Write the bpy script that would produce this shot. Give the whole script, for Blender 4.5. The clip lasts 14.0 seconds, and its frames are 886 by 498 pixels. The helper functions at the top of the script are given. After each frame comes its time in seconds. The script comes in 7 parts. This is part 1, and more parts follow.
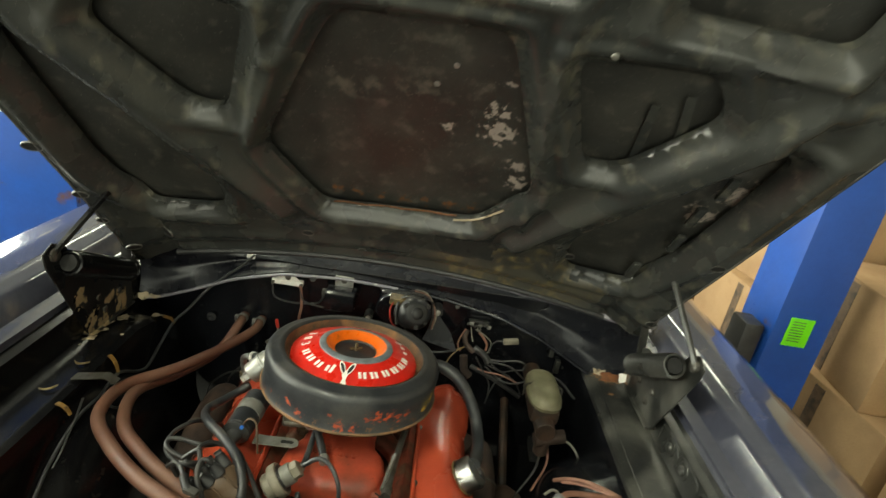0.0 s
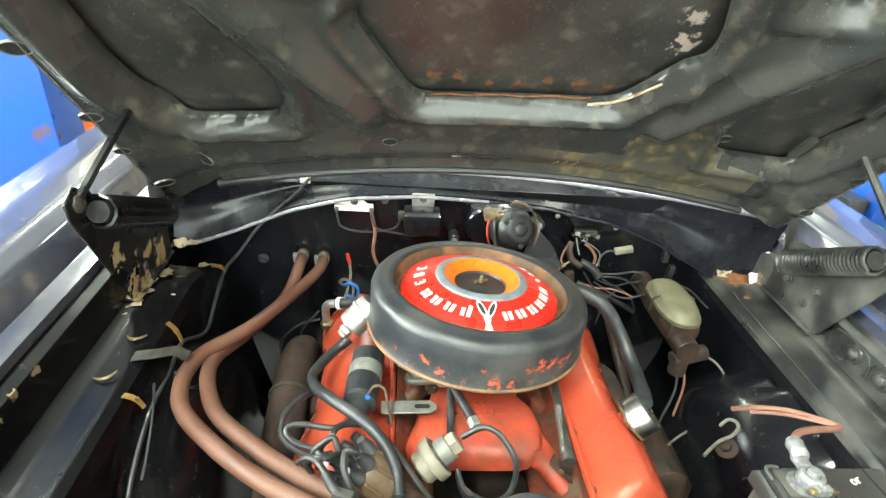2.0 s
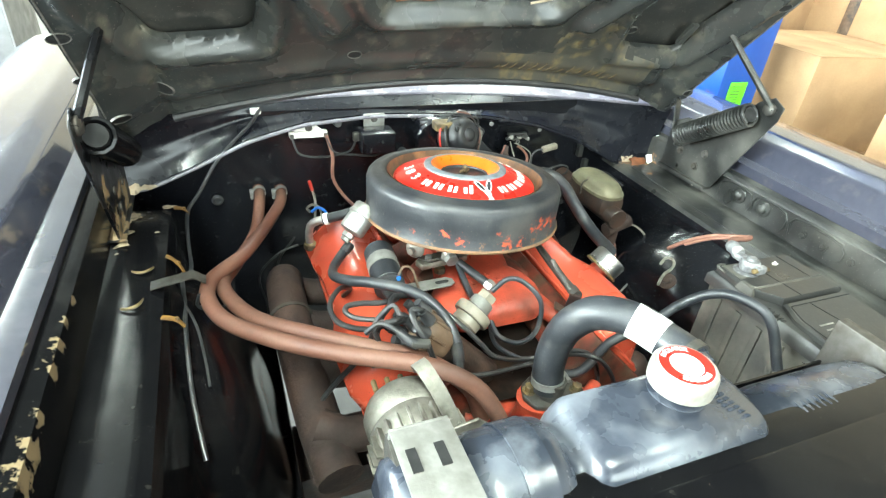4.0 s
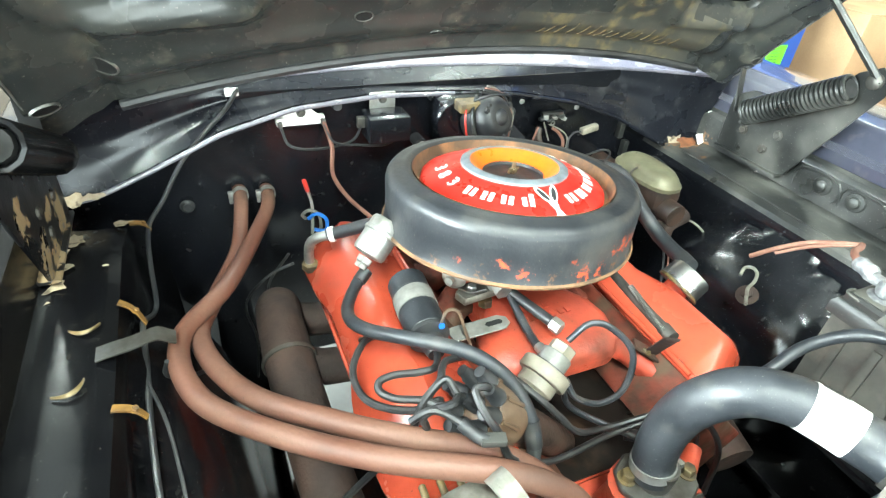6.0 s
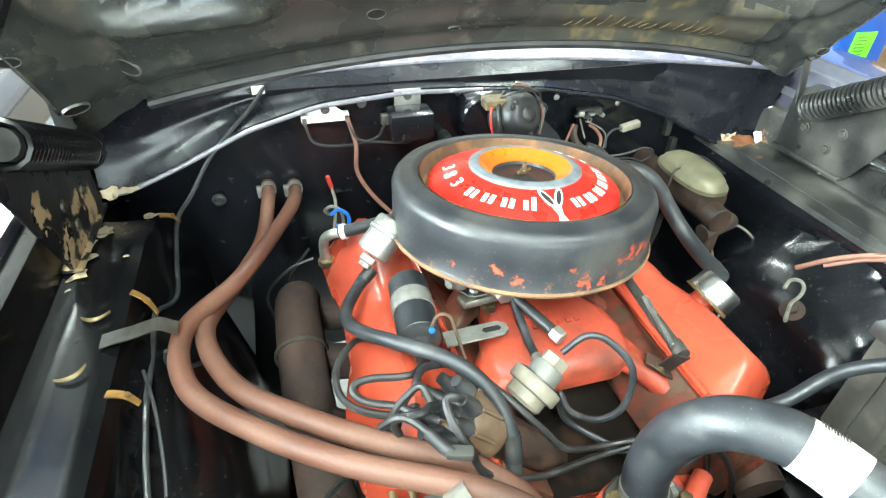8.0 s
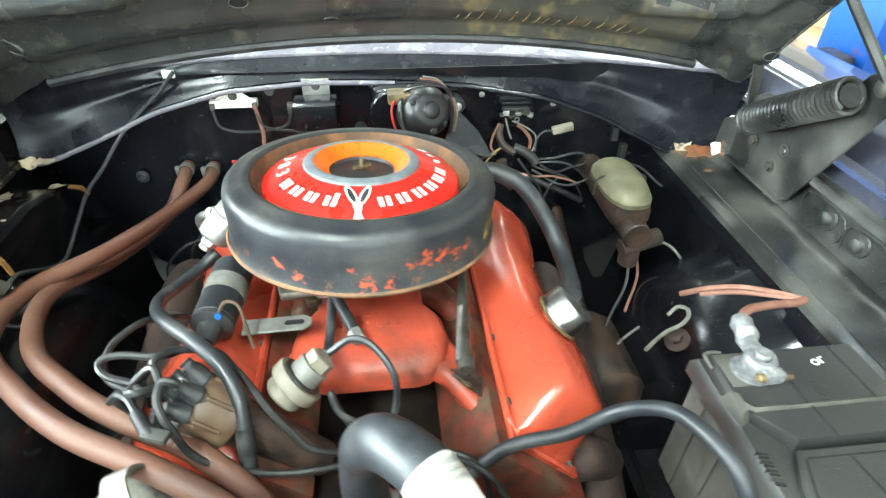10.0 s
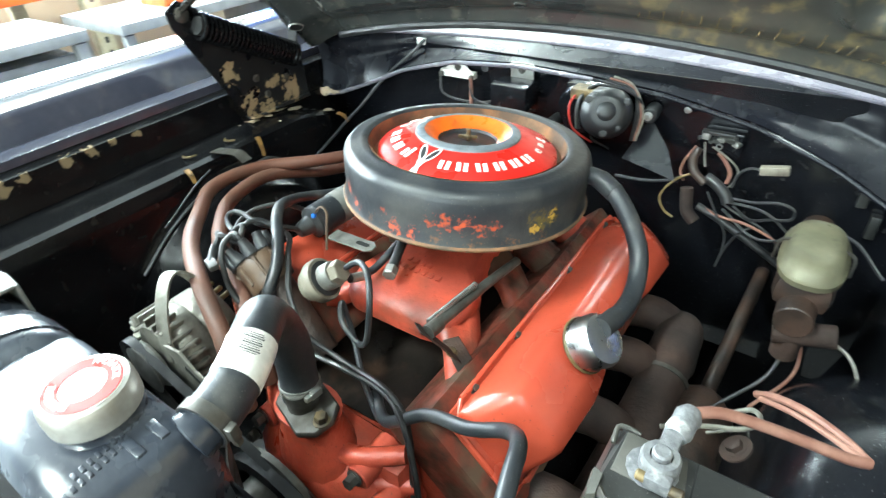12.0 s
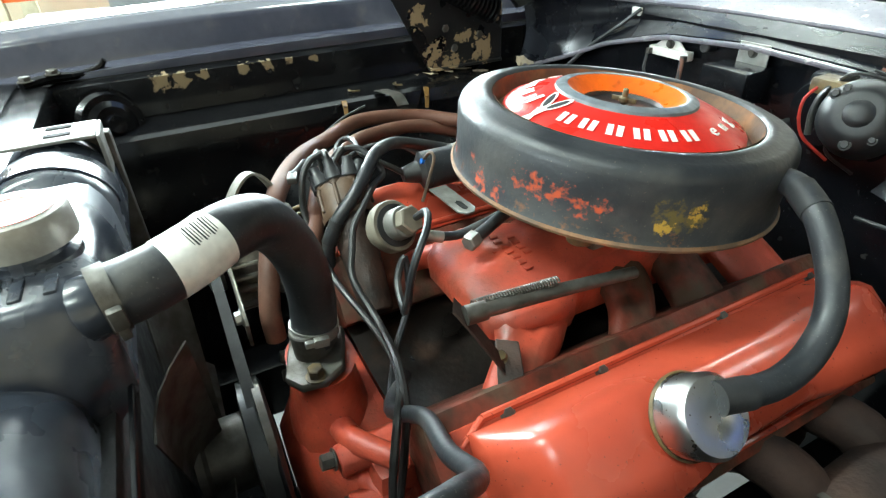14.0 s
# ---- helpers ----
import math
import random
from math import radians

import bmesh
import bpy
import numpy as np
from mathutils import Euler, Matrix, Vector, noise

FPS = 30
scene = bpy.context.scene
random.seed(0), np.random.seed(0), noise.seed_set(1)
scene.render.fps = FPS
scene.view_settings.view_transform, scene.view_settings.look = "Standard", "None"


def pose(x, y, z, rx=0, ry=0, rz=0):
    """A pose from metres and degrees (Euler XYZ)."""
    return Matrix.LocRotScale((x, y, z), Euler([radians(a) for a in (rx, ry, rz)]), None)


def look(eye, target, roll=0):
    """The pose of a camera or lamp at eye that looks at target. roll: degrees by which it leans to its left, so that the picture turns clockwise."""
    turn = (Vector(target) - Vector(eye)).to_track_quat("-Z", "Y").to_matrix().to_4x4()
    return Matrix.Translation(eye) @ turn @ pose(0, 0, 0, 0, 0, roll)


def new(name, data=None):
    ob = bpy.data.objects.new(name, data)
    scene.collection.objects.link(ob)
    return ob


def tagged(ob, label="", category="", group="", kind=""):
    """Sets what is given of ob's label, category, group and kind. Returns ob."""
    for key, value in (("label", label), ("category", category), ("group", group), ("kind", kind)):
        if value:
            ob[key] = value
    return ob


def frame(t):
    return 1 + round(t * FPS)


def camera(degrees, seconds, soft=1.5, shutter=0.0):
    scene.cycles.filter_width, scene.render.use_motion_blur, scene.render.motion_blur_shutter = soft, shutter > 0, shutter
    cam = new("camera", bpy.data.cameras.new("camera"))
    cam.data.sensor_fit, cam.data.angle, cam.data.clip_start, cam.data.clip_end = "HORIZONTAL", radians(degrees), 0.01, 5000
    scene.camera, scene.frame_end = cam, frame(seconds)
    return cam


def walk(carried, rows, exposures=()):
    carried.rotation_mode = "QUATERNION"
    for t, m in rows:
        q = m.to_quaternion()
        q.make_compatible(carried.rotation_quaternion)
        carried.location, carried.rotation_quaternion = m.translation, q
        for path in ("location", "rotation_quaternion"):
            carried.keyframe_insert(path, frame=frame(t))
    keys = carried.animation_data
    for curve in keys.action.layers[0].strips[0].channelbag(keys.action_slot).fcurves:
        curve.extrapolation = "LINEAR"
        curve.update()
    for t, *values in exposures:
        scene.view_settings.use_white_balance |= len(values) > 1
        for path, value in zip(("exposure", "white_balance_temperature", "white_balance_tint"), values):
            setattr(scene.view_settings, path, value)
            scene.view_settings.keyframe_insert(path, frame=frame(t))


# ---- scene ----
cam = camera(77.9, 14.0, soft=1.25, shutter=0.35)
PATH = [
    (0, (0.107, -1.017, 1.588), (0.183, 0.848, 0.869), 9.8),
    (0.5, (0.009, -0.933, 1.495), (0.096, 0.909, 0.721), 8.7),
    (1, (-0.039, -0.846, 1.501), (0.047, 0.937, 0.599), 6.5),
    (1.5, (-0.098, -0.790, 1.478), (0.041, 0.958, 0.516), 5.8),
    (2, (-0.153, -0.774, 1.452), (0.036, 0.945, 0.447), 5.6),
    (2.5, (-0.226, -0.786, 1.419), (0.071, 0.906, 0.396), 5.3),
    (3, (-0.340, -0.872, 1.444), (0.127, 0.749, 0.370), 6.4),
    (3.2, (-0.400, -0.898, 1.418), (0.171, 0.711, 0.377), 6.9),
    (5.3, (-0.416, -0.712, 1.333), (0.316, 0.778, 0.218), 5.5),
    (5.5, (-0.412, -0.671, 1.326), (0.326, 0.802, 0.193), 5.7),
    (6, (-0.406, -0.609, 1.296), (0.336, 0.853, 0.150), 5.7),
    (6.5, (-0.390, -0.609, 1.278), (0.297, 0.877, 0.129), 4.1),
    (7, (-0.365, -0.624, 1.279), (0.244, 0.890, 0.122), 2.8),
    (7.2, (-0.354, -0.634, 1.283), (0.219, 0.894, 0.127), 2.1),
    (9.3, (-0.177, -0.602, 1.323), (0.237, 0.916, 0.087), 3.9),
    (9.5, (-0.137, -0.605, 1.318), (0.255, 0.917, 0.081), 3.7),
    (10, (0.033, -0.680, 1.307), (0.224, 0.902, 0.099), 0.7),
    (10.5, (0.170, -0.723, 1.297), (0.142, 0.893, 0.119), -1.1),
    (11, (0.264, -0.722, 1.315), (-0.025, 0.854, 0.118), -2.1),
    (11.5, (0.359, -0.681, 1.307), (-0.304, 0.786, 0.121), -4.2),
    (12, (0.422, -0.640, 1.282), (-0.564, 0.657, 0.122), -4.1),
    (12.5, (0.468, -0.590, 1.244), (-0.751, 0.509, 0.100), -3.3),
    (13, (0.475, -0.533, 1.195), (-0.895, 0.384, 0.063), -2.2),
    (13.5, (0.449, -0.490, 1.167), (-1.005, 0.290, 0.037), -2.6),
    (14, (0.451, -0.459, 1.135), (-1.067, 0.287, 0.068), -2.2),
]
walk(cam, [(t, look(eye, target, roll)) for t, eye, target, roll in PATH], exposures=[(0.0, -1.0, 8020, -3), (0.6, -0.15, 7620, -3), (1.2, 0.3, 7220, -3), (2.0, 0.65, 6820, -3), (3.0, 0.6, 6520, -3), (5.5, 0.95, 6220, -3), (7.0, 0.95, 6220, -3), (9.5, 0.72, 6220, -3), (11.0, 0.6, 6020, -3), (12.0, 0.63, 5920, -3), (12.5, 0.45, 5820, -3), (13.0, 0.0, 5920, -3), (13.5, 0.2, 6020, -3), (14.0, 0.2, 6120, -3)])

# ---------------------------------------------------------------- light
world = bpy.data.worlds.new("world")
scene.world = world
world.use_nodes = True
wn = world.node_tree.nodes
sky = wn.new("ShaderNodeTexSky")
sky.sky_type, sky.sun_disc = "NISHITA", False
sky.sun_elevation, sky.sun_rotation = radians(40), radians(200)
wn["Background"].inputs[1].default_value = 0.12
world.node_tree.links.new(sky.outputs[0], wn["Background"].inputs[0])


# ---------------------------------------------------------------- materials
def mat(name, col, rough=0.5, metal=0.0, col2=None, scale=25.0, lo=0.4, hi=0.65, bump=0.15, bscale=180.0,
        dirt=None, dscale=9.0, dlo=0.55, dhi=0.72, coat=0.0, rvar=0.15, detail=5.0, spec=0.5, speck=None, sscale=420.0, slo=0.70):
    """Procedural paint: two noise scales of colour, optional dirt or chips, roughness variation and fine relief."""
    m = bpy.data.materials.new(name)
    m.use_nodes = True
    nt = m.node_tree
    N, L = nt.nodes, nt.links
    bs = N["Principled BSDF"]
    tc = N.new("ShaderNodeTexCoord")

    def noise_tex(sc, det):
        n = N.new("ShaderNodeTexNoise")
        n.inputs["Scale"].default_value, n.inputs["Detail"].default_value = sc, det
        L.new(tc.outputs["Object"], n.inputs["Vector"])
        return n.outputs["Fac"]

    def ramp(src, a, b, v0=0.0, v1=1.0):
        r = N.new("ShaderNodeMapRange")
        r.inputs[1].default_value, r.inputs[2].default_value = a, b
        r.inputs[3].default_value, r.inputs[4].default_value = v0, v1
        L.new(src, r.inputs[0])
        return r.outputs[0]

    def mix(f, a, b):
        x = N.new("ShaderNodeMix")
        x.data_type = "RGBA"
        for sock, val in ((x.inputs[0], f), (x.inputs[6], a), (x.inputs[7], b)):
            if isinstance(val, tuple):
                sock.default_value = (*val, 1)
            else:
                L.new(val, sock)
        return x.outputs[2]

    if col2 is None:
        col2 = tuple(c * 0.7 for c in col)
    big = noise_tex(scale, detail)
    c = mix(ramp(big, lo, hi), col, col2)
    fine = noise_tex(bscale, 3.0)
    c = mix(ramp(fine, 0.35, 0.7, 0.0, 0.25), c, tuple(x * 0.6 for x in col))
    if dirt:
        d = ramp(noise_tex(dscale, 8.0), dlo, dhi)
        c = mix(d, c, dirt)
    if speck:
        c = mix(ramp(noise_tex(sscale, 1.0), slo, slo + 0.04), c, speck)
    L.new(c, bs.inputs["Base Color"])
    bs.inputs["Specular IOR Level"].default_value = spec
    L.new(ramp(big, 0.3, 0.7, max(0.03, rough - rvar), min(1.0, rough + rvar)), bs.inputs["Roughness"])
    bs.inputs["Metallic"].default_value = metal
    bs.inputs["Coat Weight"].default_value = coat
    if bump:
        b = N.new("ShaderNodeBump")
        b.inputs["Strength"].default_value, b.inputs["Distance"].default_value = bump, 0.002
        L.new(fine, b.inputs["Height"])
        L.new(b.outputs[0], bs.inputs["Normal"])
    return m


def blotch(m, colour, spots, scale=70.0, reach=1.0, edge=0.05, rough=0.7):
    """Lays ragged patches of wear, and one of painted sheen, over a material round the given places (x, y, z, radius),
    in its object's own space.
    """
    nt = m.node_tree
    N, L = nt.nodes, nt.links
    bs = N["Principled BSDF"]
    tc = N.new("ShaderNodeTexCoord")

    def calc(op, a, b2):
        x = N.new("ShaderNodeMath")
        x.operation = op
        for sock, val in zip(x.inputs, (a, b2)):
            if isinstance(val, (int, float)):
                sock.default_value = val
            else:
                L.new(val, sock)
        return x.outputs[0]

    field = None
    for x, y, z, r in spots:
        dn = N.new("ShaderNodeVectorMath")
        dn.operation = "DISTANCE"
        L.new(tc.outputs["Object"], dn.inputs[0])
        dn.inputs[1].default_value = (x, y, z)
        near = calc("SUBTRACT", 1.0, calc("DIVIDE", dn.outputs["Value"], r))
        field = near if field is None else calc("MAXIMUM", field, near)
    n = N.new("ShaderNodeTexNoise")
    n.inputs["Scale"].default_value, n.inputs["Detail"].default_value, n.inputs["Roughness"].default_value = scale, 6.0, 0.62
    L.new(tc.outputs["Object"], n.inputs["Vector"])
    val = calc("ADD", calc("MULTIPLY", field, reach), calc("MULTIPLY", calc("SUBTRACT", n.outputs["Fac"], 0.5), 3.2))
    r = N.new("ShaderNodeMapRange")
    r.inputs[1].default_value, r.inputs[2].default_value = 0.5, 0.5 + edge
    L.new(val, r.inputs[0])
    old = bs.inputs["Base Color"].links[0].from_socket
    mx = N.new("ShaderNodeMix")
    mx.data_type = "RGBA"
    L.new(r.outputs[0], mx.inputs[0])
    L.new(old, mx.inputs[6])
    mx.inputs[7].default_value = (*colour, 1)
    L.new(mx.outputs[2], bs.inputs["Base Color"])
    old = bs.inputs["Roughness"].links[0].from_socket
    mf = N.new("ShaderNodeMix")
    L.new(r.outputs[0], mf.inputs[0])
    L.new(old, mf.inputs[2])
    mf.inputs[3].default_value = rough
    L.new(mf.outputs[0], bs.inputs["Roughness"])
    return m


TAN = (0.42, 0.30, 0.16)
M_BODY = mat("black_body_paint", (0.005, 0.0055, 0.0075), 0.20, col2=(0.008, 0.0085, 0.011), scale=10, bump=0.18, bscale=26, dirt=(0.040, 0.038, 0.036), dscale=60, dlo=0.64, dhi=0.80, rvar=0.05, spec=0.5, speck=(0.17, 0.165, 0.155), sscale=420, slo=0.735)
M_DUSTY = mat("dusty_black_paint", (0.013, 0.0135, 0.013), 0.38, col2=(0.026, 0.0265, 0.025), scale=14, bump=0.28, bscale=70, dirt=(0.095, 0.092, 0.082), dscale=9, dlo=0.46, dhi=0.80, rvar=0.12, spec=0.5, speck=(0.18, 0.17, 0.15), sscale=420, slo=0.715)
M_CHIP = mat("chipped_black_paint", (0.006, 0.006, 0.007), 0.32, col2=(0.012, 0.012, 0.012), scale=16, bump=0.15, spec=0.4, speck=(0.15, 0.14, 0.12), slo=0.745)
M_FENDER = mat("faded_dark_fender_paint", (0.040, 0.042, 0.060), 0.17, col2=(0.06, 0.061, 0.08), scale=5, bump=0.02, bscale=60, dirt=(0.09, 0.08, 0.085), dscale=22, dlo=0.60, dhi=0.85, coat=0.6, rvar=0.03)
M_HOOD = mat("hood_underside_paint", (0.029, 0.0310, 0.0305), 0.27, col2=(0.048, 0.049, 0.044), scale=8, bump=0.25, bscale=50, dirt=(0.11, 0.104, 0.080), dscale=24, dlo=0.56, dhi=0.80, rvar=0.07, spec=0.42, speck=(0.13, 0.12, 0.10), sscale=330, slo=0.72)
M_SKIN = mat("hood_skin_underside", (0.028, 0.0285, 0.027), 0.36, col2=(0.048, 0.047, 0.042), scale=9, bump=0.16, bscale=90, dirt=(0.10, 0.092, 0.078), dscale=30, dlo=0.56, dhi=0.8, rvar=0.08, spec=0.5, speck=(0.22, 0.20, 0.17), slo=0.72)
M_RUST = mat("rust", (0.20, 0.07, 0.025), 0.85, col2=(0.09, 0.035, 0.018), scale=60, bump=0.5)
M_TAN = mat("bare_primer", (0.32, 0.25, 0.165), 0.7, col2=(0.42, 0.35, 0.26), scale=60, bump=0.3, dirt=(0.10, 0.075, 0.05), dscale=70, dlo=0.56, dhi=0.66)
M_AMBER = mat("amber_plastic", (0.20, 0.105, 0.026), 0.45, col2=(0.13, 0.066, 0.02), scale=60, bump=0.2, dirt=(0.06, 0.04, 0.025), dscale=60, dlo=0.56, dhi=0.75)
M_WHITE_CHIP = mat("pale_scuffed_edge", (0.55, 0.52, 0.5), 0.5, col2=(0.25, 0.23, 0.25), scale=50, bump=0.2)
M_ORANGE = mat("engine_orange", (0.48, 0.074, 0.038), 0.25, col2=(0.42, 0.062, 0.034), scale=9, bump=0.10, bscale=45, dirt=(0.24, 0.060, 0.038), dscale=16, dlo=0.58, dhi=0.85, rvar=0.07, speck=(0.10, 0.032, 0.024), sscale=300, slo=0.735)
M_ORANGE_CAST = mat("cast_engine_orange", (0.46, 0.070, 0.037), 0.42, col2=(0.36, 0.055, 0.032), scale=24, bump=0.55, bscale=110, dirt=(0.13, 0.042, 0.026), dscale=14, dlo=0.50, dhi=0.74, speck=(0.08, 0.03, 0.022), sscale=380, slo=0.72)
M_GREASE = mat("greasy_cast_iron", (0.022, 0.016, 0.013), 0.5, col2=(0.06, 0.032, 0.022), scale=25, bump=0.5)
M_EXH = mat("rusty_exhaust_iron", (0.034, 0.018, 0.013), 0.8, col2=(0.017, 0.0105, 0.009), scale=20, bump=0.5, bscale=160, dirt=(0.075, 0.040, 0.029), dscale=12, dlo=0.52, dhi=0.8)
M_ACL = mat("air_cleaner_black", (0.019, 0.0205, 0.024), 0.44, col2=(0.031, 0.0325, 0.036), scale=16, bump=0.25, bscale=130, dirt=(0.062, 0.058, 0.052), dscale=17, dlo=0.50, dhi=0.80, rvar=0.14, speck=(0.10, 0.085, 0.065), sscale=480, slo=0.725)
M_ACL_IN = mat("air_cleaner_rusty_well", (0.10, 0.06, 0.035), 0.75, col2=(0.26, 0.13, 0.06), scale=26, bump=0.3)
M_RED = mat("red_decal", (0.65, 0.018, 0.012), 0.35, col2=(0.58, 0.016, 0.012), scale=30, bump=0.03)
M_DORANGE = mat("orange_decal", (0.80, 0.135, 0.010), 0.4, col2=(0.70, 0.11, 0.009), scale=40, bump=0.03, dirt=(0.25, 0.05, 0.01), dscale=50, dlo=0.62, dhi=0.8)
M_BAND = mat("grey_decal_band", (0.16, 0.18, 0.20), 0.45, scale=60, bump=0.05)
M_WHITE = mat("white_print", (0.82, 0.80, 0.76), 0.5, col2=(0.72, 0.7, 0.66), scale=80, bump=0.02)
M_HHOSE = mat("dusty_brown_heater_hose", (0.115, 0.046, 0.030), 0.55, col2=(0.170, 0.084, 0.056), scale=9, lo=0.36, hi=0.66, bump=0.2, bscale=220, dirt=(0.060, 0.036, 0.028), dscale=13, dlo=0.52, dhi=0.80, speck=(0.075, 0.045, 0.034), sscale=500, slo=0.72)
M_HOSE = mat("black_radiator_hose", (0.018, 0.020, 0.0235), 0.45, col2=(0.030, 0.032, 0.037), scale=25, bump=0.18, bscale=160, dirt=(0.10, 0.096, 0.086), dscale=22, dlo=0.56, dhi=0.85, rvar=0.12, speck=(0.14, 0.135, 0.12), sscale=700, slo=0.72)
M_RUBBER = mat("black_rubber", (0.016, 0.0165, 0.018), 0.45, col2=(0.033, 0.033, 0.035), scale=30, bump=0.12, dirt=(0.09, 0.085, 0.075), dscale=25, dlo=0.6, dhi=0.9)
M_CHROME = mat("worn_chrome", (0.80, 0.80, 0.79), 0.29, 1.0, col2=(0.70, 0.695, 0.68), scale=26, bump=0.06, bscale=40, rvar=0.07, speck=(0.16, 0.11, 0.07), sscale=300, slo=0.72)
M_ZINC = mat("zinc_plate", (0.45, 0.45, 0.43), 0.45, 0.8, col2=(0.30, 0.29, 0.26), scale=40, bump=0.15)
M_ALU = mat("cast_aluminium", (0.29, 0.275, 0.24), 0.46, 0.5, col2=(0.16, 0.15, 0.125), scale=30, bump=0.35, dirt=(0.05, 0.038, 0.03), dscale=25, dlo=0.50, dhi=0.7)
M_BRASS = mat("dusty_gold_plate", (0.20, 0.145, 0.065), 0.48, 0.4, col2=(0.11, 0.085, 0.05), scale=40, bump=0.25, dirt=(0.045, 0.034, 0.025), dscale=30, dlo=0.48, dhi=0.70)
M_CREAM = mat("cream_plastic", (0.235, 0.21, 0.165), 0.5, col2=(0.15, 0.13, 0.10), scale=30, bump=0.2, dirt=(0.065, 0.050, 0.038), dscale=26, dlo=0.48, dhi=0.72)
M_STEEL = mat("dull_steel", (0.12, 0.115, 0.105), 0.5, 0.7, col2=(0.07, 0.06, 0.05), scale=40, bump=0.25)
M_BATT = mat("dusty_battery_plastic", (0.020, 0.020, 0.020), 0.40, col2=(0.034, 0.034, 0.032), scale=9, bump=0.1, bscale=160, dirt=(0.085, 0.083, 0.074), dscale=7, dlo=0.46, dhi=0.80, speck=(0.10, 0.095, 0.085), sscale=650, slo=0.72)
M_BATT_SIDE = mat("chalky_battery_side", (0.066, 0.062, 0.052), 0.6, col2=(0.036, 0.035, 0.031), scale=13, bump=0.25, bscale=120, dirt=(0.125, 0.113, 0.092), dscale=18, dlo=0.52, dhi=0.78)
M_LEAD = mat("lead_terminal", (0.24, 0.24, 0.245), 0.55, 0.4, col2=(0.14, 0.14, 0.15), scale=90, bump=0.6, bscale=240, dirt=(0.38, 0.38, 0.37), dscale=60, dlo=0.58, dhi=0.7)
M_BROWN = mat("brown_bakelite", (0.085, 0.050, 0.030), 0.5, col2=(0.135, 0.088, 0.055), scale=40, bump=0.2, dirt=(0.030, 0.023, 0.018), dscale=28, dlo=0.46, dhi=0.68)
M_TANK = mat("radiator_black", (0.022, 0.026, 0.036), 0.26, col2=(0.042, 0.048, 0.064), scale=16, bump=0.35, bscale=40, dirt=(0.14, 0.15, 0.17), dscale=17, dlo=0.48, dhi=0.80, rvar=0.08, spec=0.6)
M_CORE = mat("radiator_core", (0.02, 0.02, 0.021), 0.6, scale=60, bump=0.4)
M_BLUE = mat("blue_lift_paint", (0.009, 0.068, 0.34), 0.4, col2=(0.007, 0.055, 0.28), scale=5, bump=0.06, bscale=60, dirt=(0.10, 0.05, 0.05), dscale=7, dlo=0.68, dhi=0.74)
M_GREEN = mat("green_sticker", (0.16, 0.72, 0.02), 0.5, col2=(0.14, 0.66, 0.02), scale=20, bump=0.0)
M_CARD = mat("cardboard", (0.34, 0.21, 0.11), 0.8, col2=(0.28, 0.17, 0.09), scale=6, bump=0.1, dirt=(0.22, 0.135, 0.075), dscale=3, dlo=0.5, dhi=0.75)
M_CONC = mat("grey_concrete_floor", (0.16, 0.16, 0.157), 0.7, col2=(0.11, 0.11, 0.107), scale=3, bump=0.15, bscale=60)
M_WALL = mat("beige_wall_paint", (0.42, 0.36, 0.27), 0.8, col2=(0.38, 0.32, 0.24), scale=3, bump=0.05)
M_CEIL = mat("grey_ceiling", (0.38, 0.38, 0.37), 0.8, scale=3, bump=0.03)
M_GREY = mat("grey_painted_steel", (0.22, 0.225, 0.23), 0.5, col2=(0.16, 0.165, 0.17), scale=10, bump=0.05)
M_OILY = mat("oily_black", (0.006, 0.005, 0.0045), 0.35, col2=(0.014, 0.010, 0.008), scale=18, bump=0.4, bscale=90, dirt=(0.035, 0.020, 0.013), dscale=22, dlo=0.56, dhi=0.75, spec=0.2)
M_WIRE = mat("black_wire", (0.014, 0.014, 0.015), 0.45, col2=(0.032, 0.031, 0.031), scale=60, bump=0.08)
M_WIRE_R = mat("red_wire", (0.45, 0.03, 0.02), 0.5, scale=60, bump=0.0)
M_WIRE_O = mat("faded_red_cable", (0.18, 0.075, 0.052), 0.65, col2=(0.25, 0.125, 0.09), scale=40, bump=0.1)
M_WIRE_B = mat("blue_wire", (0.02, 0.16, 0.62), 0.5, scale=60, bump=0.0)
M_WIRE_W = mat("pale_wire", (0.19, 0.18, 0.15), 0.55, col2=(0.10, 0.09, 0.075), scale=60, bump=0.0)
M_WIRE_Y = mat("yellow_wire", (0.22, 0.15, 0.05), 0.55, scale=60, bump=0.0)
# matt black painted in for the shade inside holes, slots, grooves and springs
M_HOLE_SHADE = mat("painted_hole_shade", (0.006, 0.006, 0.006), 0.9, scale=60, bump=0.0)
M_RIM = mat("worn_hole_edge", (0.10, 0.095, 0.085), 0.4, col2=(0.035, 0.033, 0.03), scale=60, bump=0.1)
M_CAPMETAL = mat("tinned_cap", (0.40, 0.385, 0.35), 0.4, 0.4, col2=(0.24, 0.22, 0.19), scale=40, bump=0.15)
M_SCUFF = mat("orange_scuff", (0.60, 0.11, 0.03), 0.5, col2=(0.42, 0.07, 0.03), scale=70, bump=0.2)
M_YSTAIN = mat("yellow_label_remains", (0.34, 0.22, 0.05), 0.6, col2=(0.10, 0.055, 0.02), scale=60, bump=0.2)
M_PINK = mat("flaked_primer", (0.26, 0.20, 0.165), 0.7, col2=(0.18, 0.135, 0.11), scale=60, bump=0.3, dirt=(0.03, 0.025, 0.02), dscale=70, dlo=0.55, dhi=0.65)
M_OCHRE = mat("ochre_drips", (0.20, 0.14, 0.055), 0.6, col2=(0.11, 0.085, 0.045), scale=50, bump=0.1)
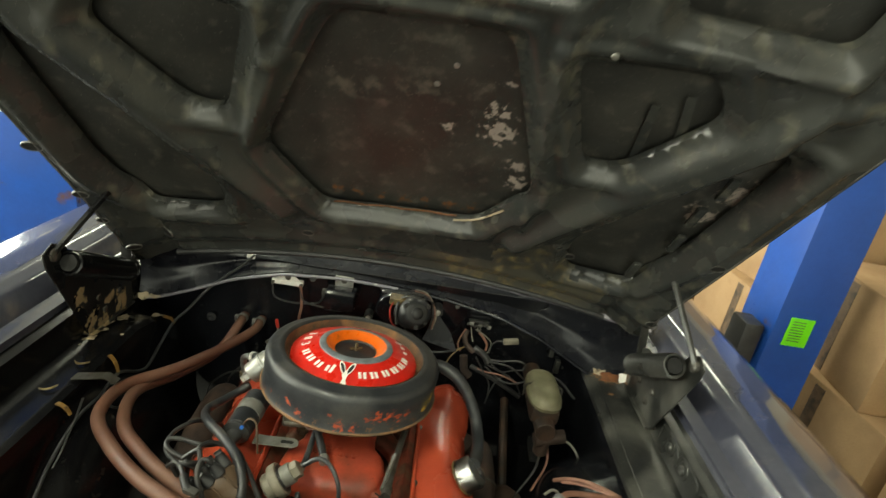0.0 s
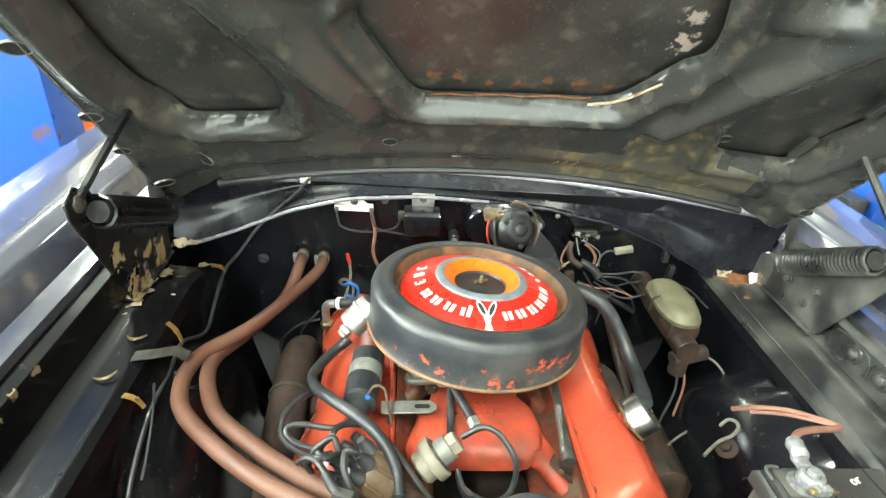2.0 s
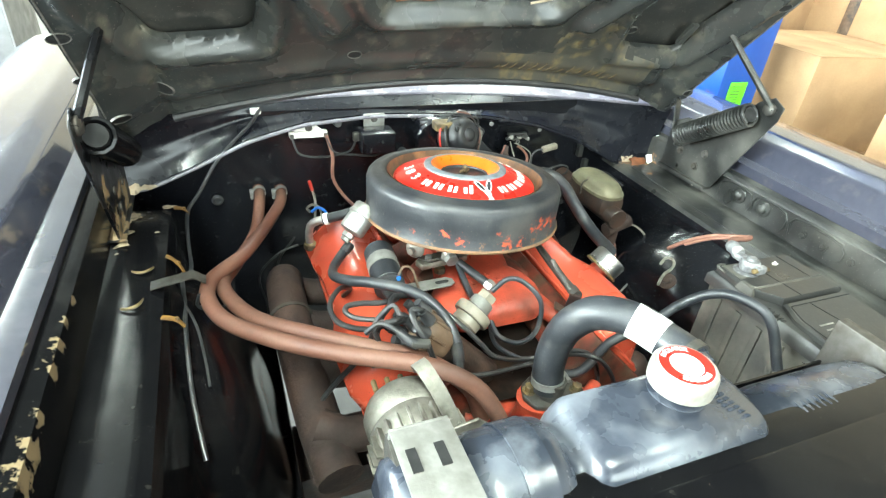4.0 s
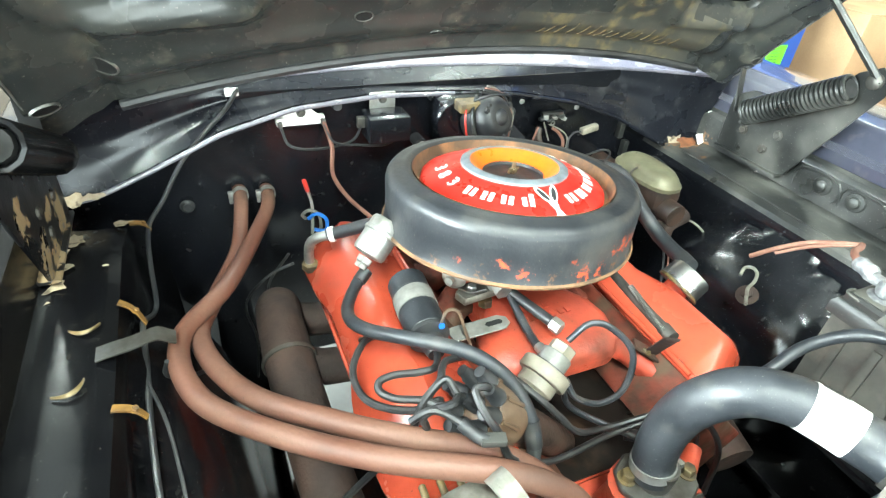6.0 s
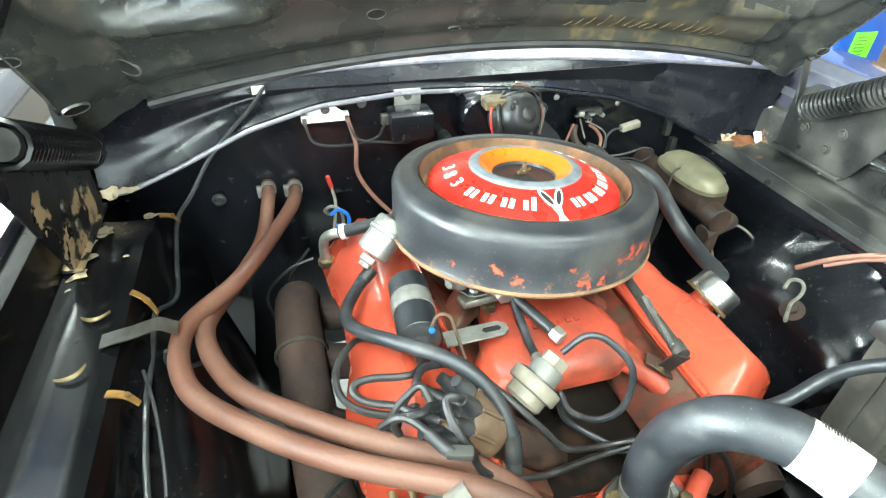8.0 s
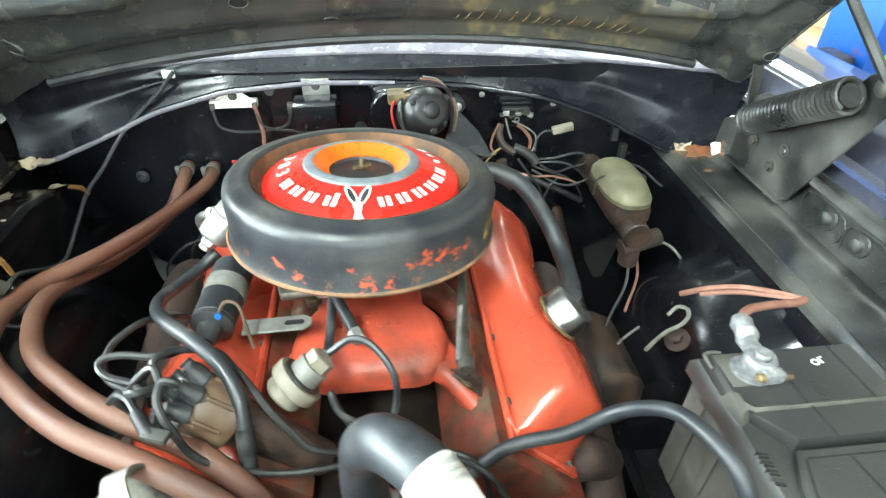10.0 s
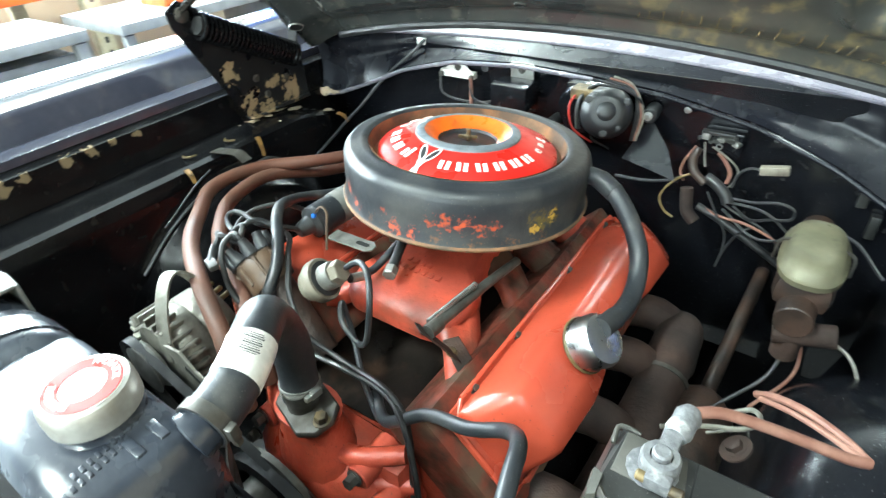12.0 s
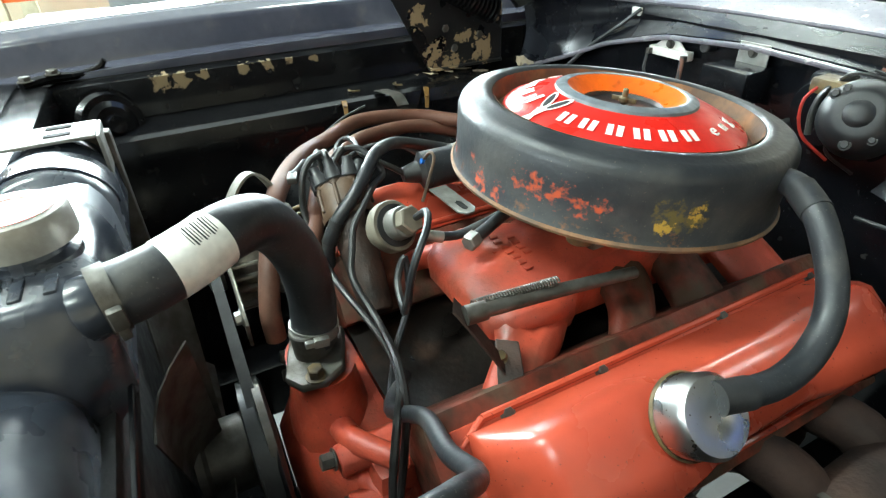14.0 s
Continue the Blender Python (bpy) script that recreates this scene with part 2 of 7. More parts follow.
M_RACK = mat("cream_rack_steel", (0.55, 0.5, 0.36), 0.5, col2=(0.45, 0.4, 0.28), scale=20, bump=0.1)
M_BEAM = mat("orange_rack_beam", (0.72, 0.13, 0.02), 0.45, col2=(0.6, 0.1, 0.02), scale=12, bump=0.08)
M_BLACKP = mat("matt_black", (0.02, 0.02, 0.022), 0.6, scale=20, bump=0.1)
M_LAMP = bpy.data.materials.new("lamp_diffuser")
M_LAMP.use_nodes = True
M_LAMP.node_tree.nodes["Principled BSDF"].inputs["Emission Color"].default_value = (1.0, 0.97, 0.92, 1)
M_LAMP.node_tree.nodes["Principled BSDF"].inputs["Emission Strength"].default_value = 6.0

# ---------------------------------------------------------------- mesh helpers
ROOT = {}


def thing(name, loc, label, category, group="", kind=""):
    e = new(name)
    e.empty_display_size = 0.05
    e.location = loc
    ROOT[e.name] = Vector(loc)
    return tagged(e, label, category, group, kind)


def to_mesh(name, bm, material, smooth=40):
    bmesh.ops.recalc_face_normals(bm, faces=bm.faces)
    me = bpy.data.meshes.new(name)
    bm.to_mesh(me)
    bm.free()
    me.materials.append(material)
    if smooth:
        for p in me.polygons:
            p.use_smooth = True
        me.set_sharp_from_angle(angle=radians(smooth))
    return me


def part(name, bm, material, parent=None, label="", smooth=40):
    """Links a bmesh, given in world places, as one mesh under a thing or a part."""
    me = to_mesh(name, bm, material, smooth)
    ob = new(name, me)
    if parent is not None:
        base = ROOT[parent.name]
        me.transform(Matrix.Translation(-base))
        ob.parent = parent
        ROOT[ob.name] = base
    if label:
        ob["label"] = label
    return ob


def single(name, bm, material, label, category, group="", kind="", smooth=40):
    ob = part(name, bm, material, None, "", smooth)
    ROOT[ob.name] = Vector((0, 0, 0))
    return tagged(ob, label, category, group, kind)


def frame_to(p, d, up=(0, 0, 1)):
    """A pose at p whose z axis points along d."""
    z = Vector(d).normalized()
    u = Vector(up)
    if abs(z.dot(u.normalized())) > 0.98:
        u = Vector((0, 1, 0))
    x = u.cross(z).normalized()
    y = z.cross(x)
    m = Matrix((x, y, z)).transposed().to_4x4()
    m.translation = Vector(p)
    return m


def join(bm, other):
    me = bpy.data.meshes.new("tmp")
    other.to_mesh(me)
    other.free()
    bm.from_mesh(me)
    bpy.data.meshes.remove(me)
    return bm


def bx(cx, cy, cz, sx, sy, sz, bevel=0.003, m=None, seg=2):
    bm = bmesh.new()
    bmesh.ops.create_cube(bm, size=1, matrix=Matrix.Translation((cx, cy, cz)) @ Matrix.Diagonal((sx, sy, sz, 1)))
    if bevel:
        bmesh.ops.bevel(bm, geom=bm.edges[:], offset=min(bevel, 0.45 * min(sx, sy, sz)), segments=seg, affect="EDGES", profile=0.6)
    if m is not None:
        bm.transform(m)
    return bm


def lathe(profile, segs=32, m=None, closed=False):
    """Turns a profile of (radius, height) pairs round z."""
    bm = bmesh.new()
    rings = []
    for r, z in profile:
        if r < 1e-5:
            rings.append([bm.verts.new((0, 0, z))])
        else:
            rings.append([bm.verts.new((r * math.cos(2 * math.pi * i / segs), r * math.sin(2 * math.pi * i / segs), z)) for i in range(segs)])
    pairs = list(zip(rings, rings[1:]))
    if closed:
        pairs.append((rings[-1], rings[0]))
    for a, b in pairs:
        for i in range(segs):
            j = (i + 1) % segs
            q = [a[i % len(a)], a[j % len(a)], b[j % len(b)], b[i % len(b)]]
            q = list(dict.fromkeys(q))
            if len(q) > 2:
                bm.faces.new(q)
    if m is not None:
        bm.transform(m)
    return bm


def cyl(p, q, r, r2=None, segs=20, bevel=0.0015):
    """A round rod from p to q."""
    p, q = Vector(p), Vector(q)
    h = (q - p).length
    r2 = r if r2 is None else r2
    b = min(bevel, r * 0.4, r2 * 0.4, h * 0.3)
    return lathe([(0, 0), (r - b, 0), (r, b), (r2, h - b), (r2 - b, h), (0, h)], segs, frame_to(p, q - p))


def smooth_path(pts, n=8):
    P = [Vector(p) for p in pts]
    P = [2 * P[0] - P[1]] + P + [2 * P[-1] - P[-2]]
    out = []
    for i in range(1, len(P) - 2):
        for k in range(n):
            t = k / n
            a, b, c, d = P[i - 1], P[i], P[i + 1], P[i + 2]
            out.append(0.5 * ((2 * b) + (c - a) * t + (2 * a - 5 * b + 4 * c - d) * t * t + (3 * b - a - 3 * c + d) * t ** 3))
    out.append(P[-2])
    return out


def tube(pts, r, segs=12, n=8, straight=False, hollow=False):
    """A round hose or wire along a smooth line through pts. r: one radius, or one for each end."""
    path = [Vector(p) for p in pts] if straight else smooth_path(pts, n)
    bm = bmesh.new()
    t0 = (path[1] - path[0]).normalized()
    nrm = t0.orthogonal().normalized()
    rings = []
    for i, p in enumerate(path):
        t = (path[min(i + 1, len(path) - 1)] - path[max(i - 1, 0)]).normalized()
        nrm = (nrm - t * nrm.dot(t)).normalized()
        bn = t.cross(nrm)
        f = i / (len(path) - 1)
        rr = r if not isinstance(r, tuple) else r[0] * (1 - f) + r[1] * f
        rings.append([bm.verts.new(p + rr * (math.cos(2 * math.pi * k / segs) * nrm + math.sin(2 * math.pi * k / segs) * bn)) for k in range(segs)])
    for a, b in zip(rings, rings[1:]):
        for k in range(segs):
            j = (k + 1) % segs
            bm.faces.new((a[k], a[j], b[j], b[k]))
    if not hollow:
        bm.faces.new(rings[0][::-1])
        bm.faces.new(rings[-1])
    return bm


def sheet(f, nu, nv, thick=0.002):
    """A thin panel: f(u, v) for u, v from 0 to 1, given a true thickness along its normals."""
    pts = [[Vector(f(i / nu, j / nv)) for j in range(nv + 1)] for i in range(nu + 1)]
    bm = bmesh.new()
    front, back = [], []
    for i in range(nu + 1):
        fr, bk = [], []
        for j in range(nv + 1):
            du = pts[min(i + 1, nu)][j] - pts[max(i - 1, 0)][j]
            dv = pts[i][min(j + 1, nv)] - pts[i][max(j - 1, 0)]
            nn = du.cross(dv)
            nn = nn.normalized() if nn.length > 1e-9 else Vector((0, 0, 1))
            fr.append(bm.verts.new(pts[i][j]))
            bk.append(bm.verts.new(pts[i][j] - nn * thick))
        front.append(fr)
        back.append(bk)
    for i in range(nu):
        for j in range(nv):
            bm.faces.new((front[i][j], front[i + 1][j], front[i + 1][j + 1], front[i][j + 1]))
            bm.faces.new((back[i][j + 1], back[i + 1][j + 1], back[i + 1][j], back[i][j]))
    edge = [(i, 0) for i in range(nu)] + [(nu, j) for j in range(nv)] + [(i, nv) for i in range(nu, 0, -1)] + [(0, j) for j in range(nv, 0, -1)]
    for a, b in zip(edge, edge[1:] + edge[:1]):
        bm.faces.new((front[a[0]][a[1]], back[a[0]][a[1]], back[b[0]][b[1]], front[b[0]][b[1]]))
    return bm


def prism(poly, thick, m, bevel=0.0):
    """A flat plate cut to the outline poly (x, y), its thickness along z."""
    bm = bmesh.new()
    a = [bm.verts.new((x, y, 0)) for x, y in poly]
    b = [bm.verts.new((x, y, thick)) for x, y in poly]
    bm.faces.new(a[::-1])
    bm.faces.new(b)
    for i in range(len(a)):
        j = (i + 1) % len(a)
        bm.faces.new((a[i], a[j], b[j], b[i]))
    if bevel:
        bmesh.ops.bevel(bm, geom=bm.edges[:], offset=bevel, segments=1, affect="EDGES")
    bm.transform(m)
    return bm


def loft(sections, caps=True):
    """Skins a row of closed outlines with the same number of points."""
    bm = bmesh.new()
    rings = [[bm.verts.new(p) for p in s] for s in sections]
    for a, b in zip(rings, rings[1:]):
        for k in range(len(a)):
            j = (k + 1) % len(a)
            bm.faces.new((a[k], a[j], b[j], b[k]))
    if caps:
        bm.faces.new(rings[0][::-1])
        bm.faces.new(rings[-1])
    return bm


def hexbolt(p, d, r=0.008, h=0.006):
    m = frame_to(p, d)
    bm = lathe([(0, 0), (r * 1.35, 0), (r * 1.35, 0.0015), (r * 0.9, 0.0018)], 16, m)
    return join(bm, lathe([(r, 0.0012), (r, h - 0.001), (r * 0.85, h), (0, h)], 6, m))


def letters(text, size, m, name, parent, material=None, depth=0.0006):
    """Raised letters in the built-in font at the pose m, as a mesh part."""
    cu = bpy.data.curves.new(name, "FONT")
    cu.body, cu.size, cu.extrude, cu.align_x, cu.align_y = text, size, depth, "CENTER", "CENTER"
    tmp = new("tmp", cu)
    me = bpy.data.meshes.new_from_object(tmp.evaluated_get(bpy.context.evaluated_depsgraph_get()))
    bpy.data.objects.remove(tmp)
    bpy.data.curves.remove(cu)
    me.name = name
    me.transform(m)
    base = ROOT[parent.name]
    me.transform(Matrix.Translation(-base))
    me.materials.clear()
    me.materials.append(material or M_WHITE)
    ob = new(name, me)
    ob.parent = parent
    ROOT[ob.name] = base
    return ob


def flake(parent, p, nrm, up, sx, sy, seed, material, name="paint_flake", thick=0.0007):
    """A ragged thin patch lying on a surface."""
    rg = random.Random(seed)
    n = 15
    poly = []
    for i in range(n):
        a = 2 * math.pi * i / n
        r = rg.uniform(0.55, 1.1)
        poly.append((sx * r * math.cos(a), sy * r * math.sin(a)))
    return part(name, prism(poly, thick, frame_to(p, nrm, up)), material, parent)


def lerp(a, b, t):
    return a + (b - a) * t


def sstep(a, b, x):
    t = min(1.0, max(0.0, (x - a) / (b - a)))
    return t * t * (3 - 2 * t)


# ---------------------------------------------------------------- the workshop
CEIL = 4.2
floor = single("floor", bx(0, 0.5, -0.1, 14, 15, 0.2, 0), M_CONC, "grey worn concrete workshop floor", "floor", kind="structure")
single("wall_east", bx(4.6, 0.5, 2.05, 0.2, 15, 4.3, 0), M_WALL, "beige painted workshop wall", "wall", kind="structure")
single("wall_north", bx(0, 7.9, 2.05, 9.4, 0.2, 4.3, 0), M_WALL, "beige painted workshop wall", "wall", kind="structure")
single("wall_south", bx(-3.75, -6.9, 2.05, 2.1, 0.2, 4.3, 0), M_WALL, "beige painted wall beside the bay door", "wall", kind="structure")
single("wall_south_right", bx(3.6, -6.9, 2.05, 1.8, 0.2, 4.3, 0), M_WALL, "beige painted wall beside the bay door", "wall", kind="structure")
single("wall_lintel", bx(0, -6.9, 3.9, 5.4, 0.2, 0.6, 0), M_WALL, "beige wall above the open bay door", "wall", kind="structure")
single("wall_west", bx(-4.8, 0.5, 0.5, 0.2, 15, 1.2, 0), M_WALL, "beige painted wall below the windows", "wall", kind="structure")
single("wall_west_top", bx(-4.8, 0.5, 3.75, 0.2, 15, 0.9, 0), M_WALL, "beige painted wall above the windows", "wall", kind="structure")
for y in (-6.4, -2.6, 0.3, 3.2, 6.0, 7.9):
    single("wall_pier", bx(-4.8, y, 2.2, 0.2, 0.5, 2.2, 0), M_WALL, "beige wall pier between windows", "wall", kind="structure")
single("ceiling", bx(0, 0.5, CEIL + 0.1, 9.6, 15, 0.2, 0), M_CEIL, "white workshop ceiling", "ceiling", kind="structure")


def area(name, m, sx, sy, power, col=(0.95, 1.0, 0.95)):
    la = bpy.data.lights.new(name, "AREA")
    la.shape, la.size, la.size_y, la.energy, la.color = "RECTANGLE", sx, sy, power, col
    ob = new(name, la)
    ob.matrix_world = m
    return ob


def ceiling_light(x, y, power):
    e = thing("ceiling_light", (x, y, CEIL), "long white strip light on the ceiling", "ceiling light", "strip lights on the ceiling")
    part("housing", bx(x, y, CEIL - 0.03, 0.22, 1.9, 0.06, 0.01), M_GREY, e)
    part("diffuser", bx(x, y, CEIL - 0.065, 0.16, 1.8, 0.012, 0.004), M_LAMP, e, "glowing white diffuser")
    area("strip_lamp", pose(x, y, CEIL - 0.09), 0.16, 1.8, power)


for x, y, w in ((-1.3, -2.4, 262), (1.2, -2.4, 92), (-1.7, 1.2, 165), (1.7, 1.2, 45), (-1.6, 4.5, 80), (1.6, 4.5, 80)):
    ceiling_light(x, y, w)
# daylight through the open bay door in front of the car and the windows along the west wall
area("bay_door_sky", pose(0, -6.85, 1.85, 90, 0, 0), 5.2, 3.4, 450, (0.93, 0.98, 1.0))
for y in (-1.15, 1.75, 4.6):
    area("window_sky", pose(-4.72, y, 2.2, 90, 0, -90), 2.3, 2.1, 690, (0.92, 0.97, 1.0))

# ---------------------------------------------------------------- the car body
XB = 0.05
car = thing("car_body", (XB, 0, 0), "black car with its hood propped open, paint worn and chipped", "car")
# lavender base paints in the cowl's reflected sheen; the pale dirt is scuffs
M_LIP_SHEEN = mat("scuffed_cowl_edge_sheen", (0.13, 0.122, 0.15), 0.26, col2=(0.19, 0.175, 0.20), scale=14, bump=0.12, dirt=(0.45, 0.42, 0.42), dscale=45, dlo=0.66, dhi=0.72, rvar=0.05, spec=0.6, speck=(0.04, 0.04, 0.04), slo=0.68)
M_APRON = mat("black_apron_paint", (0.0035, 0.0035, 0.0042), 0.20, col2=(0.005, 0.005, 0.0055), scale=12, bump=0.20, bscale=34, dirt=(0.018, 0.017, 0.015), dscale=55, dlo=0.62, dhi=0.82, rvar=0.06, spec=0.2, speck=(0.09, 0.085, 0.075), sscale=420, slo=0.75)

M_COWL = mat("glossy_black_cowl", (0.007, 0.0075, 0.011), 0.26, col2=(0.011, 0.012, 0.016), scale=9, bump=0.35, bscale=18, dirt=(0.05, 0.05, 0.054), dscale=30, dlo=0.58, dhi=0.85, rvar=0.10, spec=0.3, speck=(0.20, 0.19, 0.18), slo=0.735)
M_DIRTYO = mat("oily_orange_casting", (0.15, 0.032, 0.019), 0.6, col2=(0.050, 0.025, 0.017), scale=34, bump=0.6, bscale=120, dirt=(0.085, 0.052, 0.034), dscale=22, dlo=0.46, dhi=0.66, spec=0.2)
M_GREYBAND = mat("grey_clamp_band", (0.24, 0.235, 0.22), 0.45, 0.3, col2=(0.15, 0.145, 0.13), scale=40, bump=0.15)
M_OLIVE = mat("olive_plated_lid", (0.20, 0.185, 0.115), 0.42, 0.25, col2=(0.13, 0.12, 0.075), scale=18, bump=0.2, bscale=60, dirt=(0.05, 0.04, 0.025), dscale=26, dlo=0.55, dhi=0.75)


def lip(x):
    d = (x - XB) / 0.66
    return Vector((x, 0.40 - 0.125 * d * d, 0.965 - 0.006 * d * d - 0.012 * d))


def flange(x):
    d = abs(x - XB)
    tab = ((0.0, 0.938), (0.14, 0.936), (0.30, 0.918), (0.42, 0.883), (0.54, 0.828), (0.62, 0.796), (0.70, 0.79))
    z = tab[-1][1]
    for (a, za), (b, zb) in zip(tab, tab[1:]):
        if a <= d <= b:
            z = lerp(za, zb, (d - a) / (b - a))
            break
    return Vector((x, 0.333 - 0.055 * (d / 0.66) ** 2, z - 0.035 * (x - XB) / 0.66))


def cowl_panel(u, v):
    x = lerp(-0.615, 0.735, u)
    a, b = lip(x), flange(x)
    p = a.lerp(b, v)
    d = abs(x - XB)
    p.y += 0.02 * math.sin(math.pi * v) * sstep(0.25, 0.5, d)
    k = sstep(0.22, 0.36, d) * sstep(0.70, 0.60, d)
    p.y -= 0.0035 * k * math.exp(-((v - 0.30 - 0.25 * (d - 0.45)) / 0.13) ** 2) + 0.0025 * k * math.exp(-((v - 0.66 + 0.5 * (d - 0.45)) / 0.11) ** 2)
    return p


part("cowl_panel", sheet(cowl_panel, 120, 26, 0.003), M_COWL, car, "dented black cowl panel")
# left half of the flange is coloured pale as its highlight, right half black
for x0, x1, mt in ((-0.61, 0.06, M_LIP_SHEEN), (0.06, 0.73, M_COWL)):
    part("cowl_flange", tube([flange(lerp(x0, x1, i / 20)) + Vector((0, -0.006, -0.003)) for i in range(21)], 0.0045, 8, 2), mt, car, "scuffed flange edge, painted pale for its highlight" if mt is M_LIP_SHEEN else "")
part("cowl_lip", tube([lip(-0.60 + 1.32 * i / 30) + Vector((0, 0, 0.003)) for i in range(31)], 0.0045, 8, 2), M_LIP_SHEEN, car, "scuffed cowl edge with its sheen painted pale")
part("cowl_top", sheet(lambda u, v: lip(lerp(-0.62, 0.74, u)) + Vector((0, 0.002 + 0.5 * v, 0.006 + 0.022 * math.sin(min(1, v * 6) * 1.57) + 0.02 * v)), 40, 16, 0.003), M_LIP_SHEEN, car)
part("firewall", sheet(lambda u, v: (lerp(-0.62, 0.74, u), 0.348 + 0.10 * sstep(0.45, 1.0, v), lerp(0.955, 0.22, v)), 30, 20, 0.003), M_BODY, car, "black painted firewall")
for x, z in ((0.23, 0.90), (0.30, 0.905), (0.377, 0.876), (0.335, 0.90), (-0.42, 0.79), (-0.31, 0.72)):
    part("firewall_bolt", lathe([(0.007, 0), (0.006, 0.003), (0, 0.005)], 12, frame_to((x, 0.347, z), (0, -1, 0))), M_ZINC if x > 0 else M_BODY, car)
part("firewall_boss", lathe([(0.018, 0), (0.016, 0.004), (0.012, 0.006), (0, 0.007)], 20, frame_to((0.24, 0.349, 0.915), (0, -1, 0))), M_BODY, car)


# fenders and aprons
def fender(side):
    sec = ((0.695, 0.900), (0.695, 0.922), (0.725, 0.928), (0.735, 0.952), (0.745, 0.975), (0.775, 0.990), (0.83, 0.996), (0.90, 0.985), (0.95, 0.955), (0.98, 0.88), (0.995, 0.72), (0.985, 0.45))
    dz = 0.0 if side < 0 else -0.03

    def f(u, v):
        k = v * (len(sec) - 1)
        i = min(int(k), len(sec) - 2)
        d, z = (lerp(sec[i][n], sec[i + 1][n], k - i) for n in (0, 1))
        y = lerp(0.95, -1.0, u)
        z += dz - 0.05 * max(0.0, -y - 0.2) ** 2
        return (XB + side * d, y, z)
    ob = part("fender", sheet(f, 30, 44, 0.0025), M_FENDER, car, "dark faded front fender")
    return ob

# soft grey patch paints the reflected light on the left ledge's rear slope
blotch(M_APRON, (0.075, 0.077, 0.080), [(x - XB, y, 0.822, r) for x, y, r in ((-0.552, 0.185, 0.034), (-0.560, 0.150, 0.034), (-0.575, 0.170, 0.03))], 40, 0.5, 0.5, 0.45)
blotch(M_APRON, (0.21, 0.155, 0.090), [(-0.6695, y, 0.894, r) for y, r in ((-0.46, 0.026), (-0.43, 0.024), (-0.39, 0.018), (-0.32, 0.020), (-0.28, 0.020), (-0.24, 0.016), (-0.19, 0.012))], 65, 1.2, 0.2)
blotch(M_DUSTY, (0.20, 0.105, 0.05), [(x - XB, y, z, r) for x, y, z, r in ((0.645, 0.285, 0.785, 0.04), (0.675, 0.27, 0.79, 0.045), (0.71, 0.262, 0.80, 0.03), (0.66, 0.20, 0.79, 0.02))], 80, 1.1, 0.3)
blotch(M_DUSTY, (0.30, 0.285, 0.26), [(x - XB, y, z, r) for x, y, z, r in ((0.72, 0.255, 0.795, 0.014), (0.735, 0.22, 0.79, 0.012), (0.71, 0.10, 0.79, 0.010), (0.69, 0.24, 0.79, 0.010))], 130, 1.0, 0.2)


def apron(side):
    sec = ((0.697, 0.912), (0.690, 0.905), (0.672, 0.900), (0.668, 0.86), (0.664, 0.838), (0.64, 0.832), (0.575, 0.830), (0.560, 0.826), (0.553, 0.80), (0.55, 0.70), (0.545, 0.55), (0.50, 0.36))
    dz = 0.0 if side < 0 else -0.045
    edge = 0.020 if side < 0 else 0.0

    def f(u, v):
        k = v * (len(sec) - 1)
        i = min(int(k), len(sec) - 2)
        d, z = (lerp(sec[i][n], sec[i + 1][n], k - i) for n in (0, 1))
        y = lerp(0.345, -0.70, u)
        d += edge * sstep(0.64, 0.575, d) * sstep(0.66, 0.78, z)
        c = Vector((0, (y + 0.10) / 0.27, (z - 0.52) / 0.27))
        bulge = max(0.0, 1 - c.length_squared)
        if z < 0.80:
            d -= (0.16 if side > 0 else 0.10) * math.sqrt(bulge)
        d -= 0.008 * math.sin(y * 19) * sstep(0.82, 0.7, z)
        if side < 0 and y > 0.12 and d < 0.66:
            z -= 0.22 * (y - 0.12) + 0.12 * sstep(0.214, 0.236, y) * sstep(0.70, 0.80, z)
        return (XB + side * d, y, z + dz)
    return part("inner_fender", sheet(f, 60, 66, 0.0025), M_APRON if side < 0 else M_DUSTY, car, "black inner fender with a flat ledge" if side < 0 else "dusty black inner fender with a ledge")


for side in (-1, 1):
    fender(side)
    inner = apron(side)
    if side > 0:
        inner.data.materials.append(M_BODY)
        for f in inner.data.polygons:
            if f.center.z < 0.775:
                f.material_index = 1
    x = XB + side * 0.45
    part("frame_rail", bx(x, -0.15, 0.36, 0.08, 1.3, 0.12, 0.01), M_APRON, car)
# splash shields added low in the bay to block the open gaps
part("splash_blocker", bx(0.34, 0.02, 0.36, 0.30, 0.75, 0.012, 0.003), M_APRON, car)
part("splash_blocker", bx(XB + 0.47, -0.10, 0.44, 0.22, 0.80, 0.012, 0.003), M_APRON, car)
part("splash_blocker", bx(XB, -0.52, 0.26, 0.9, 0.16, 0.012, 0.003), M_APRON, car)
part("crossmember", bx(XB, -0.05, 0.27, 0.85, 0.16, 0.10, 0.02), M_GREASE, car)
part("radiator_support", bx(XB, -0.655, 0.885, 1.36, 0.07, 0.05, 0.012), M_APRON, car)
for side in (-1, 1):
    part("support_panel", bx(XB + side * 0.53, -0.645, 0.60, 0.34, 0.02, 0.56, 0.004), M_APRON, car)
# added panel closes the grille opening against the bay door's light
part("grille_blocker", bx(XB, -0.80, 0.62, 1.50, 0.03, 0.58, 0.008), M_APRON, car)
part("grille_top_panel", bx(XB, -0.735, 0.908, 1.46, 0.14, 0.012, 0.004), M_APRON, car)
part("support_lower", bx(XB, -0.645, 0.34, 1.3, 0.05, 0.08, 0.01), M_APRON, car)

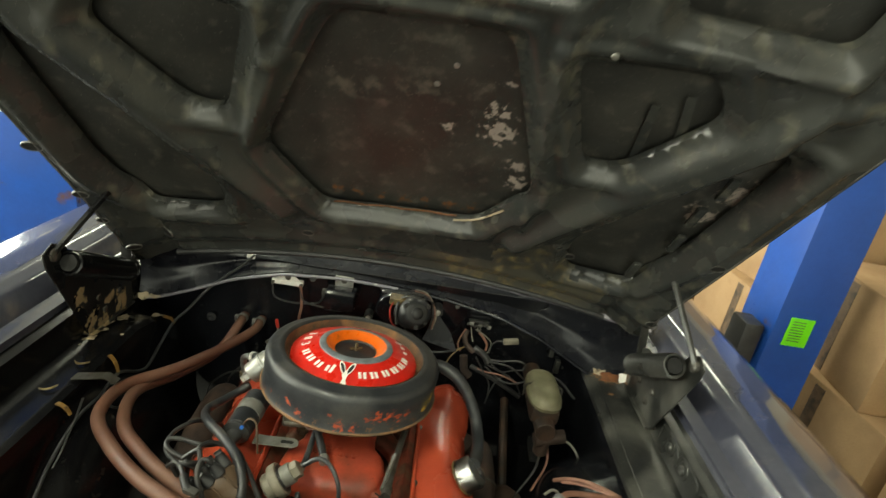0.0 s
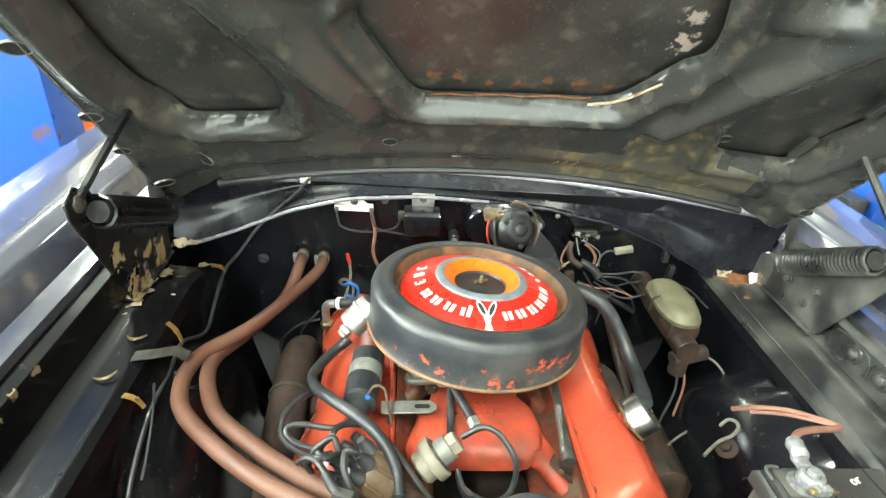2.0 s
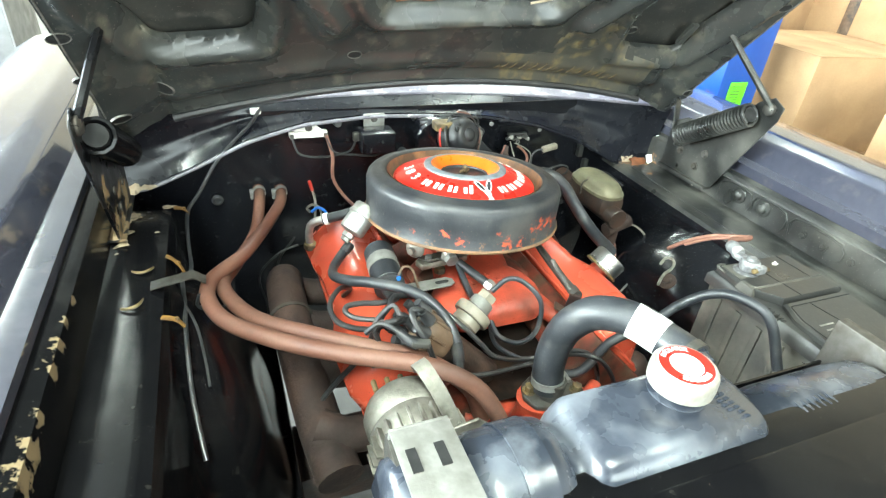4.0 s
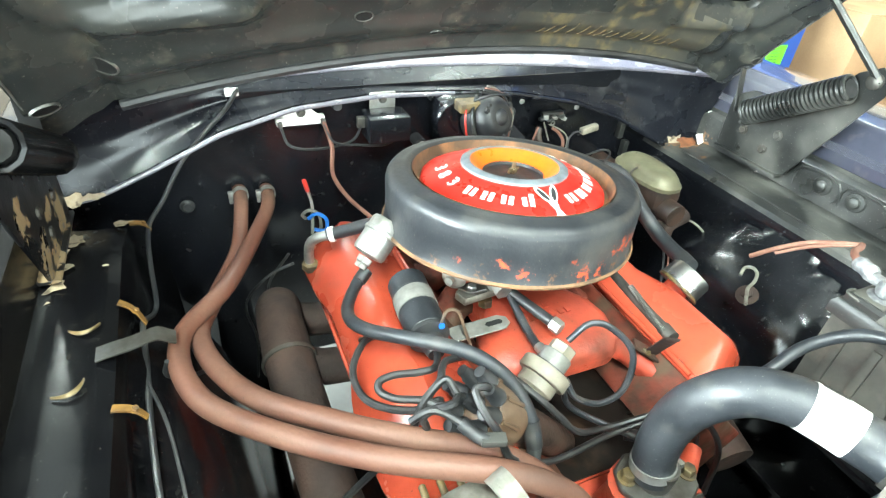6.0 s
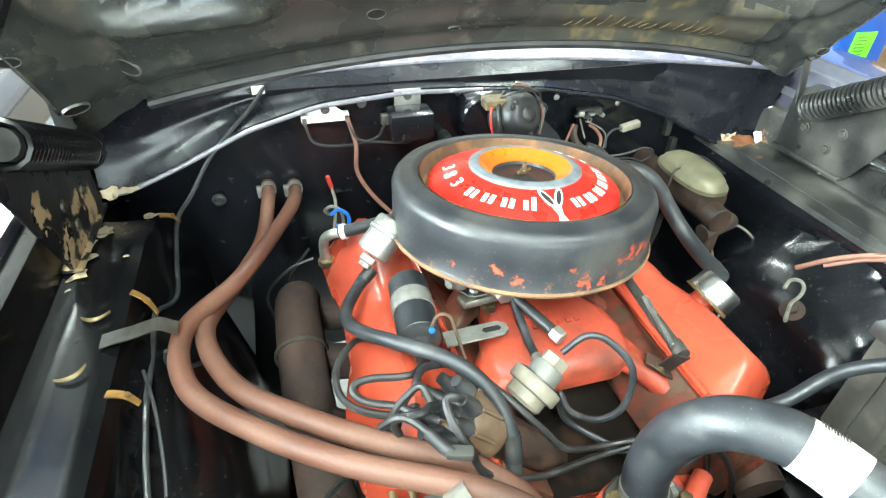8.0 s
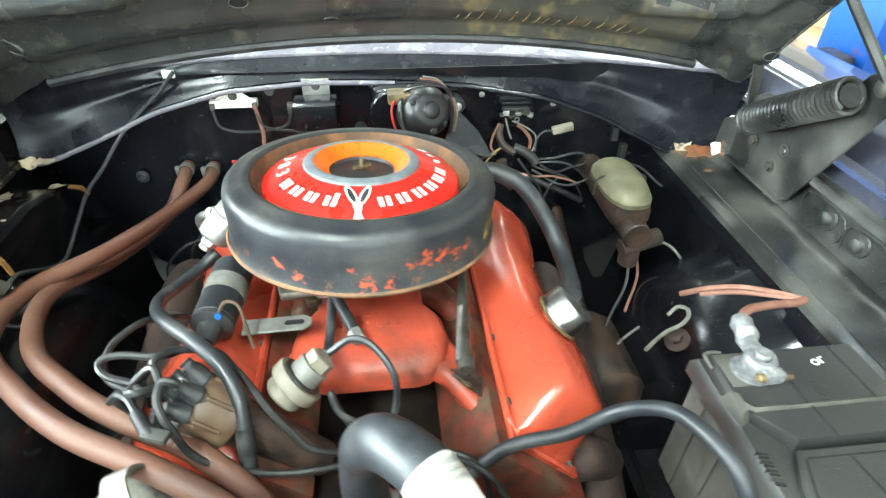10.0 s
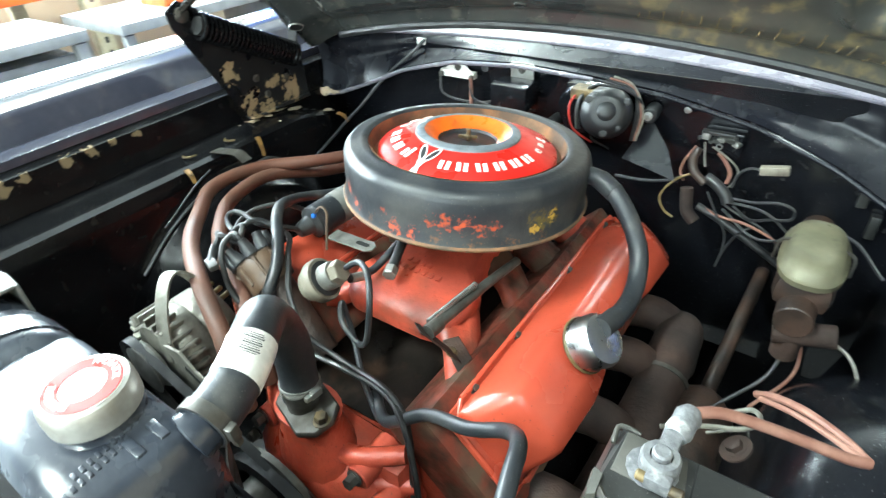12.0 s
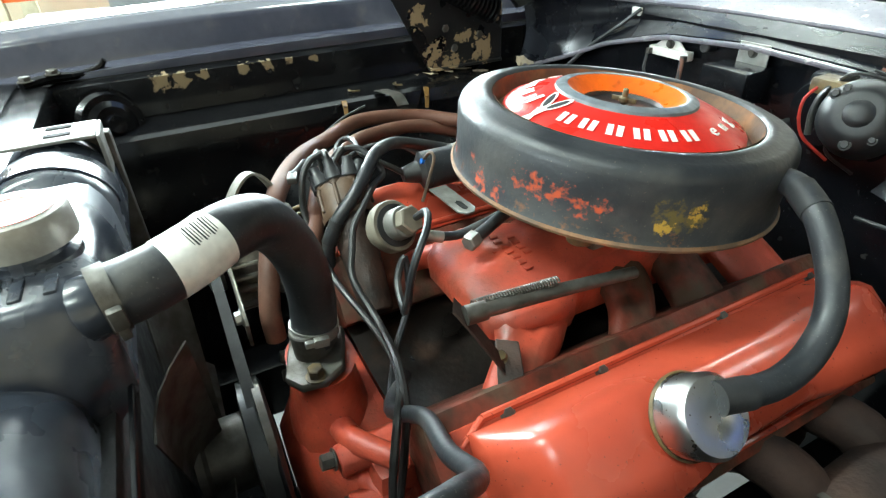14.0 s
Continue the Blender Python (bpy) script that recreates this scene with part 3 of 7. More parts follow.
for side in (-1, 1):
    w = part("wheel", lathe([(0.17, -0.09), (0.20, -0.10), (0.31, -0.09), (0.33, -0.07), (0.33, 0.07), (0.31, 0.09), (0.20, 0.10), (0.17, 0.09)], 40, frame_to((XB + side * 0.78, -0.10, 0.332), (1, 0, 0)), True), M_RUBBER, car)
    part("rim", lathe([(0, -0.05), (0.10, -0.05), (0.17, -0.085), (0.18, -0.085), (0.18, 0.085), (0.17, 0.085), (0.10, 0.03), (0, 0.03)], 32, frame_to((XB + side * 0.78, -0.10, 0.332), (1, 0, 0))), M_STEEL, w)

# hood: inner panel with pressed recesses, and the outer skin
HP, HS, HN = Vector((0, 0.25, 1.03)), Vector((0, -0.616, 0.788)), Vector((0, 0.788, 0.616))
REC = [((-0.12, 0.215), (0.21, 0.235), (0.30, 0.38), (0.245, 0.56), (0.19, 0.71), (-0.07, 0.70), (-0.145, 0.56), (-0.215, 0.385)),
       ((0.30, 0.69), (0.372, 0.485), (0.43, 0.49), (0.535, 0.64), (0.49, 0.71)),
       ((-0.21, 0.68), (-0.275, 0.475), (-0.33, 0.48), (-0.44, 0.63), (-0.39, 0.70)),
       ((0.45, 0.125), (0.60, 0.125), (0.645, 0.26), (0.675, 0.60), (0.64, 0.60), (0.43, 0.235)),
       ((-0.35, 0.155), (-0.50, 0.155), (-0.555, 0.26), (-0.585, 0.60), (-0.55, 0.60), (-0.34, 0.235)),
       ((-0.13, 0.82), (0.24, 0.82), (0.28, 1.12), (-0.17, 1.12)),
       ((0.40, 0.80), (0.62, 0.80), (0.62, 1.12), (0.38, 1.12)),
       ((-0.30, 0.80), (-0.52, 0.80), (-0.52, 1.12), (-0.28, 1.12))]


def area_sign(poly):
    return math.copysign(1.0, sum(x1 * y2 - x2 * y1 for (x1, y1), (x2, y2) in zip(poly, poly[1:] + poly[:1])))


def edges_of(poly):
    sg = area_sign(poly)
    out = []
    for (x1, y1), (x2, y2) in zip(poly, poly[1:] + poly[:1]):
        ln = math.hypot(x2 - x1, y2 - y1)
        out.append((x1, y1, -sg * (y2 - y1) / ln, sg * (x2 - x1) / ln))
    return out


REC_EDGES = [edges_of(p) for p in REC]


def inside(k, u, v):
    """Distance inside the rounded opening k: positive within."""
    ds = [(u - x) * nx + (v - y) * ny for x, y, nx, ny in REC_EDGES[k]]
    lo = min(ds)
    return lo - 0.011 * math.log(sum(math.exp(-(q - lo) / 0.011) for q in ds)) + 0.006


def deepest(u, v):
    return max(inside(k, u, v) for k in range(len(REC)))


def seg_dist(u, v, a, b):
    dx, dy = b[0] - a[0], b[1] - a[1]
    t = min(1.0, max(0.0, ((u - a[0]) * dx + (v - a[1]) * dy) / (dx * dx + dy * dy)))
    return math.hypot(u - a[0] - t * dx, v - a[1] - t * dy)


def crown(u):
    return 0.008 - 0.04 * ((u - XB) / 0.62) ** 2


RIBS = [((0.31, 0.20), (0.66, 0.72), 0.020, 0.026), ((-0.21, 0.19), (-0.56, 0.71), 0.020, 0.026), ((0.305, 0.27), (0.262, 0.76), 0.010, 0.013), ((-0.235, 0.42), (-0.17, 0.62), 0.012, 0.018), ((-0.17, 0.62), (-0.18, 0.76), 0.010, 0.015),
        ((-0.1, 0.185), (0.24, 0.205), 0.0035, 0.014), ((-0.6, 0.76), (0.7, 0.76), 0.004, 0.02)]


def hood_depth(u, v):
    s = deepest(u, v)
    d = crown(u) + 0.015 * sstep(-0.022, 0.0, s) - 0.011 * math.exp(-((s + 0.033) / 0.011) ** 2)
    for a, b, h, w in RIBS:
        d -= 1.35 * h * math.exp(-(seg_dist(u, v, a, b) / w) ** 2)
    lo = hood_low(u)
    d -= 0.006 * math.exp(-((v - lo - 0.075) / 0.018) ** 2)
    d += 0.012 * math.exp(-((v - lo - 0.03) / 0.012) ** 2) * sstep(0.62, 0.5, abs(u - XB))
    e = abs(u - XB) - (0.585 + 0.07 * v)
    d += -0.018 * sstep(0.0, 0.05, e) + 0.012 * math.exp(-((e + 0.025) / 0.014) ** 2)
    return d


def hood_place(u, v, d):
    return HP + Vector((u, 0, 0)) + HS * v + HN * d


def hood_low(u):
    return 0.004 - 0.075 * ((u - XB) / 0.66) ** 2


def hood_uv(u, v):
    x = 2 * u - 1
    vv = lerp(hood_low(XB + x * 0.66), 1.22, v)
    return XB + x * (0.655 + 0.075 * vv), vv


def hood_frame():
    """The pressed inner frame: one sheet with rounded openings that have turned-in edges."""
    nu, nv = 170, 150
    bm = bmesh.new()
    grid, sd = [], []
    for i in range(nu + 1):
        row, srow = [], []
        for j in range(nv + 1):
            u, v = hood_uv(i / nu, j / nv)
            s = deepest(u, v)
            if abs(s) < 0.0058:
                h = 0.001
                gu, gv = (deepest(u + h, v) - s) / h, (deepest(u, v + h) - s) / h
                g2 = max(0.2, gu * gu + gv * gv)
                u, v = u - s * gu / g2, v - s * gv / g2
                s = -1e-4
            row.append(bm.verts.new(hood_place(u, v, hood_depth(u, v))))
            srow.append(s)
        grid.append(row)
        sd.append(srow)
    for i in range(nu):
        for j in range(nv):
            q = ((i, j), (i + 1, j), (i + 1, j + 1), (i, j + 1))
            keep = [(a, b) for a, b in q if sd[a][b] < 0]
            if len(keep) == 4 and sum(sd[a][b] for a, b in q) < -0.001:
                bm.faces.new([grid[a][b] for a, b in q])
            elif len(keep) == 3:
                bm.faces.new([grid[a][b] for a, b in keep])
    bmesh.ops.delete(bm, geom=[v for v in bm.verts if not v.link_faces], context="VERTS")
    rim = [e for e in bm.edges if len(e.link_faces) == 1]
    ext = bmesh.ops.extrude_edge_only(bm, edges=rim)
    bmesh.ops.translate(bm, verts=[g for g in ext["geom"] if isinstance(g, bmesh.types.BMVert)], vec=HN * 0.014)
    return bm


hood = part("hood", hood_frame(), M_HOOD, car, "open hood, its dusty underside pressed with ribs and openings", 60)
M_STAIN = mat("hood_stained_paint", (0.042, 0.042, 0.037), 0.33, col2=(0.072, 0.066, 0.050), scale=10, bump=0.16, bscale=90, dirt=(0.16, 0.125, 0.06), dscale=34, dlo=0.54, dhi=0.72, rvar=0.07, spec=0.6)
hood.data.materials.append(M_STAIN)
for p in hood.data.polygons:
    q = p.center + Vector((XB, 0, 0)) - HP
    u, v = q.x, q.dot(HS)
    if (0.10 < u < 0.56 and v < 0.10) or math.hypot((u - 0.37) * 0.7, v - 0.13) < 0.07:
        p.material_index = 1
skin = part("outer_skin", sheet(lambda u, v: hood_place(*hood_uv(u, v), 0.046 + crown(hood_uv(u, v)[0]) - 0.050 * sstep(0.95, 1.0, abs(2 * u - 1))), 60, 50, -0.002), M_SKIN, hood, "dark outer skin seen through the openings")
skin.data.materials.append(M_FENDER)
for p in skin.data.polygons:
    if p.normal.dot(HN) > 0.3:
        p.material_index = 1


def on_skin(u, v):
    return hood_place(u, v, 0.0455 + crown(u))


part("seam_rust", tube([hood_place(-0.10 + 0.030 * i, 0.214 + 0.002 * i + 0.002 * math.sin(i * 2.1), 0.020 + crown(-0.1 + 0.03 * i)) for i in range(10)], 0.0017, 8, 4), M_RUST, hood, "orange rusty seam")
blotch(M_SKIN, (0.30, 0.25, 0.22), [(u - XB, *on_skin(u, v).yz, r) for u, v, r in ((0.215, 0.48, 0.055), (0.20, 0.53, 0.035), (0.275, 0.35, 0.035), (0.26, 0.40, 0.03), (0.12, 0.475, 0.02), (0.68, 0.46, 0.07), (0.64, 0.38, 0.05), (0.21, 0.60, 0.02))], 60, 1.0, 0.22)
blotch(M_SKIN, (0.10, 0.085, 0.07), [(u - XB, *on_skin(u, v).yz, 0.05) for u, v in ((-0.07, 0.535), (-0.02, 0.54), (0.03, 0.548), (0.07, 0.555))], 40, 0.8, 0.5)
blotch(M_SKIN, (0.16, 0.07, 0.03), [(u - XB, *on_skin(u, 0.225 + 0.06 * abs(u)).yz, 0.03) for u in (-0.10, -0.05, 0.0, 0.05, 0.10, 0.15, 0.20)], 70, 0.9, 0.5)
# braces and clips seen inside the side openings
for (u0, v0), (u1, v1) in (((0.441, 0.623), (0.428, 0.503)), ((0.483, 0.654), (0.456, 0.554))):
    part("brace", prism([(-0.008, 0), (0.008, 0), (0.008, 1), (-0.008, 1)], 0.003, frame_to(hood_place(u0, v0, 0.034 + crown(u0)), HN) @ Matrix.Rotation(math.atan2(-(u1 - u0), v1 - v0), 4, "Z") @ Matrix.Diagonal((1, math.hypot(u1 - u0, v1 - v0), 1, 1))), M_HOOD, hood)
for u, v in ((0.628, 0.493), (0.618, 0.401), (0.625, 0.305), (0.59, 0.17)):
    part("clip_tab", bx(0, 0, 0, 0.018, 0.06, 0.010, 0.003, frame_to(hood_place(u, v, 0.020 + crown(u)), HN, (0, 0, 1))), M_HOOD, hood)
for u, v in ((0.117, 0.615), (0.089, 0.57), (0.33, 0.73)):
    part("hood_rivet", lathe([(0.006, 0), (0.005, 0.003), (0, 0.004)], 12, frame_to(on_skin(u, v) if u < 0.3 else hood_place(u, v, hood_depth(u, v)), -HN)), M_ZINC, hood)
part("sealer_line", tube([hood_place(0.165, 0.225, 0.018), hood_place(0.215, 0.245, 0.016), hood_place(0.262, 0.295, 0.014)], 0.0025, 6, 5), M_TAN, hood, "pale sealer along the seam")
for i in range(16):
    u = 0.16 + 0.021 * i + 0.006 * math.sin(i * 5.3)
    l = 0.018 + 0.016 * abs(math.sin(i * 2.7))
    v0 = hood_low(u) + 0.045 + 0.012 * math.sin(i * 3.1)
    part("drip_mark", tube([hood_place(u - 0.004, v0, hood_depth(u, v0) - 0.0002), hood_place(u, v0 + l * 0.5, hood_depth(u, v0 + l * 0.5) - 0.0002), hood_place(u + 0.003, v0 + l, hood_depth(u, v0 + l) - 0.0002)], 0.0009, 6, 3), M_OCHRE, hood)
HOLES = ((-0.163, 0.100, 0.010), (-0.504, 0.040, 0.014), (-0.58, 0.004, 0.013), (-0.036, 0.057, 0.008), (0.61, -0.018, 0.011), (-0.615, 0.21, 0.012), (-0.61, 0.113, 0.010), (0.697, 0.02, 0.010), (0.40, 0.233, 0.006),
         (0.705, 0.31, 0.012), (-0.635, 0.36, 0.014), (0.70, 0.15, 0.009), (0.30, 0.62, 0.005), (0.44, 0.17, 0.010))
for u, v, r in HOLES:
    eps = 0.008
    du = hood_place(u + eps, v, hood_depth(u + eps, v)) - hood_place(u - eps, v, hood_depth(u - eps, v))
    dv = hood_place(u, v + eps, hood_depth(u, v + eps)) - hood_place(u, v - eps, hood_depth(u, v - eps))
    nn = du.cross(dv).normalized()
    nn = nn if nn.dot(HN) < 0 else -nn
    ux = du.normalized()
    m = Matrix((ux, nn.cross(ux), nn)).transposed().to_4x4()
    m.translation = hood_place(u, v, hood_depth(u, v)) + nn * 0.002
    m = m @ Matrix.Diagonal((1.3, 0.85, 1, 1))
    h = part("hole_rim", lathe([(r * 1.12, -0.0035), (r * 1.07, 0.0004), (r * 0.99, 0.0), (r * 0.95, -0.002)], 24, m), M_RIM if r > 0.009 else M_HOOD, hood)
    # black disc stands in for the shade within the hole
    part("hole_shade_disc", lathe([(r * 0.97, -0.0008), (0, -0.0010)], 18, m), M_HOLE_SHADE, h)
for side in (0.003, 0.997):
    part("hood_edge", tube([hood_place(*q, hood_depth(*q) - 0.0005) for q in [hood_uv(side, 0.02 + 0.96 * k / 40) for k in range(41)]], 0.0016, 6, 1), M_RIM, hood, "worn bare edge")
part("rear_seal", tube([hood_place(u, hood_low(u) + 0.002, crown(u) - 0.002) for u in [-0.50 + 0.05 * k for k in range(23)]], 0.008, 8, 3), M_RUBBER, hood)


blotch(M_CHIP, (0.27, 0.195, 0.11), [(x - XB, y, z, r) for x, y, z, r in ((-0.60, 0.17, 0.87, 0.05), (-0.60, 0.05, 0.865, 0.045), (-0.60, 0.12, 0.90, 0.03), (-0.60, 0.02, 0.95, 0.03), (-0.60, 0.20, 0.93, 0.03), (-0.61, 0.08, 0.84, 0.06))], 55)


def hood_hinge(side):
    dz = 0.0 if side < 0 else -0.03
    xs = -0.60 if side < 0 else 0.70
    name_mat = M_CHIP if side < 0 else M_DUSTY
    e = part("hood_hinge", prism([(-0.075, 1.085), (-0.045, 1.10), (-0.01, 1.08), (0.05, 0.99), (0.17, 0.985), (0.215, 0.96), (0.215, 0.845), (0.05, 0.845), (0.035, 0.85), (-0.07, 1.055)], 0.004,
                             Matrix(((0, 0, 1, xs), (1, 0, 0, 0), (0, 1, 0, dz), (0, 0, 0, 1))), 0.001), name_mat, car, "chipped black hood hinge bracket" if side < 0 else "dusty grey-black hood hinge bracket")
    part("hinge_flange", bx(xs + side * 0.02, 0.13, 0.842 + dz, 0.06, 0.17, 0.006, 0.002), name_mat, e)
    a, b = Vector((xs + 0.018, 0.185, 0.945 + dz)), Vector((xs + 0.02, -0.03, 1.055 + dz))
    if side > 0:
        a, b = Vector((0.665, 0.15, 0.915)), Vector((0.665, -0.03, 1.03))
    ax = (b - a).normalized()
    o1 = ax.orthogonal().normalized()
    o2 = ax.cross(o1)
    n, turns = 24 * 12, 24
    pts = [a + (b - a) * (i / n) + 0.0235 * (math.cos(2 * math.pi * turns * i / n) * o1 + math.sin(2 * math.pi * turns * i / n) * o2) for i in range(n + 1)]
    part("spring", tube(pts, 0.0042, 6, 1, straight=True), M_APRON if side < 0 else M_DUSTY, e, "heavy coil spring")
    # added black rod imitates the shade between the spring's coils
    part("spring_shade_core", tube([a, b], 0.017, 12, 2), M_HOLE_SHADE, e)
    part("link", tube([(xs - side * 0.004, -0.055, 1.075 + dz), hood_place(xs - side * 0.035, 0.21, crown(xs) - 0.005)], 0.007, 6, 2), name_mat, e)
    part("rear_strap", prism([(-0.012, 0), (0.012, 0), (0.010, 0.14), (-0.010, 0.14)], 0.004, frame_to((xs, 0.20, 0.93 + dz), (0.3, -1, 0.2))), name_mat, e)
    part("pivot", lathe([(0.014, 0), (0.014, 0.008), (0.009, 0.012), (0, 0.012)], 16, frame_to((xs, -0.045, 1.075 + dz), (-side, 0, 0))), M_STEEL, e)
    for y, z in ((0.08, 0.92), (0.16, 0.90), (0.10, 0.88)):
        part("bolt", hexbolt((xs - side * 0.001, y, z + dz), (-side, 0, 0)), M_STEEL, e)


hood_hinge(-1)
hood_hinge(1)


# ---------------------------------------------------------------- engine
engine = thing("engine", (0, -0.1, 0.3), "orange painted V8 engine with black air cleaner, dirty", "engine")
S2 = math.sqrt(0.5)


def valve_cover(side):
    """Pressed cover on a bank that leans outward by 45 degrees."""
    n, v = Vector((side * S2, 0, S2)), Vector((side * S2, 0, -S2))
    base = Vector((side * 0.193, 0, 0.703))
    narrow = 1.0
    if side > 0:
        base += v * 0.017
        narrow = 0.79

    def ring(y, w0, w1, top, sink):
        pts = []
        w0, w1, y = w0 * narrow, w1 * narrow, y + (0.02 if side > 0 and y < 0 else 0.0)
        for a, h in ((-w0, 0.0), (-w0, 0.012), (-w1 - 0.008, top * 0.86), (-w1, top), (-w1 * 0.3, top + 0.003), (w1 * 0.3, top + 0.003), (w1, top), (w1 + 0.008, top * 0.86), (w0, 0.012), (w0, 0.0)):
            pts.append(base + Vector((0, y, 0)) + v * a + n * (h - sink))
        return pts
    rows = [(-0.325, 0.074, 0.040, 0.014, 0), (-0.318, 0.074, 0.045, 0.030, 0), (-0.295, 0.074, 0.048, 0.076, 0), (-0.285, 0.074, 0.050, 0.083, 0), (-0.20, 0.074, 0.056, 0.084, 0), (-0.155, 0.074, 0.050, 0.080, 0),
            (-0.10, 0.074, 0.040, 0.070, 0), (0.02, 0.074, 0.038, 0.068, 0), (0.07, 0.074, 0.046, 0.075, 0), (0.14, 0.074, 0.050, 0.080, 0), (0.165, 0.074, 0.046, 0.074, 0), (0.19, 0.074, 0.042, 0.026, 0), (0.197, 0.074, 0.04, 0.013, 0)]
    c = part("valve_cover", loft([ring(*r) for r in rows]), M_ORANGE, engine, "glossy orange pressed valve cover", 50)
    m = Matrix((v, Vector((0, 1, 0)), n)).transposed().to_4x4()
    m.translation = base
    lp = [base + Vector((0, y, 0)) + v * a * narrow + n * 0.007 for a, y in ((-0.083, -0.285), (-0.083, 0.18), (-0.07, 0.206), (0.07, 0.206), (0.083, 0.18), (0.083, -0.285), (0.06, -0.316), (-0.06, -0.316), (-0.083, -0.285))]
    part("flange_lip", tube(lp, 0.0042, 8, 1, straight=True), M_ORANGE, c)
    part("cover_flange", bx(0, -0.056, 0.003, 0.166 * narrow, 0.525, 0.008, 0.003, m), M_ORANGE, c)
    part("cylinder_head", bx(0, -0.064, -0.045, 0.17, 0.55, 0.088, 0.006, m), M_DIRTYO, engine)
    for y in (-0.26, -0.15, 0.02, 0.17):
        part("cover_bolt", hexbolt(base + Vector((0, y, 0)) - v * 0.077 * narrow + n * 0.006, n, 0.006, 0.006), M_STEEL, c)
    part("cover_bolt", hexbolt(base + Vector((0, -0.305, 0)) + v * 0.05 + n * 0.006, n, 0.006, 0.006), M_STEEL, c)
    return c


vc_l, vc_r = valve_cover(-1), valve_cover(1)

# block, timing cover and water pump housing
part("engine_block", loft([[(x * k, y, z) for x, z in ((-0.20, 0.60), (-0.12, 0.66), (0.12, 0.66), (0.20, 0.60), (0.17, 0.38), (-0.17, 0.38))] for y, k in ((-0.33, 1), (0.22, 1))]), M_ORANGE_CAST, engine)
part("bell_housing", lathe([(0.0, 0.0), (0.21, 0.0), (0.215, 0.02), (0.19, 0.08), (0.15, 0.20), (0, 0.20)], 28, frame_to((0, 0.21, 0.46), (0, 1, 0))), M_GREASE, engine)
part("oil_pan", bx(0, -0.05, 0.31, 0.26, 0.5, 0.16, 0.03), M_GREASE, engine)
part("timing_cover", bx(0, -0.355, 0.52, 0.26, 0.05, 0.30, 0.02), M_ORANGE_CAST, engine)


def plateau(y, xw, zt, th, rise=0.006):
    return [(-xw, y, zt - th), (-xw - 0.004, y, zt - 0.4 * th), (-xw + 0.004, y, zt - 0.005), (-xw + 0.018, y, zt), (-0.3 * xw, y, zt + rise), (0.3 * xw, y, zt + rise), (xw - 0.018, y, zt), (xw - 0.004, y, zt - 0.005), (xw + 0.004, y, zt - 0.4 * th), (xw, y, zt - th)]


intake = part("intake_manifold", loft([plateau(y, xw, zt, th) for y, xw, zt, th in ((-0.228, 0.058, 0.760, 0.018), (-0.222, 0.074, 0.769, 0.030), (-0.205, 0.092, 0.776, 0.036), (-0.165, 0.100, 0.779, 0.040), (-0.130, 0.094, 0.780, 0.045), (-0.105, 0.072, 0.784, 0.060), (-0.085, 0.070, 0.797, 0.075), (0.085, 0.070, 0.797, 0.075), (0.105, 0.074, 0.786, 0.060), (0.140, 0.095, 0.778, 0.042), (0.175, 0.090, 0.770, 0.034), (0.185, 0.080, 0.760, 0.02))]), M_ORANGE_CAST, engine, "cast orange intake manifold", 50)
for side in (-1, 1):
    # branches that run down from the plateau to the cylinder heads, lumpy where they meet the flange
    for y0, y1, w0, w1, mt in ((-0.172, -0.238, 0.047, 0.040, M_ORANGE_CAST), (-0.040, -0.075, 0.030, 0.036, M_DIRTYO), (0.040, 0.045, 0.030, 0.036, M_DIRTYO), (0.140, 0.155, 0.040, 0.036, M_ORANGE_CAST)):
        secs = []
        for k in range(9):
            t = k / 8
            x = side * lerp(0.070, 0.158, t)
            yc = lerp(y0, y1, sstep(0.1, 0.9, t))
            w = lerp(w0, w1, t) * (1 + 0.22 * math.exp(-((t - 0.88) / 0.10) ** 2))
            zt = lerp(0.776, 0.716, t ** 1.35) + 0.007 * math.exp(-((t - 0.86) / 0.09) ** 2)
            th = lerp(0.036, 0.048, t)
            secs.append([(x, yc + w * c, zt - th * 0.5 + 0.5 * th * q) for c, q in ((-1.0, -0.8), (-1.05, 0.1), (-0.78, 0.72), (-0.38, 0.95), (0.0, 0.74), (0.38, 0.95), (0.78, 0.72), (1.05, 0.1), (1.0, -0.8))])
        part("branch", loft(secs), mt, intake, "", 60)
    part("head_flange", loft([[(side * x, y, z) for x, z in ((0.128, 0.716), (0.140, 0.722), (0.170, 0.697), (0.166, 0.686), (0.130, 0.700))] for y in (-0.290, -0.285, 0.185, 0.19)]), M_DIRTYO, intake)
    for y in (-0.272, -0.185, -0.118, -0.010, 0.095):
        part("manifold_bolt", hexbolt((side * 0.150, y, 0.7155), (side * 0.6, 0, 0.8), 0.008, 0.009), M_GREASE, intake)
for side in (-1, 1):
    for y in (-0.262, -0.165, -0.005, 0.095):
        b = part("flange_boss", lathe([(0.017, -0.012), (0.016, 0.0), (0.012, 0.006), (0, 0.007)], 14, frame_to((side * 0.152, y, 0.714), (side * 0.55, 0, 0.83))), M_DIRTYO, intake)
        part("flange_bolt", hexbolt((side * 0.1555, y, 0.719), (side * 0.55, 0, 0.83), 0.007, 0.007), M_STEEL, b)
part("valley_cover", sheet(lambda u, v: (lerp(-0.15, 0.15, u), lerp(-0.335, 0.20, v), 0.690 - 0.010 * math.sin(math.pi * u) + 0.002 * math.sin(30 * v)), 12, 30, 0.003), M_OILY, engine, "oily black valley pan")
mr = random.Random(8)
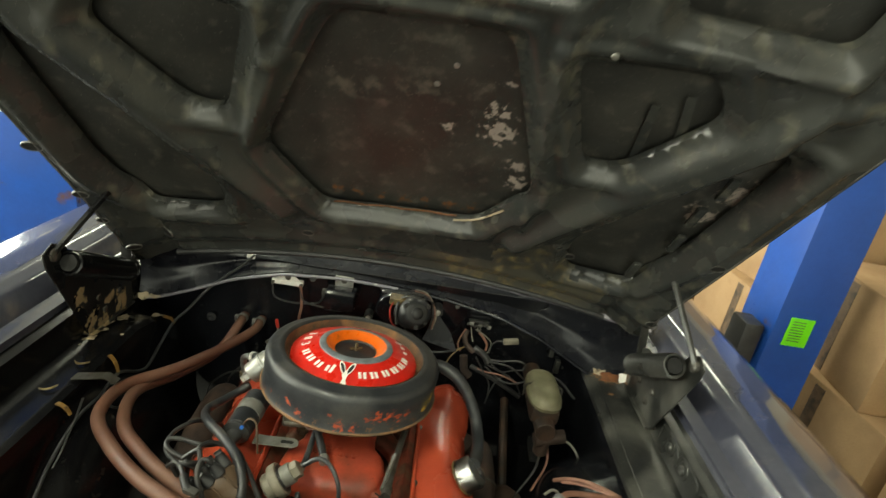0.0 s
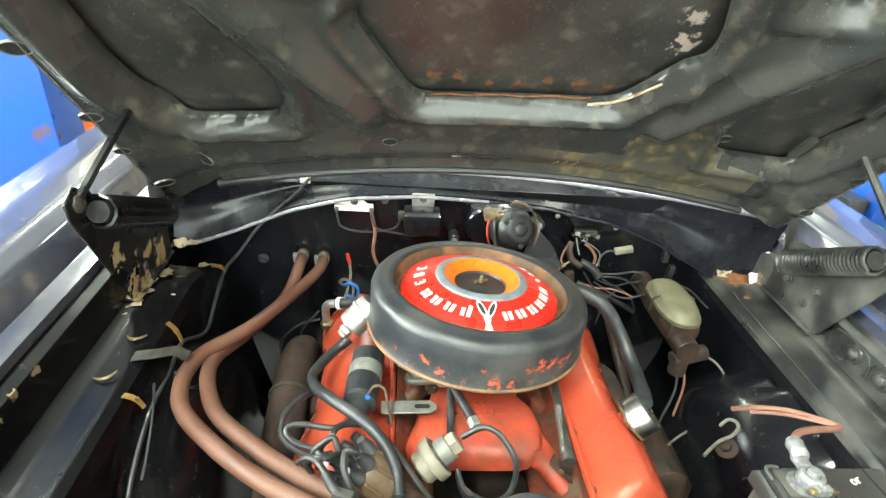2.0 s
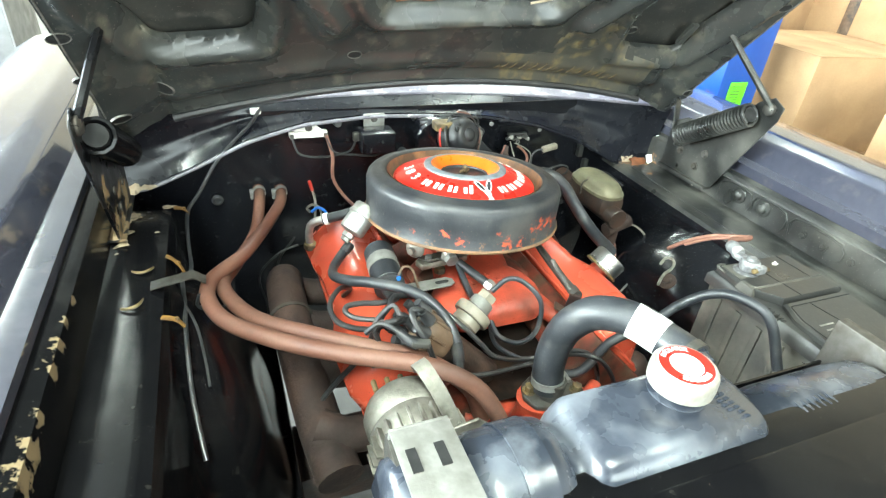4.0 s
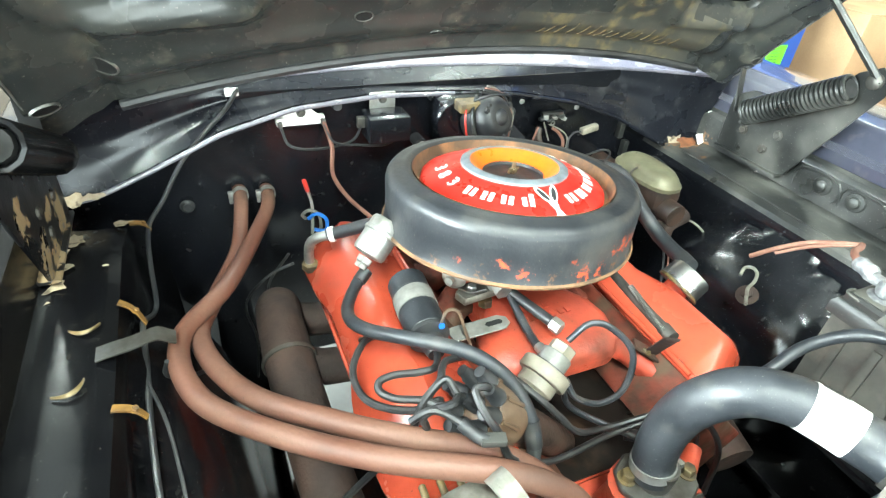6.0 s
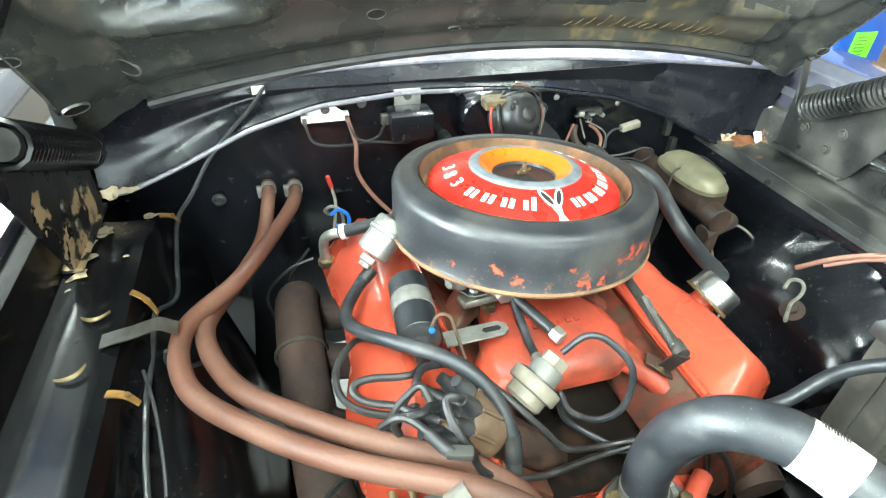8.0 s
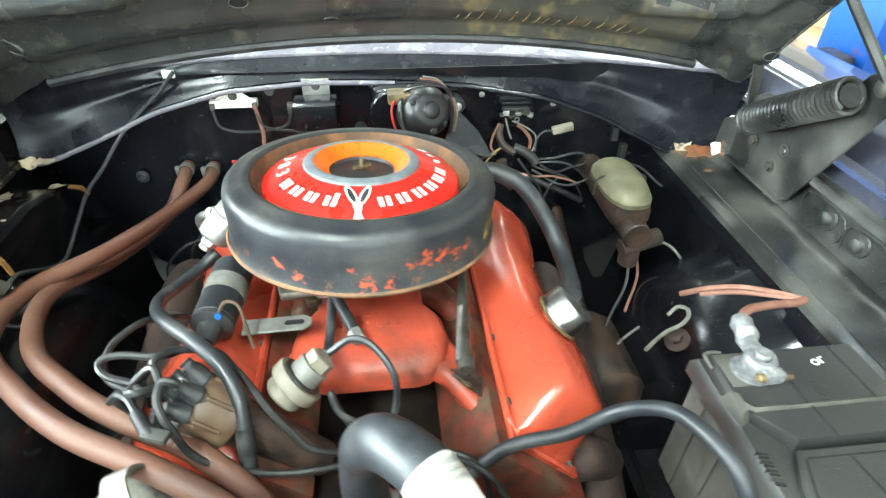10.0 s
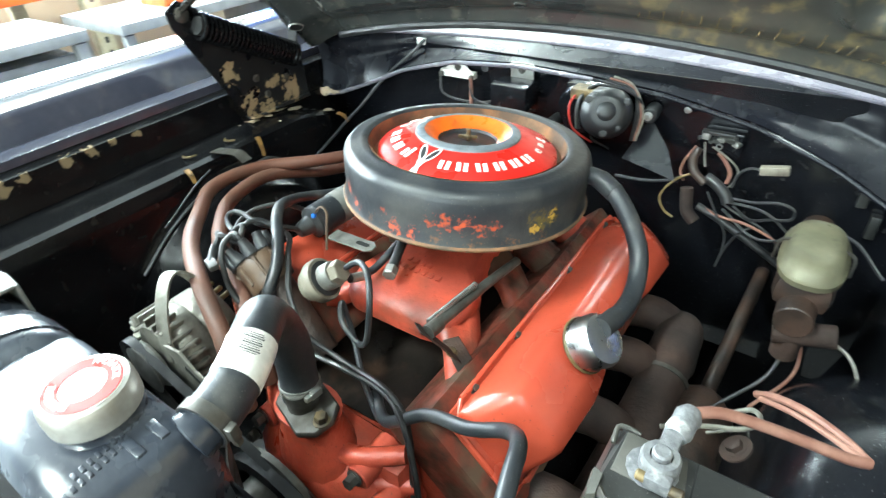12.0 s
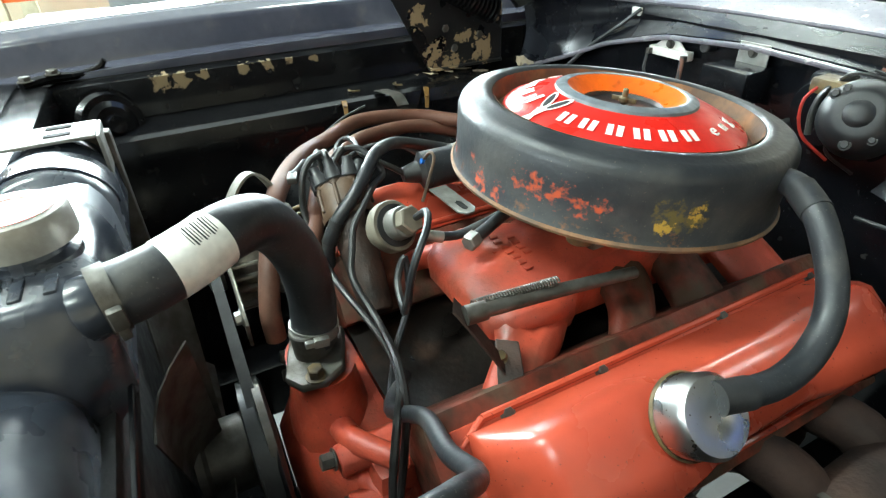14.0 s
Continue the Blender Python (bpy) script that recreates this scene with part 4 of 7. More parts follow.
for row, (y, n_m) in enumerate(((-0.132, 4), (-0.150, 7))):
    for i in range(n_m):
        part("casting_mark", bx(0, 0, 0, 0.0065 + 0.002 * mr.random(), 0.010, 0.0035, 0.001, pose(-0.028 + 0.0125 * i - 0.01 * row, y + 0.001 * mr.uniform(-1, 1), 0.786, 0, 0, mr.uniform(-8, 8))), M_ORANGE_CAST, intake)

# water pump housing with thermostat neck
pump = part("water_pump_housing", loft([[(x * kx, y, lerp(0.58, z, kz)) for x, z in ((-0.125, 0.48), (-0.14, 0.58), (-0.10, 0.645), (-0.05, 0.668), (0.05, 0.668), (0.10, 0.645), (0.14, 0.58), (0.125, 0.48))] for y, kx, kz in ((-0.335, 0.95, 1), (-0.35, 1, 1), (-0.395, 0.98, 1), (-0.415, 0.75, 0.85), (-0.445, 0.4, 0.5))]), M_ORANGE_CAST, engine, "orange cast water pump housing", 50)
part("neck_pedestal", loft([[(0.0 + rx * math.cos(a), -0.388 + ry * math.sin(a), z) for a in [2 * math.pi * q / 20 for q in range(20)]] for z, rx, ry in ((0.60, 0.075, 0.05), (0.66, 0.062, 0.044), (0.70, 0.048, 0.036), (0.722, 0.046, 0.034), (0.733, 0.05, 0.036))]), M_ORANGE_CAST, pump)
for x0, z0, x1, z1, r in ((0.03, 0.668, 0.125, 0.685, 0.012), (0.04, 0.63, 0.135, 0.63, 0.014), (-0.03, 0.665, -0.12, 0.68, 0.012), (-0.04, 0.63, -0.135, 0.62, 0.014)):
    part("pump_arm", tube([(x0, -0.39, z0), (lerp(x0, x1, 0.5), -0.385, lerp(z0, z1, 0.5) + 0.004), (x1, -0.355, z1)], (r * 1.15, r), 12, 5), M_ORANGE_CAST, pump)
part("thermostat_flange", prism([(-0.047, -0.012), (-0.03, -0.03), (0.03, -0.03), (0.047, -0.012), (0.047, 0.012), (0.03, 0.03), (-0.03, 0.03), (-0.047, 0.012)], 0.010, pose(0.006, -0.392, 0.735, 8, 0, -18), 0.002), M_STEEL, pump, "dull steel thermostat neck")
part("thermostat_neck", cyl((0, -0.392, 0.735), (0.001, -0.395, 0.775), 0.021, 0.020), M_STEEL, pump)
for dx in (-1, 1):
    part("neck_bolt", hexbolt((0.006 + dx * 0.036, -0.392 - dx * 0.010, 0.745), (0, 0, 1), 0.008, 0.012), M_BRASS, pump)
for x, z in ((0.085, 0.672), (0.115, 0.632), (0.125, 0.585), (-0.085, 0.672), (-0.12, 0.61)):
    part("housing_bolt", hexbolt((x, -0.408, z), (0, -1, 0.15), 0.0085, 0.014), M_STEEL, pump)
for x, z, r in ((0.085, 0.665, 0.017), (0.115, 0.625, 0.017), (-0.085, 0.665, 0.017)):
    part("housing_boss", cyl((x, -0.34, z), (x, -0.405, z), r), M_ORANGE_CAST, pump)
# fan, pulleys and belts
fan = part("fan_hub", lathe([(0, 0), (0.072, 0), (0.072, 0.008), (0.050, 0.012), (0.041, 0.020), (0.040, 0.066), (0.046, 0.070), (0.046, 0.078), (0.0, 0.080)], 32, frame_to((0.0, -0.455, 0.640), (0, -1, 0))), M_STEEL, engine, "greasy fan hub")
part("pulley", lathe([(0.03, 0), (0.085, 0.002), (0.09, 0.006), (0.078, 0.016), (0.09, 0.026), (0.075, 0.03), (0.07, 0.012), (0.03, 0.012)], 32, frame_to((0, -0.45, 0.615), (0, -1, 0))), M_RUBBER, engine, "dark water pump pulley")
for k in range(7):
    a = 2 * math.pi * k / 7 + 0.35
    d = Vector((math.cos(a), 0, math.sin(a)))
    t = Vector((-math.sin(a), 0, math.cos(a)))
    part("fan_blade", sheet(lambda u, v, d=d, t=t: Vector((0, -0.52, 0.615)) + d * lerp(0.04, 0.205, u) + t * ((2 * v - 1) * lerp(0.018, 0.042, u)) + Vector((0, 0.018 * (2 * v - 1) - 0.01 * math.sin(v * 3.14), 0)), 6, 4, 0.0018), M_STEEL, fan)
crank = Vector((0, -0.44, 0.40))
part("crank_pulley", lathe([(0, 0), (0.085, 0.0), (0.09, 0.006), (0.078, 0.016), (0.09, 0.026), (0.075, 0.03), (0, 0.03)], 32, frame_to(crank, (0, -1, 0))), M_RUBBER, engine)


def belt(c1, r1, c2, r2, y):
    a = math.atan2(c2[1] - c1[1], c2[0] - c1[0])
    dist = math.hypot(c2[0] - c1[0], c2[1] - c1[1])
    b = math.acos((r1 - r2) / dist)
    pts = []
    for i in range(15):
        t = a + b + (2 * math.pi - 2 * b) * i / 14
        pts.append((c1[0] + r1 * math.cos(t), c1[1] + r1 * math.sin(t)))
    for i in range(11):
        t = a - b + 2 * b * i / 10
        pts.append((c2[0] + r2 * math.cos(t), c2[1] + r2 * math.sin(t)))
    bm = bmesh.new()
    rows = []
    cx, cz = (c1[0] + c2[0]) / 2, (c1[1] + c2[1]) / 2
    for x, z in pts:
        o = Vector((x - cx, 0, z - cz)).normalized() * 0.009
        p = Vector((x, y, z))
        rows.append([bm.verts.new(p + Vector((0, -0.006, 0)) + o * 0.5), bm.verts.new(p + Vector((0, 0.006, 0)) + o * 0.5), bm.verts.new(p + Vector((0, 0.004, 0)) - o * 0.5), bm.verts.new(p + Vector((0, -0.004, 0)) - o * 0.5)])
    for i in range(len(rows)):
        p, q = rows[i], rows[(i + 1) % len(rows)]
        for k in range(4):
            bm.faces.new((p[k], p[(k + 1) % 4], q[(k + 1) % 4], q[k]))
    return bm


part("belt", belt((0, 0.615), 0.086, (-0.237, 0.745), 0.037, -0.466), M_RUBBER, engine)
part("belt", belt((0, 0.615), 0.086, (0, 0.40), 0.086, -0.472), M_RUBBER, engine)

# exhaust manifolds
for side in (-1, 1):
    dz = 0.0 if side < 0 else -0.055
    c = part("exhaust_manifold", tube([(side * 0.31, -0.33, 0.58 + dz), (side * 0.325, -0.22, 0.60 + dz), (side * 0.335, -0.05, 0.63 + dz), (side * 0.335, 0.10, 0.65 + dz), (side * 0.33, 0.16, 0.62 + dz), (side * 0.33, 0.20, 0.45)], 0.038, 18, 8), M_EXH, engine, "rusty brown cast exhaust manifold")
    for y in (-0.27, -0.12, 0.02, 0.14):
        part("exhaust_port", tube([(side * 0.24, y, 0.60), (side * 0.29, y, 0.61), (side * 0.33, y + 0.02, 0.62 + dz)], 0.03, 12, 4), M_EXH, c)
    part("manifold_clamp", lathe([(0.040, -0.004), (0.043, -0.004), (0.043, 0.004), (0.040, 0.004)], 20, frame_to((side * 0.336, 0.02, 0.638 + dz), (0, 1, 0.13)), True), M_STEEL, c)

# carburettor
carb = part("carburettor", bx(0, 0, 0.815, 0.13, 0.17, 0.03, 0.006), M_ALU, engine, "tarnished metal carburettor")
part("carb_bowl", bx(0, -0.055, 0.843, 0.15, 0.07, 0.04, 0.012), M_GREASE, carb)
part("carb_bowl", bx(0, 0.06, 0.843, 0.15, 0.07, 0.04, 0.012), M_GREASE, carb)
part("carb_horn", cyl((0, 0, 0.83), (0, 0, 0.875), 0.06), M_ALU, carb)
part("choke_pot", lathe([(0, -0.004), (0.010, -0.004), (0.017, 0.002), (0.0185, 0.006), (0.017, 0.011), (0.012, 0.016), (0.007, 0.018), (0.006, 0.026), (0, 0.026)], 28, frame_to((-0.112, -0.078, 0.832), (-0.75, -0.62, 0.1))), M_CAPMETAL, carb, "pale dashpot")
part("fuel_fitting", cyl((-0.06, -0.10, 0.825), (-0.06, -0.125, 0.822), 0.013, segs=6), M_ZINC, carb)
part("carb_flange", prism([(-0.048, -0.014), (0.046, -0.016), (0.052, 0.004), (0.030, 0.016), (-0.034, 0.018), (-0.052, 0.006)], 0.012, pose(-0.070, -0.098, 0.806, 0, 0, 8), 0.002), M_ALU, carb, "cast metal throttle flange")
part("carb_boss", cyl((-0.062, -0.106, 0.816), (-0.062, -0.106, 0.836), 0.0125, 0.011), M_ALU, carb)
part("carb_nut", cyl((-0.076, -0.106, 0.800), (-0.076, -0.108, 0.789), 0.011, segs=6), M_BRASS, carb)
part("carb_nut", cyl((-0.098, -0.102, 0.817), (-0.098, -0.102, 0.827), 0.007, segs=6), M_ZINC, carb)
part("carb_link", tube([(-0.120, -0.085, 0.822), (-0.104, -0.108, 0.820), (-0.085, -0.118, 0.828)], 0.002, 6, 5), M_STEEL, carb)
part("carb_screw", hexbolt((-0.07, -0.11, 0.86), (0, -0.6, 0.8), 0.006), M_ZINC, carb)
part("carb_stud", cyl((0.05, -0.09, 0.81), (0.05, -0.09, 0.862), 0.016), M_BRASS, carb)
part("carb_stud", cyl((0.085, -0.03, 0.81), (0.085, -0.03, 0.85), 0.014), M_BRASS, carb)

# ---------------------------------------------------------------- air cleaner
ac = thing("air_cleaner", (0, 0, 0.862), "round black air cleaner with red and orange decal, paint scuffed", "air cleaner")
AR = 0.1845
body = part("housing", lathe([(0.05, 0.862), (0.165, 0.857), (AR - 0.004, 0.8585), (AR + 0.001, 0.862), (AR - 0.002, 0.867), (AR - 0.001, 0.90), (AR, 0.924), (AR - 0.002, 0.931), (AR - 0.007, 0.937), (AR - 0.013, 0.9395), (AR - 0.019, 0.939), (AR - 0.025, 0.942), (0.153, 0.9425), (0.148, 0.940), (0.145, 0.928)], 96), M_ACL, ac, "black satin housing with orange scuffs")
part("lower_bead", lathe([(AR - 0.003, 0.857), (AR + 0.0025, 0.8585), (AR + 0.0035, 0.8615), (AR + 0.001, 0.864)], 96), M_ACL_IN, ac, "rust-edged lower bead")
part("rim_well", lathe([(0.1462, 0.9405), (0.1440, 0.927), (0.141, 0.920), (0.134, 0.919)], 96), M_ACL_IN, ac, "rusty stained well round the decal")
plate = part("decal_plate", lathe([(0.1345, 0.9185), (0.1335, 0.927), (0.131, 0.930), (0.105, 0.9415), (0.092, 0.9465), (0.0765, 0.9505)], 96), M_RED, ac, "red conical decal")
part("decal_band", lathe([(0.0785, 0.9495), (0.0775, 0.953), (0.069, 0.956), (0.0645, 0.955)], 72), M_BAND, plate)
part("decal_funnel", lathe([(0.065, 0.955), (0.061, 0.9525), (0.050, 0.942), (0.0445, 0.940)], 72), M_DORANGE, plate)
part("centre_disc", lathe([(0.045, 0.9405), (0.043, 0.936), (0.015, 0.935), (0.010, 0.938), (0.0, 0.938)], 48), M_RUBBER, plate)
stud = part("stud", cyl((0, 0, 0.938), (0, 0, 0.956), 0.0032, segs=12), M_BRASS, ac, "brass centre stud")
part("wing_nut", join(bx(0, 0, 0.944, 0.028, 0.004, 0.005, 0.001, pose(0, 0, 0, 0, 0, 30)), cyl((0, 0, 0.940), (0, 0, 0.947), 0.006)), M_BRASS, ac)


def on_cone(angle, r):
    """A pose on the red cone, upright to someone in front; angle in degrees from the front, to the right."""
    a = radians(angle)
    out = Vector((math.sin(a), -math.cos(a), 0))
    z = 0.9415 + (0.105 - r) * 0.4
    n = Vector((out.x * 0.385, out.y * 0.385, 0.923))
    y = (-out - n * (-out).dot(n)).normalized()
    x = y.cross(n)
    m = Matrix((x, y, n)).transposed().to_4x4()
    m.translation = Vector((out.x * r, out.y * r, z)) + n * 0.0008
    return m


# printed words are plain white blocks; the displacement is lettered
for ch, ang in (("3", -109), ("8", -95), ("3", -80.5)):
    letters(ch, 0.027, on_cone(ang, 0.106), "printed_number", plate)
for k, ang in enumerate((-62, -48.5, -34.5, -20, 15.5, 28.5, 42.5, 56, 69.5, 82.5)):
    tall = 0.006 if k == 3 else 0.0
    for gx, extra in ((-0.0049, 0.0), (0.0049, tall)):
        part("printed_bar", bx(gx, extra / 2, 0, 0.0062, 0.0155 + extra, 0.0006, 0.0002, on_cone(ang, 0.107), 1), M_WHITE, plate)
for ch, ang in (("e", 102), ("n", 114.5), ("g", 127)):
    letters(ch, 0.022, on_cone(ang, 0.106), "printed_letter", plate)
# two outlined leaf shapes on a stem between the words
for lean, cx in ((24, -0.0085), (-20, 0.0075)):
    for k, (w, h, mt) in enumerate(((0.0056, 0.017, M_WHITE), (0.0034, 0.0128, M_WIRE))):
        leaf = [(w * math.sin(math.pi * q / 6) * (1 if q <= 6 else -1) * (1 if q <= 6 else -1), h * (-math.cos(math.pi * q / 6))) for q in range(12)]
        part("printed_shape", prism(leaf, 0.0004, on_cone(-2, 0.0955) @ Matrix.Translation((cx, 0, 0.0004 * k)) @ Matrix.Rotation(radians(lean), 4, "Z")), mt, plate)
part("printed_shape", prism([(-0.0065, 0.0), (0.0055, 0.002), (0.0035, -0.012), (0.0075, -0.0235), (-0.0055, -0.0235), (-0.0025, -0.012)], 0.0006, on_cone(-2, 0.110)), M_WHITE, plate)

# scuffs through the black paint and the remains of a sticker


def rim_spot(ang, z, r):
    a = radians(ang)
    return (AR * math.sin(a), -AR * math.cos(a), z - 0.862, r)


blotch(M_ACL, (0.12, 0.09, 0.025), [rim_spot(64, 0.893, 0.030), rim_spot(70, 0.893, 0.026)], 120, 1.1, 0.4)
blotch(M_ACL, (0.42, 0.25, 0.035), [rim_spot(71, 0.896, 0.016), rim_spot(62, 0.882, 0.014)], 150, 1.1, 0.3)
blotch(M_ACL, (0.40, 0.062, 0.018), [rim_spot(*q) for q in ((-32, 0.888, 0.014), (-24, 0.877, 0.018), (2, 0.872, 0.022), (10, 0.873, 0.018), (18, 0.894, 0.018), (24, 0.897, 0.022), (31, 0.895, 0.024), (38, 0.889, 0.020), (44, 0.892, 0.016), (-4, 0.893, 0.010), (-50, 0.882, 0.010))], 140, 0.95, 0.55)
blotch(M_ACL, (0.16, 0.07, 0.03), [rim_spot(a, 0.868, 0.02) for a in (-60, -40, -12, 20, 36, 52, 66)], 160, 0.7, 0.6)
# snorkel-side fittings
fit_a, fit_b = Vector((-0.186, 0.019, 0.864)), Vector((-0.219, 0.004, 0.829))
fit_d = (fit_b - fit_a).normalized()
part("hose_fitting", lathe([(0.0, -0.010), (0.022, -0.010), (0.0245, -0.006), (0.0245, 0.006), (0.0265, 0.008), (0.0265, 0.012), (0.0245, 0.014), (0.0245, 0.040), (0.0225, 0.045), (0.013, 0.047), (0.0, 0.047)], 36, frame_to(fit_a, fit_d)), M_ZINC, ac, "zinc hose fitting with a rolled bead")
part("hose_fitting_nut", lathe([(0.0115, 0.050), (0.0115, 0.058), (0.009, 0.060), (0.009, 0.066), (0, 0.066)], 6, frame_to(fit_a, fit_d)), M_ZINC, ac)

# the carburettor pad leans it back and to one side
ac.location = (-0.0023, -0.0133, 0.8615)
ac.rotation_euler = (radians(-5.5), radians(2.5), 0)

# ---------------------------------------------------------------- radiator
rad = thing("radiator", (0.03, -0.57, 0.35), "dusty black radiator with a brass neck and red cap", "radiator")
TANK_X = ((-0.318, 0.55, -0.004), (-0.312, 0.80, 0.0), (-0.300, 0.88, 0.0), (-0.243, 0.88, 0.0), (-0.238, 0.80, -0.004), (-0.232, 0.90, -0.002), (-0.222, 0.97, 0.0), (-0.160, 0.99, 0.0), (-0.146, 0.94, -0.002), (-0.140, 0.80, -0.006), (-0.130, 0.80, -0.006), (-0.122, 0.93, 0.0), (-0.112, 1.0, 0.0),
          (0.082, 1.0, 0.0), (0.092, 0.95, -0.002), (0.097, 0.76, -0.008), (0.110, 0.74, -0.009), (0.116, 0.86, -0.004), (0.130, 0.95, 0.0), (0.160, 1.0, 0.001), (0.290, 1.0, 0.001), (0.325, 0.93, 0.0), (0.345, 0.75, -0.004), (0.352, 0.5, -0.01))


def tank_ring(x, k, dz):
    flat = sstep(-0.13, -0.11, x) * sstep(0.10, 0.085, x)
    out = []
    for q in range(15):
        a = math.pi * q / 14
        c, sn = math.cos(a), math.sin(a)
        ez = lerp(sn, min(1.0, 1.45 * sn) ** 0.8, flat)
        out.append((x, -0.592 + 0.060 * c * (0.5 + 0.5 * k), 0.880 + dz + 0.050 * ez * k))
    near = sstep(0.09, 0.115, x)
    ring = [(x, -0.592 + 0.058, 0.842)] + out + [(x, -0.592 - 0.058, 0.842)]
    return [(px, py - 0.026 * near, pz - 0.022 * near) for px, py, pz in ring]


tank = part("top_tank", loft([tank_ring(*r) for r in TANK_X]), M_TANK, rad, "pressed black top tank, dusty and dented", 60)
part("end_bracket", join(bx(-0.272, -0.592, 0.930, 0.062, 0.104, 0.004, 0.002), bx(-0.272, -0.538, 0.905, 0.062, 0.004, 0.052, 0.0015)), M_GREYBAND, rad, "pale slotted steel end bracket")
for x in (-0.290, -0.262):
    part("bracket_slot", bx(x, -0.578, 0.9324, 0.010, 0.026, 0.0014, 0.0), M_HOLE_SHADE, rad)
part("tank_strap", sheet(lambda u, v: Vector((-0.182 + 0.016 * (2 * v - 1), -0.592 + 0.0615 * math.cos(math.pi * u), 0.8805 + 0.0515 * math.sin(math.pi * u))), 20, 2, 0.002), M_TANK, rad)
part("side_flange", bx(0.02, -0.538, 0.842, 0.66, 0.004, 0.016, 0.001), M_APRON, rad, "black seam flange")
part("core", bx(0.03, -0.575, 0.61, 0.62, 0.05, 0.46, 0.004), M_CORE, rad)
part("bottom_tank", bx(0.03, -0.575, 0.36, 0.62, 0.08, 0.07, 0.02), M_TANK, rad)
for x in (-0.295, 0.355):
    part("side_bracket", bx(x, -0.575, 0.64, 0.02, 0.09, 0.56, 0.004), M_STEEL, rad)
part("filler_neck", lathe([(0.034, -0.004), (0.033, 0.001), (0.027, 0.004), (0.026, 0.016), (0.031, 0.020), (0.0, 0.020)], 32, frame_to((0.015, -0.577, 0.930), (0, 0, 1))), M_TANK, rad, "black filler neck")
part("hose_neck", cyl((0.0805, -0.546, 0.9120), (0.0835, -0.528, 0.9165), 0.0235, 0.0215), M_TANK, rad)
for i in range(2):
    part("embossed_bar", bx(0.068, -0.580 + 0.020 * i, 0.9305, 0.024, 0.008, 0.004, 0.0018), M_TANK, tank)
for i in range(9):
    for k in range(2):
        part("embossed_mark", bx(0.053 + 0.011 * k - 0.001 * i, -0.618 + 0.0065 * i - 0.012 * k, 0.9300, 0.007, 0.0036, 0.003, 0.0008), M_TANK, tank)
for i in range(6):
    part("embossed_mark", bx(0.160 + 0.010 * i, -0.628, 0.9085, 0.0045, 0.018, 0.003, 0.0008), M_TANK, tank)
cap = part("filler_cap", lathe([(0.0, 0.945), (0.033, 0.941), (0.0358, 0.942), (0.0362, 0.952), (0.0355, 0.962), (0.0335, 0.9655), (0.030, 0.9665)], 44, pose(0.015, -0.577, 0)), M_CAPMETAL, rad, "round cap with a red and white printed top")
part("printed_face", lathe([(0.0302, 0.9667), (0.0, 0.9667)], 40, pose(0.015, -0.577, 0)), M_WHITE, cap, "white printed face")
part("red_ring", lathe([(0.0292, 0.9669), (0.0292, 0.9675), (0.018, 0.9675), (0.018, 0.9669)], 40, pose(0.015, -0.577, 0), True), M_RED, cap)
for i, ch in enumerate("RADIATOR"):
    a = radians(128 - 76 * i / 7)
    letters(ch, 0.0085, pose(0.015 + 0.0242 * math.cos(a), -0.577 + 0.0242 * math.sin(a), 0.9677, 0, 0, math.degrees(a) - 90), "printed_letter", cap, None, 0.0002)
for i in range(6):
    a = radians(-135 + 15 * i)
    part("printed_bar", bx(0, 0, 0, 0.005, 0.006, 0.0005, 0.0001, pose(0.015 + 0.0228 * math.cos(a), -0.577 + 0.0228 * math.sin(a), 0.9677, 0, 0, math.degrees(a) - 90), 1), M_WHITE, cap)

# upper radiator hose
uh = thing("radiator_hose", (0, -0.4, 0.75), "thick black upper radiator hose with a white barcode sticker", "hose")
UH = [(-0.004, -0.390, 0.752), (-0.006, -0.384, 0.796), (-0.003, -0.386, 0.842), (0.003, -0.398, 0.882), (0.020, -0.419, 0.914), (0.044, -0.446, 0.9245), (0.060, -0.470, 0.9225), (0.071, -0.493, 0.9195), (0.079, -0.514, 0.918), (0.0835, -0.536, 0.9165)]
part("hose", tube(UH, 0.0235, 24, 8), M_HOSE, uh)
st = smooth_path(UH, 8)[43:57]
sticker = part("sticker", tube(st, 0.0241, 24, 1, straight=True, hollow=True), M_WHITE, uh, "torn white barcode sticker")
mid = st[len(st) // 2]
tang = (st[-1] - st[0]).normalized()
upv = (Vector((0.3, 0, 1)) - tang * tang.dot(Vector((0.3, 0, 1)))).normalized()
side = tang.cross(upv)
for i in range(10):
    c = st[1] + (st[7] - st[1]) * (i / 9)
    m = frame_to(c + (upv * math.cos(-0.25) + side * math.sin(-0.25)) * 0.0243, upv * math.cos(-0.25) + side * math.sin(-0.25), tang)
    part("barcode_bar", bx(0, 0, 0, 0.015 + 0.002 * (i % 3), 0.0005 + 0.0003 * (i % 3), 0.0005, 0.0, m), M_WIRE, sticker)


def clamp(name, p, d, r, parent, material=M_ZINC):
    m = frame_to(p, d)
    c = part(name, lathe([(r, -0.006), (r + 0.0015, -0.006), (r + 0.0015, 0.006), (r, 0.006)], 28, m, True), material, parent, "steel worm clamp")
    part("clamp_screw", join(bx(r + 0.004, 0, 0, 0.008, 0.016, 0.010, 0.002, m), bx(r + 0.004, -0.012, 0, 0.007, 0.009, 0.007, 0.002, m)), material, c)


clamp("clamp", (-0.0048, -0.3875, 0.768), (-0.03, 0.13, 1), 0.0238, uh)
clamp("clamp", (0.0825, -0.5305, 0.9168), (0.2, -0.97, -0.06), 0.0238, uh, M_STEEL)

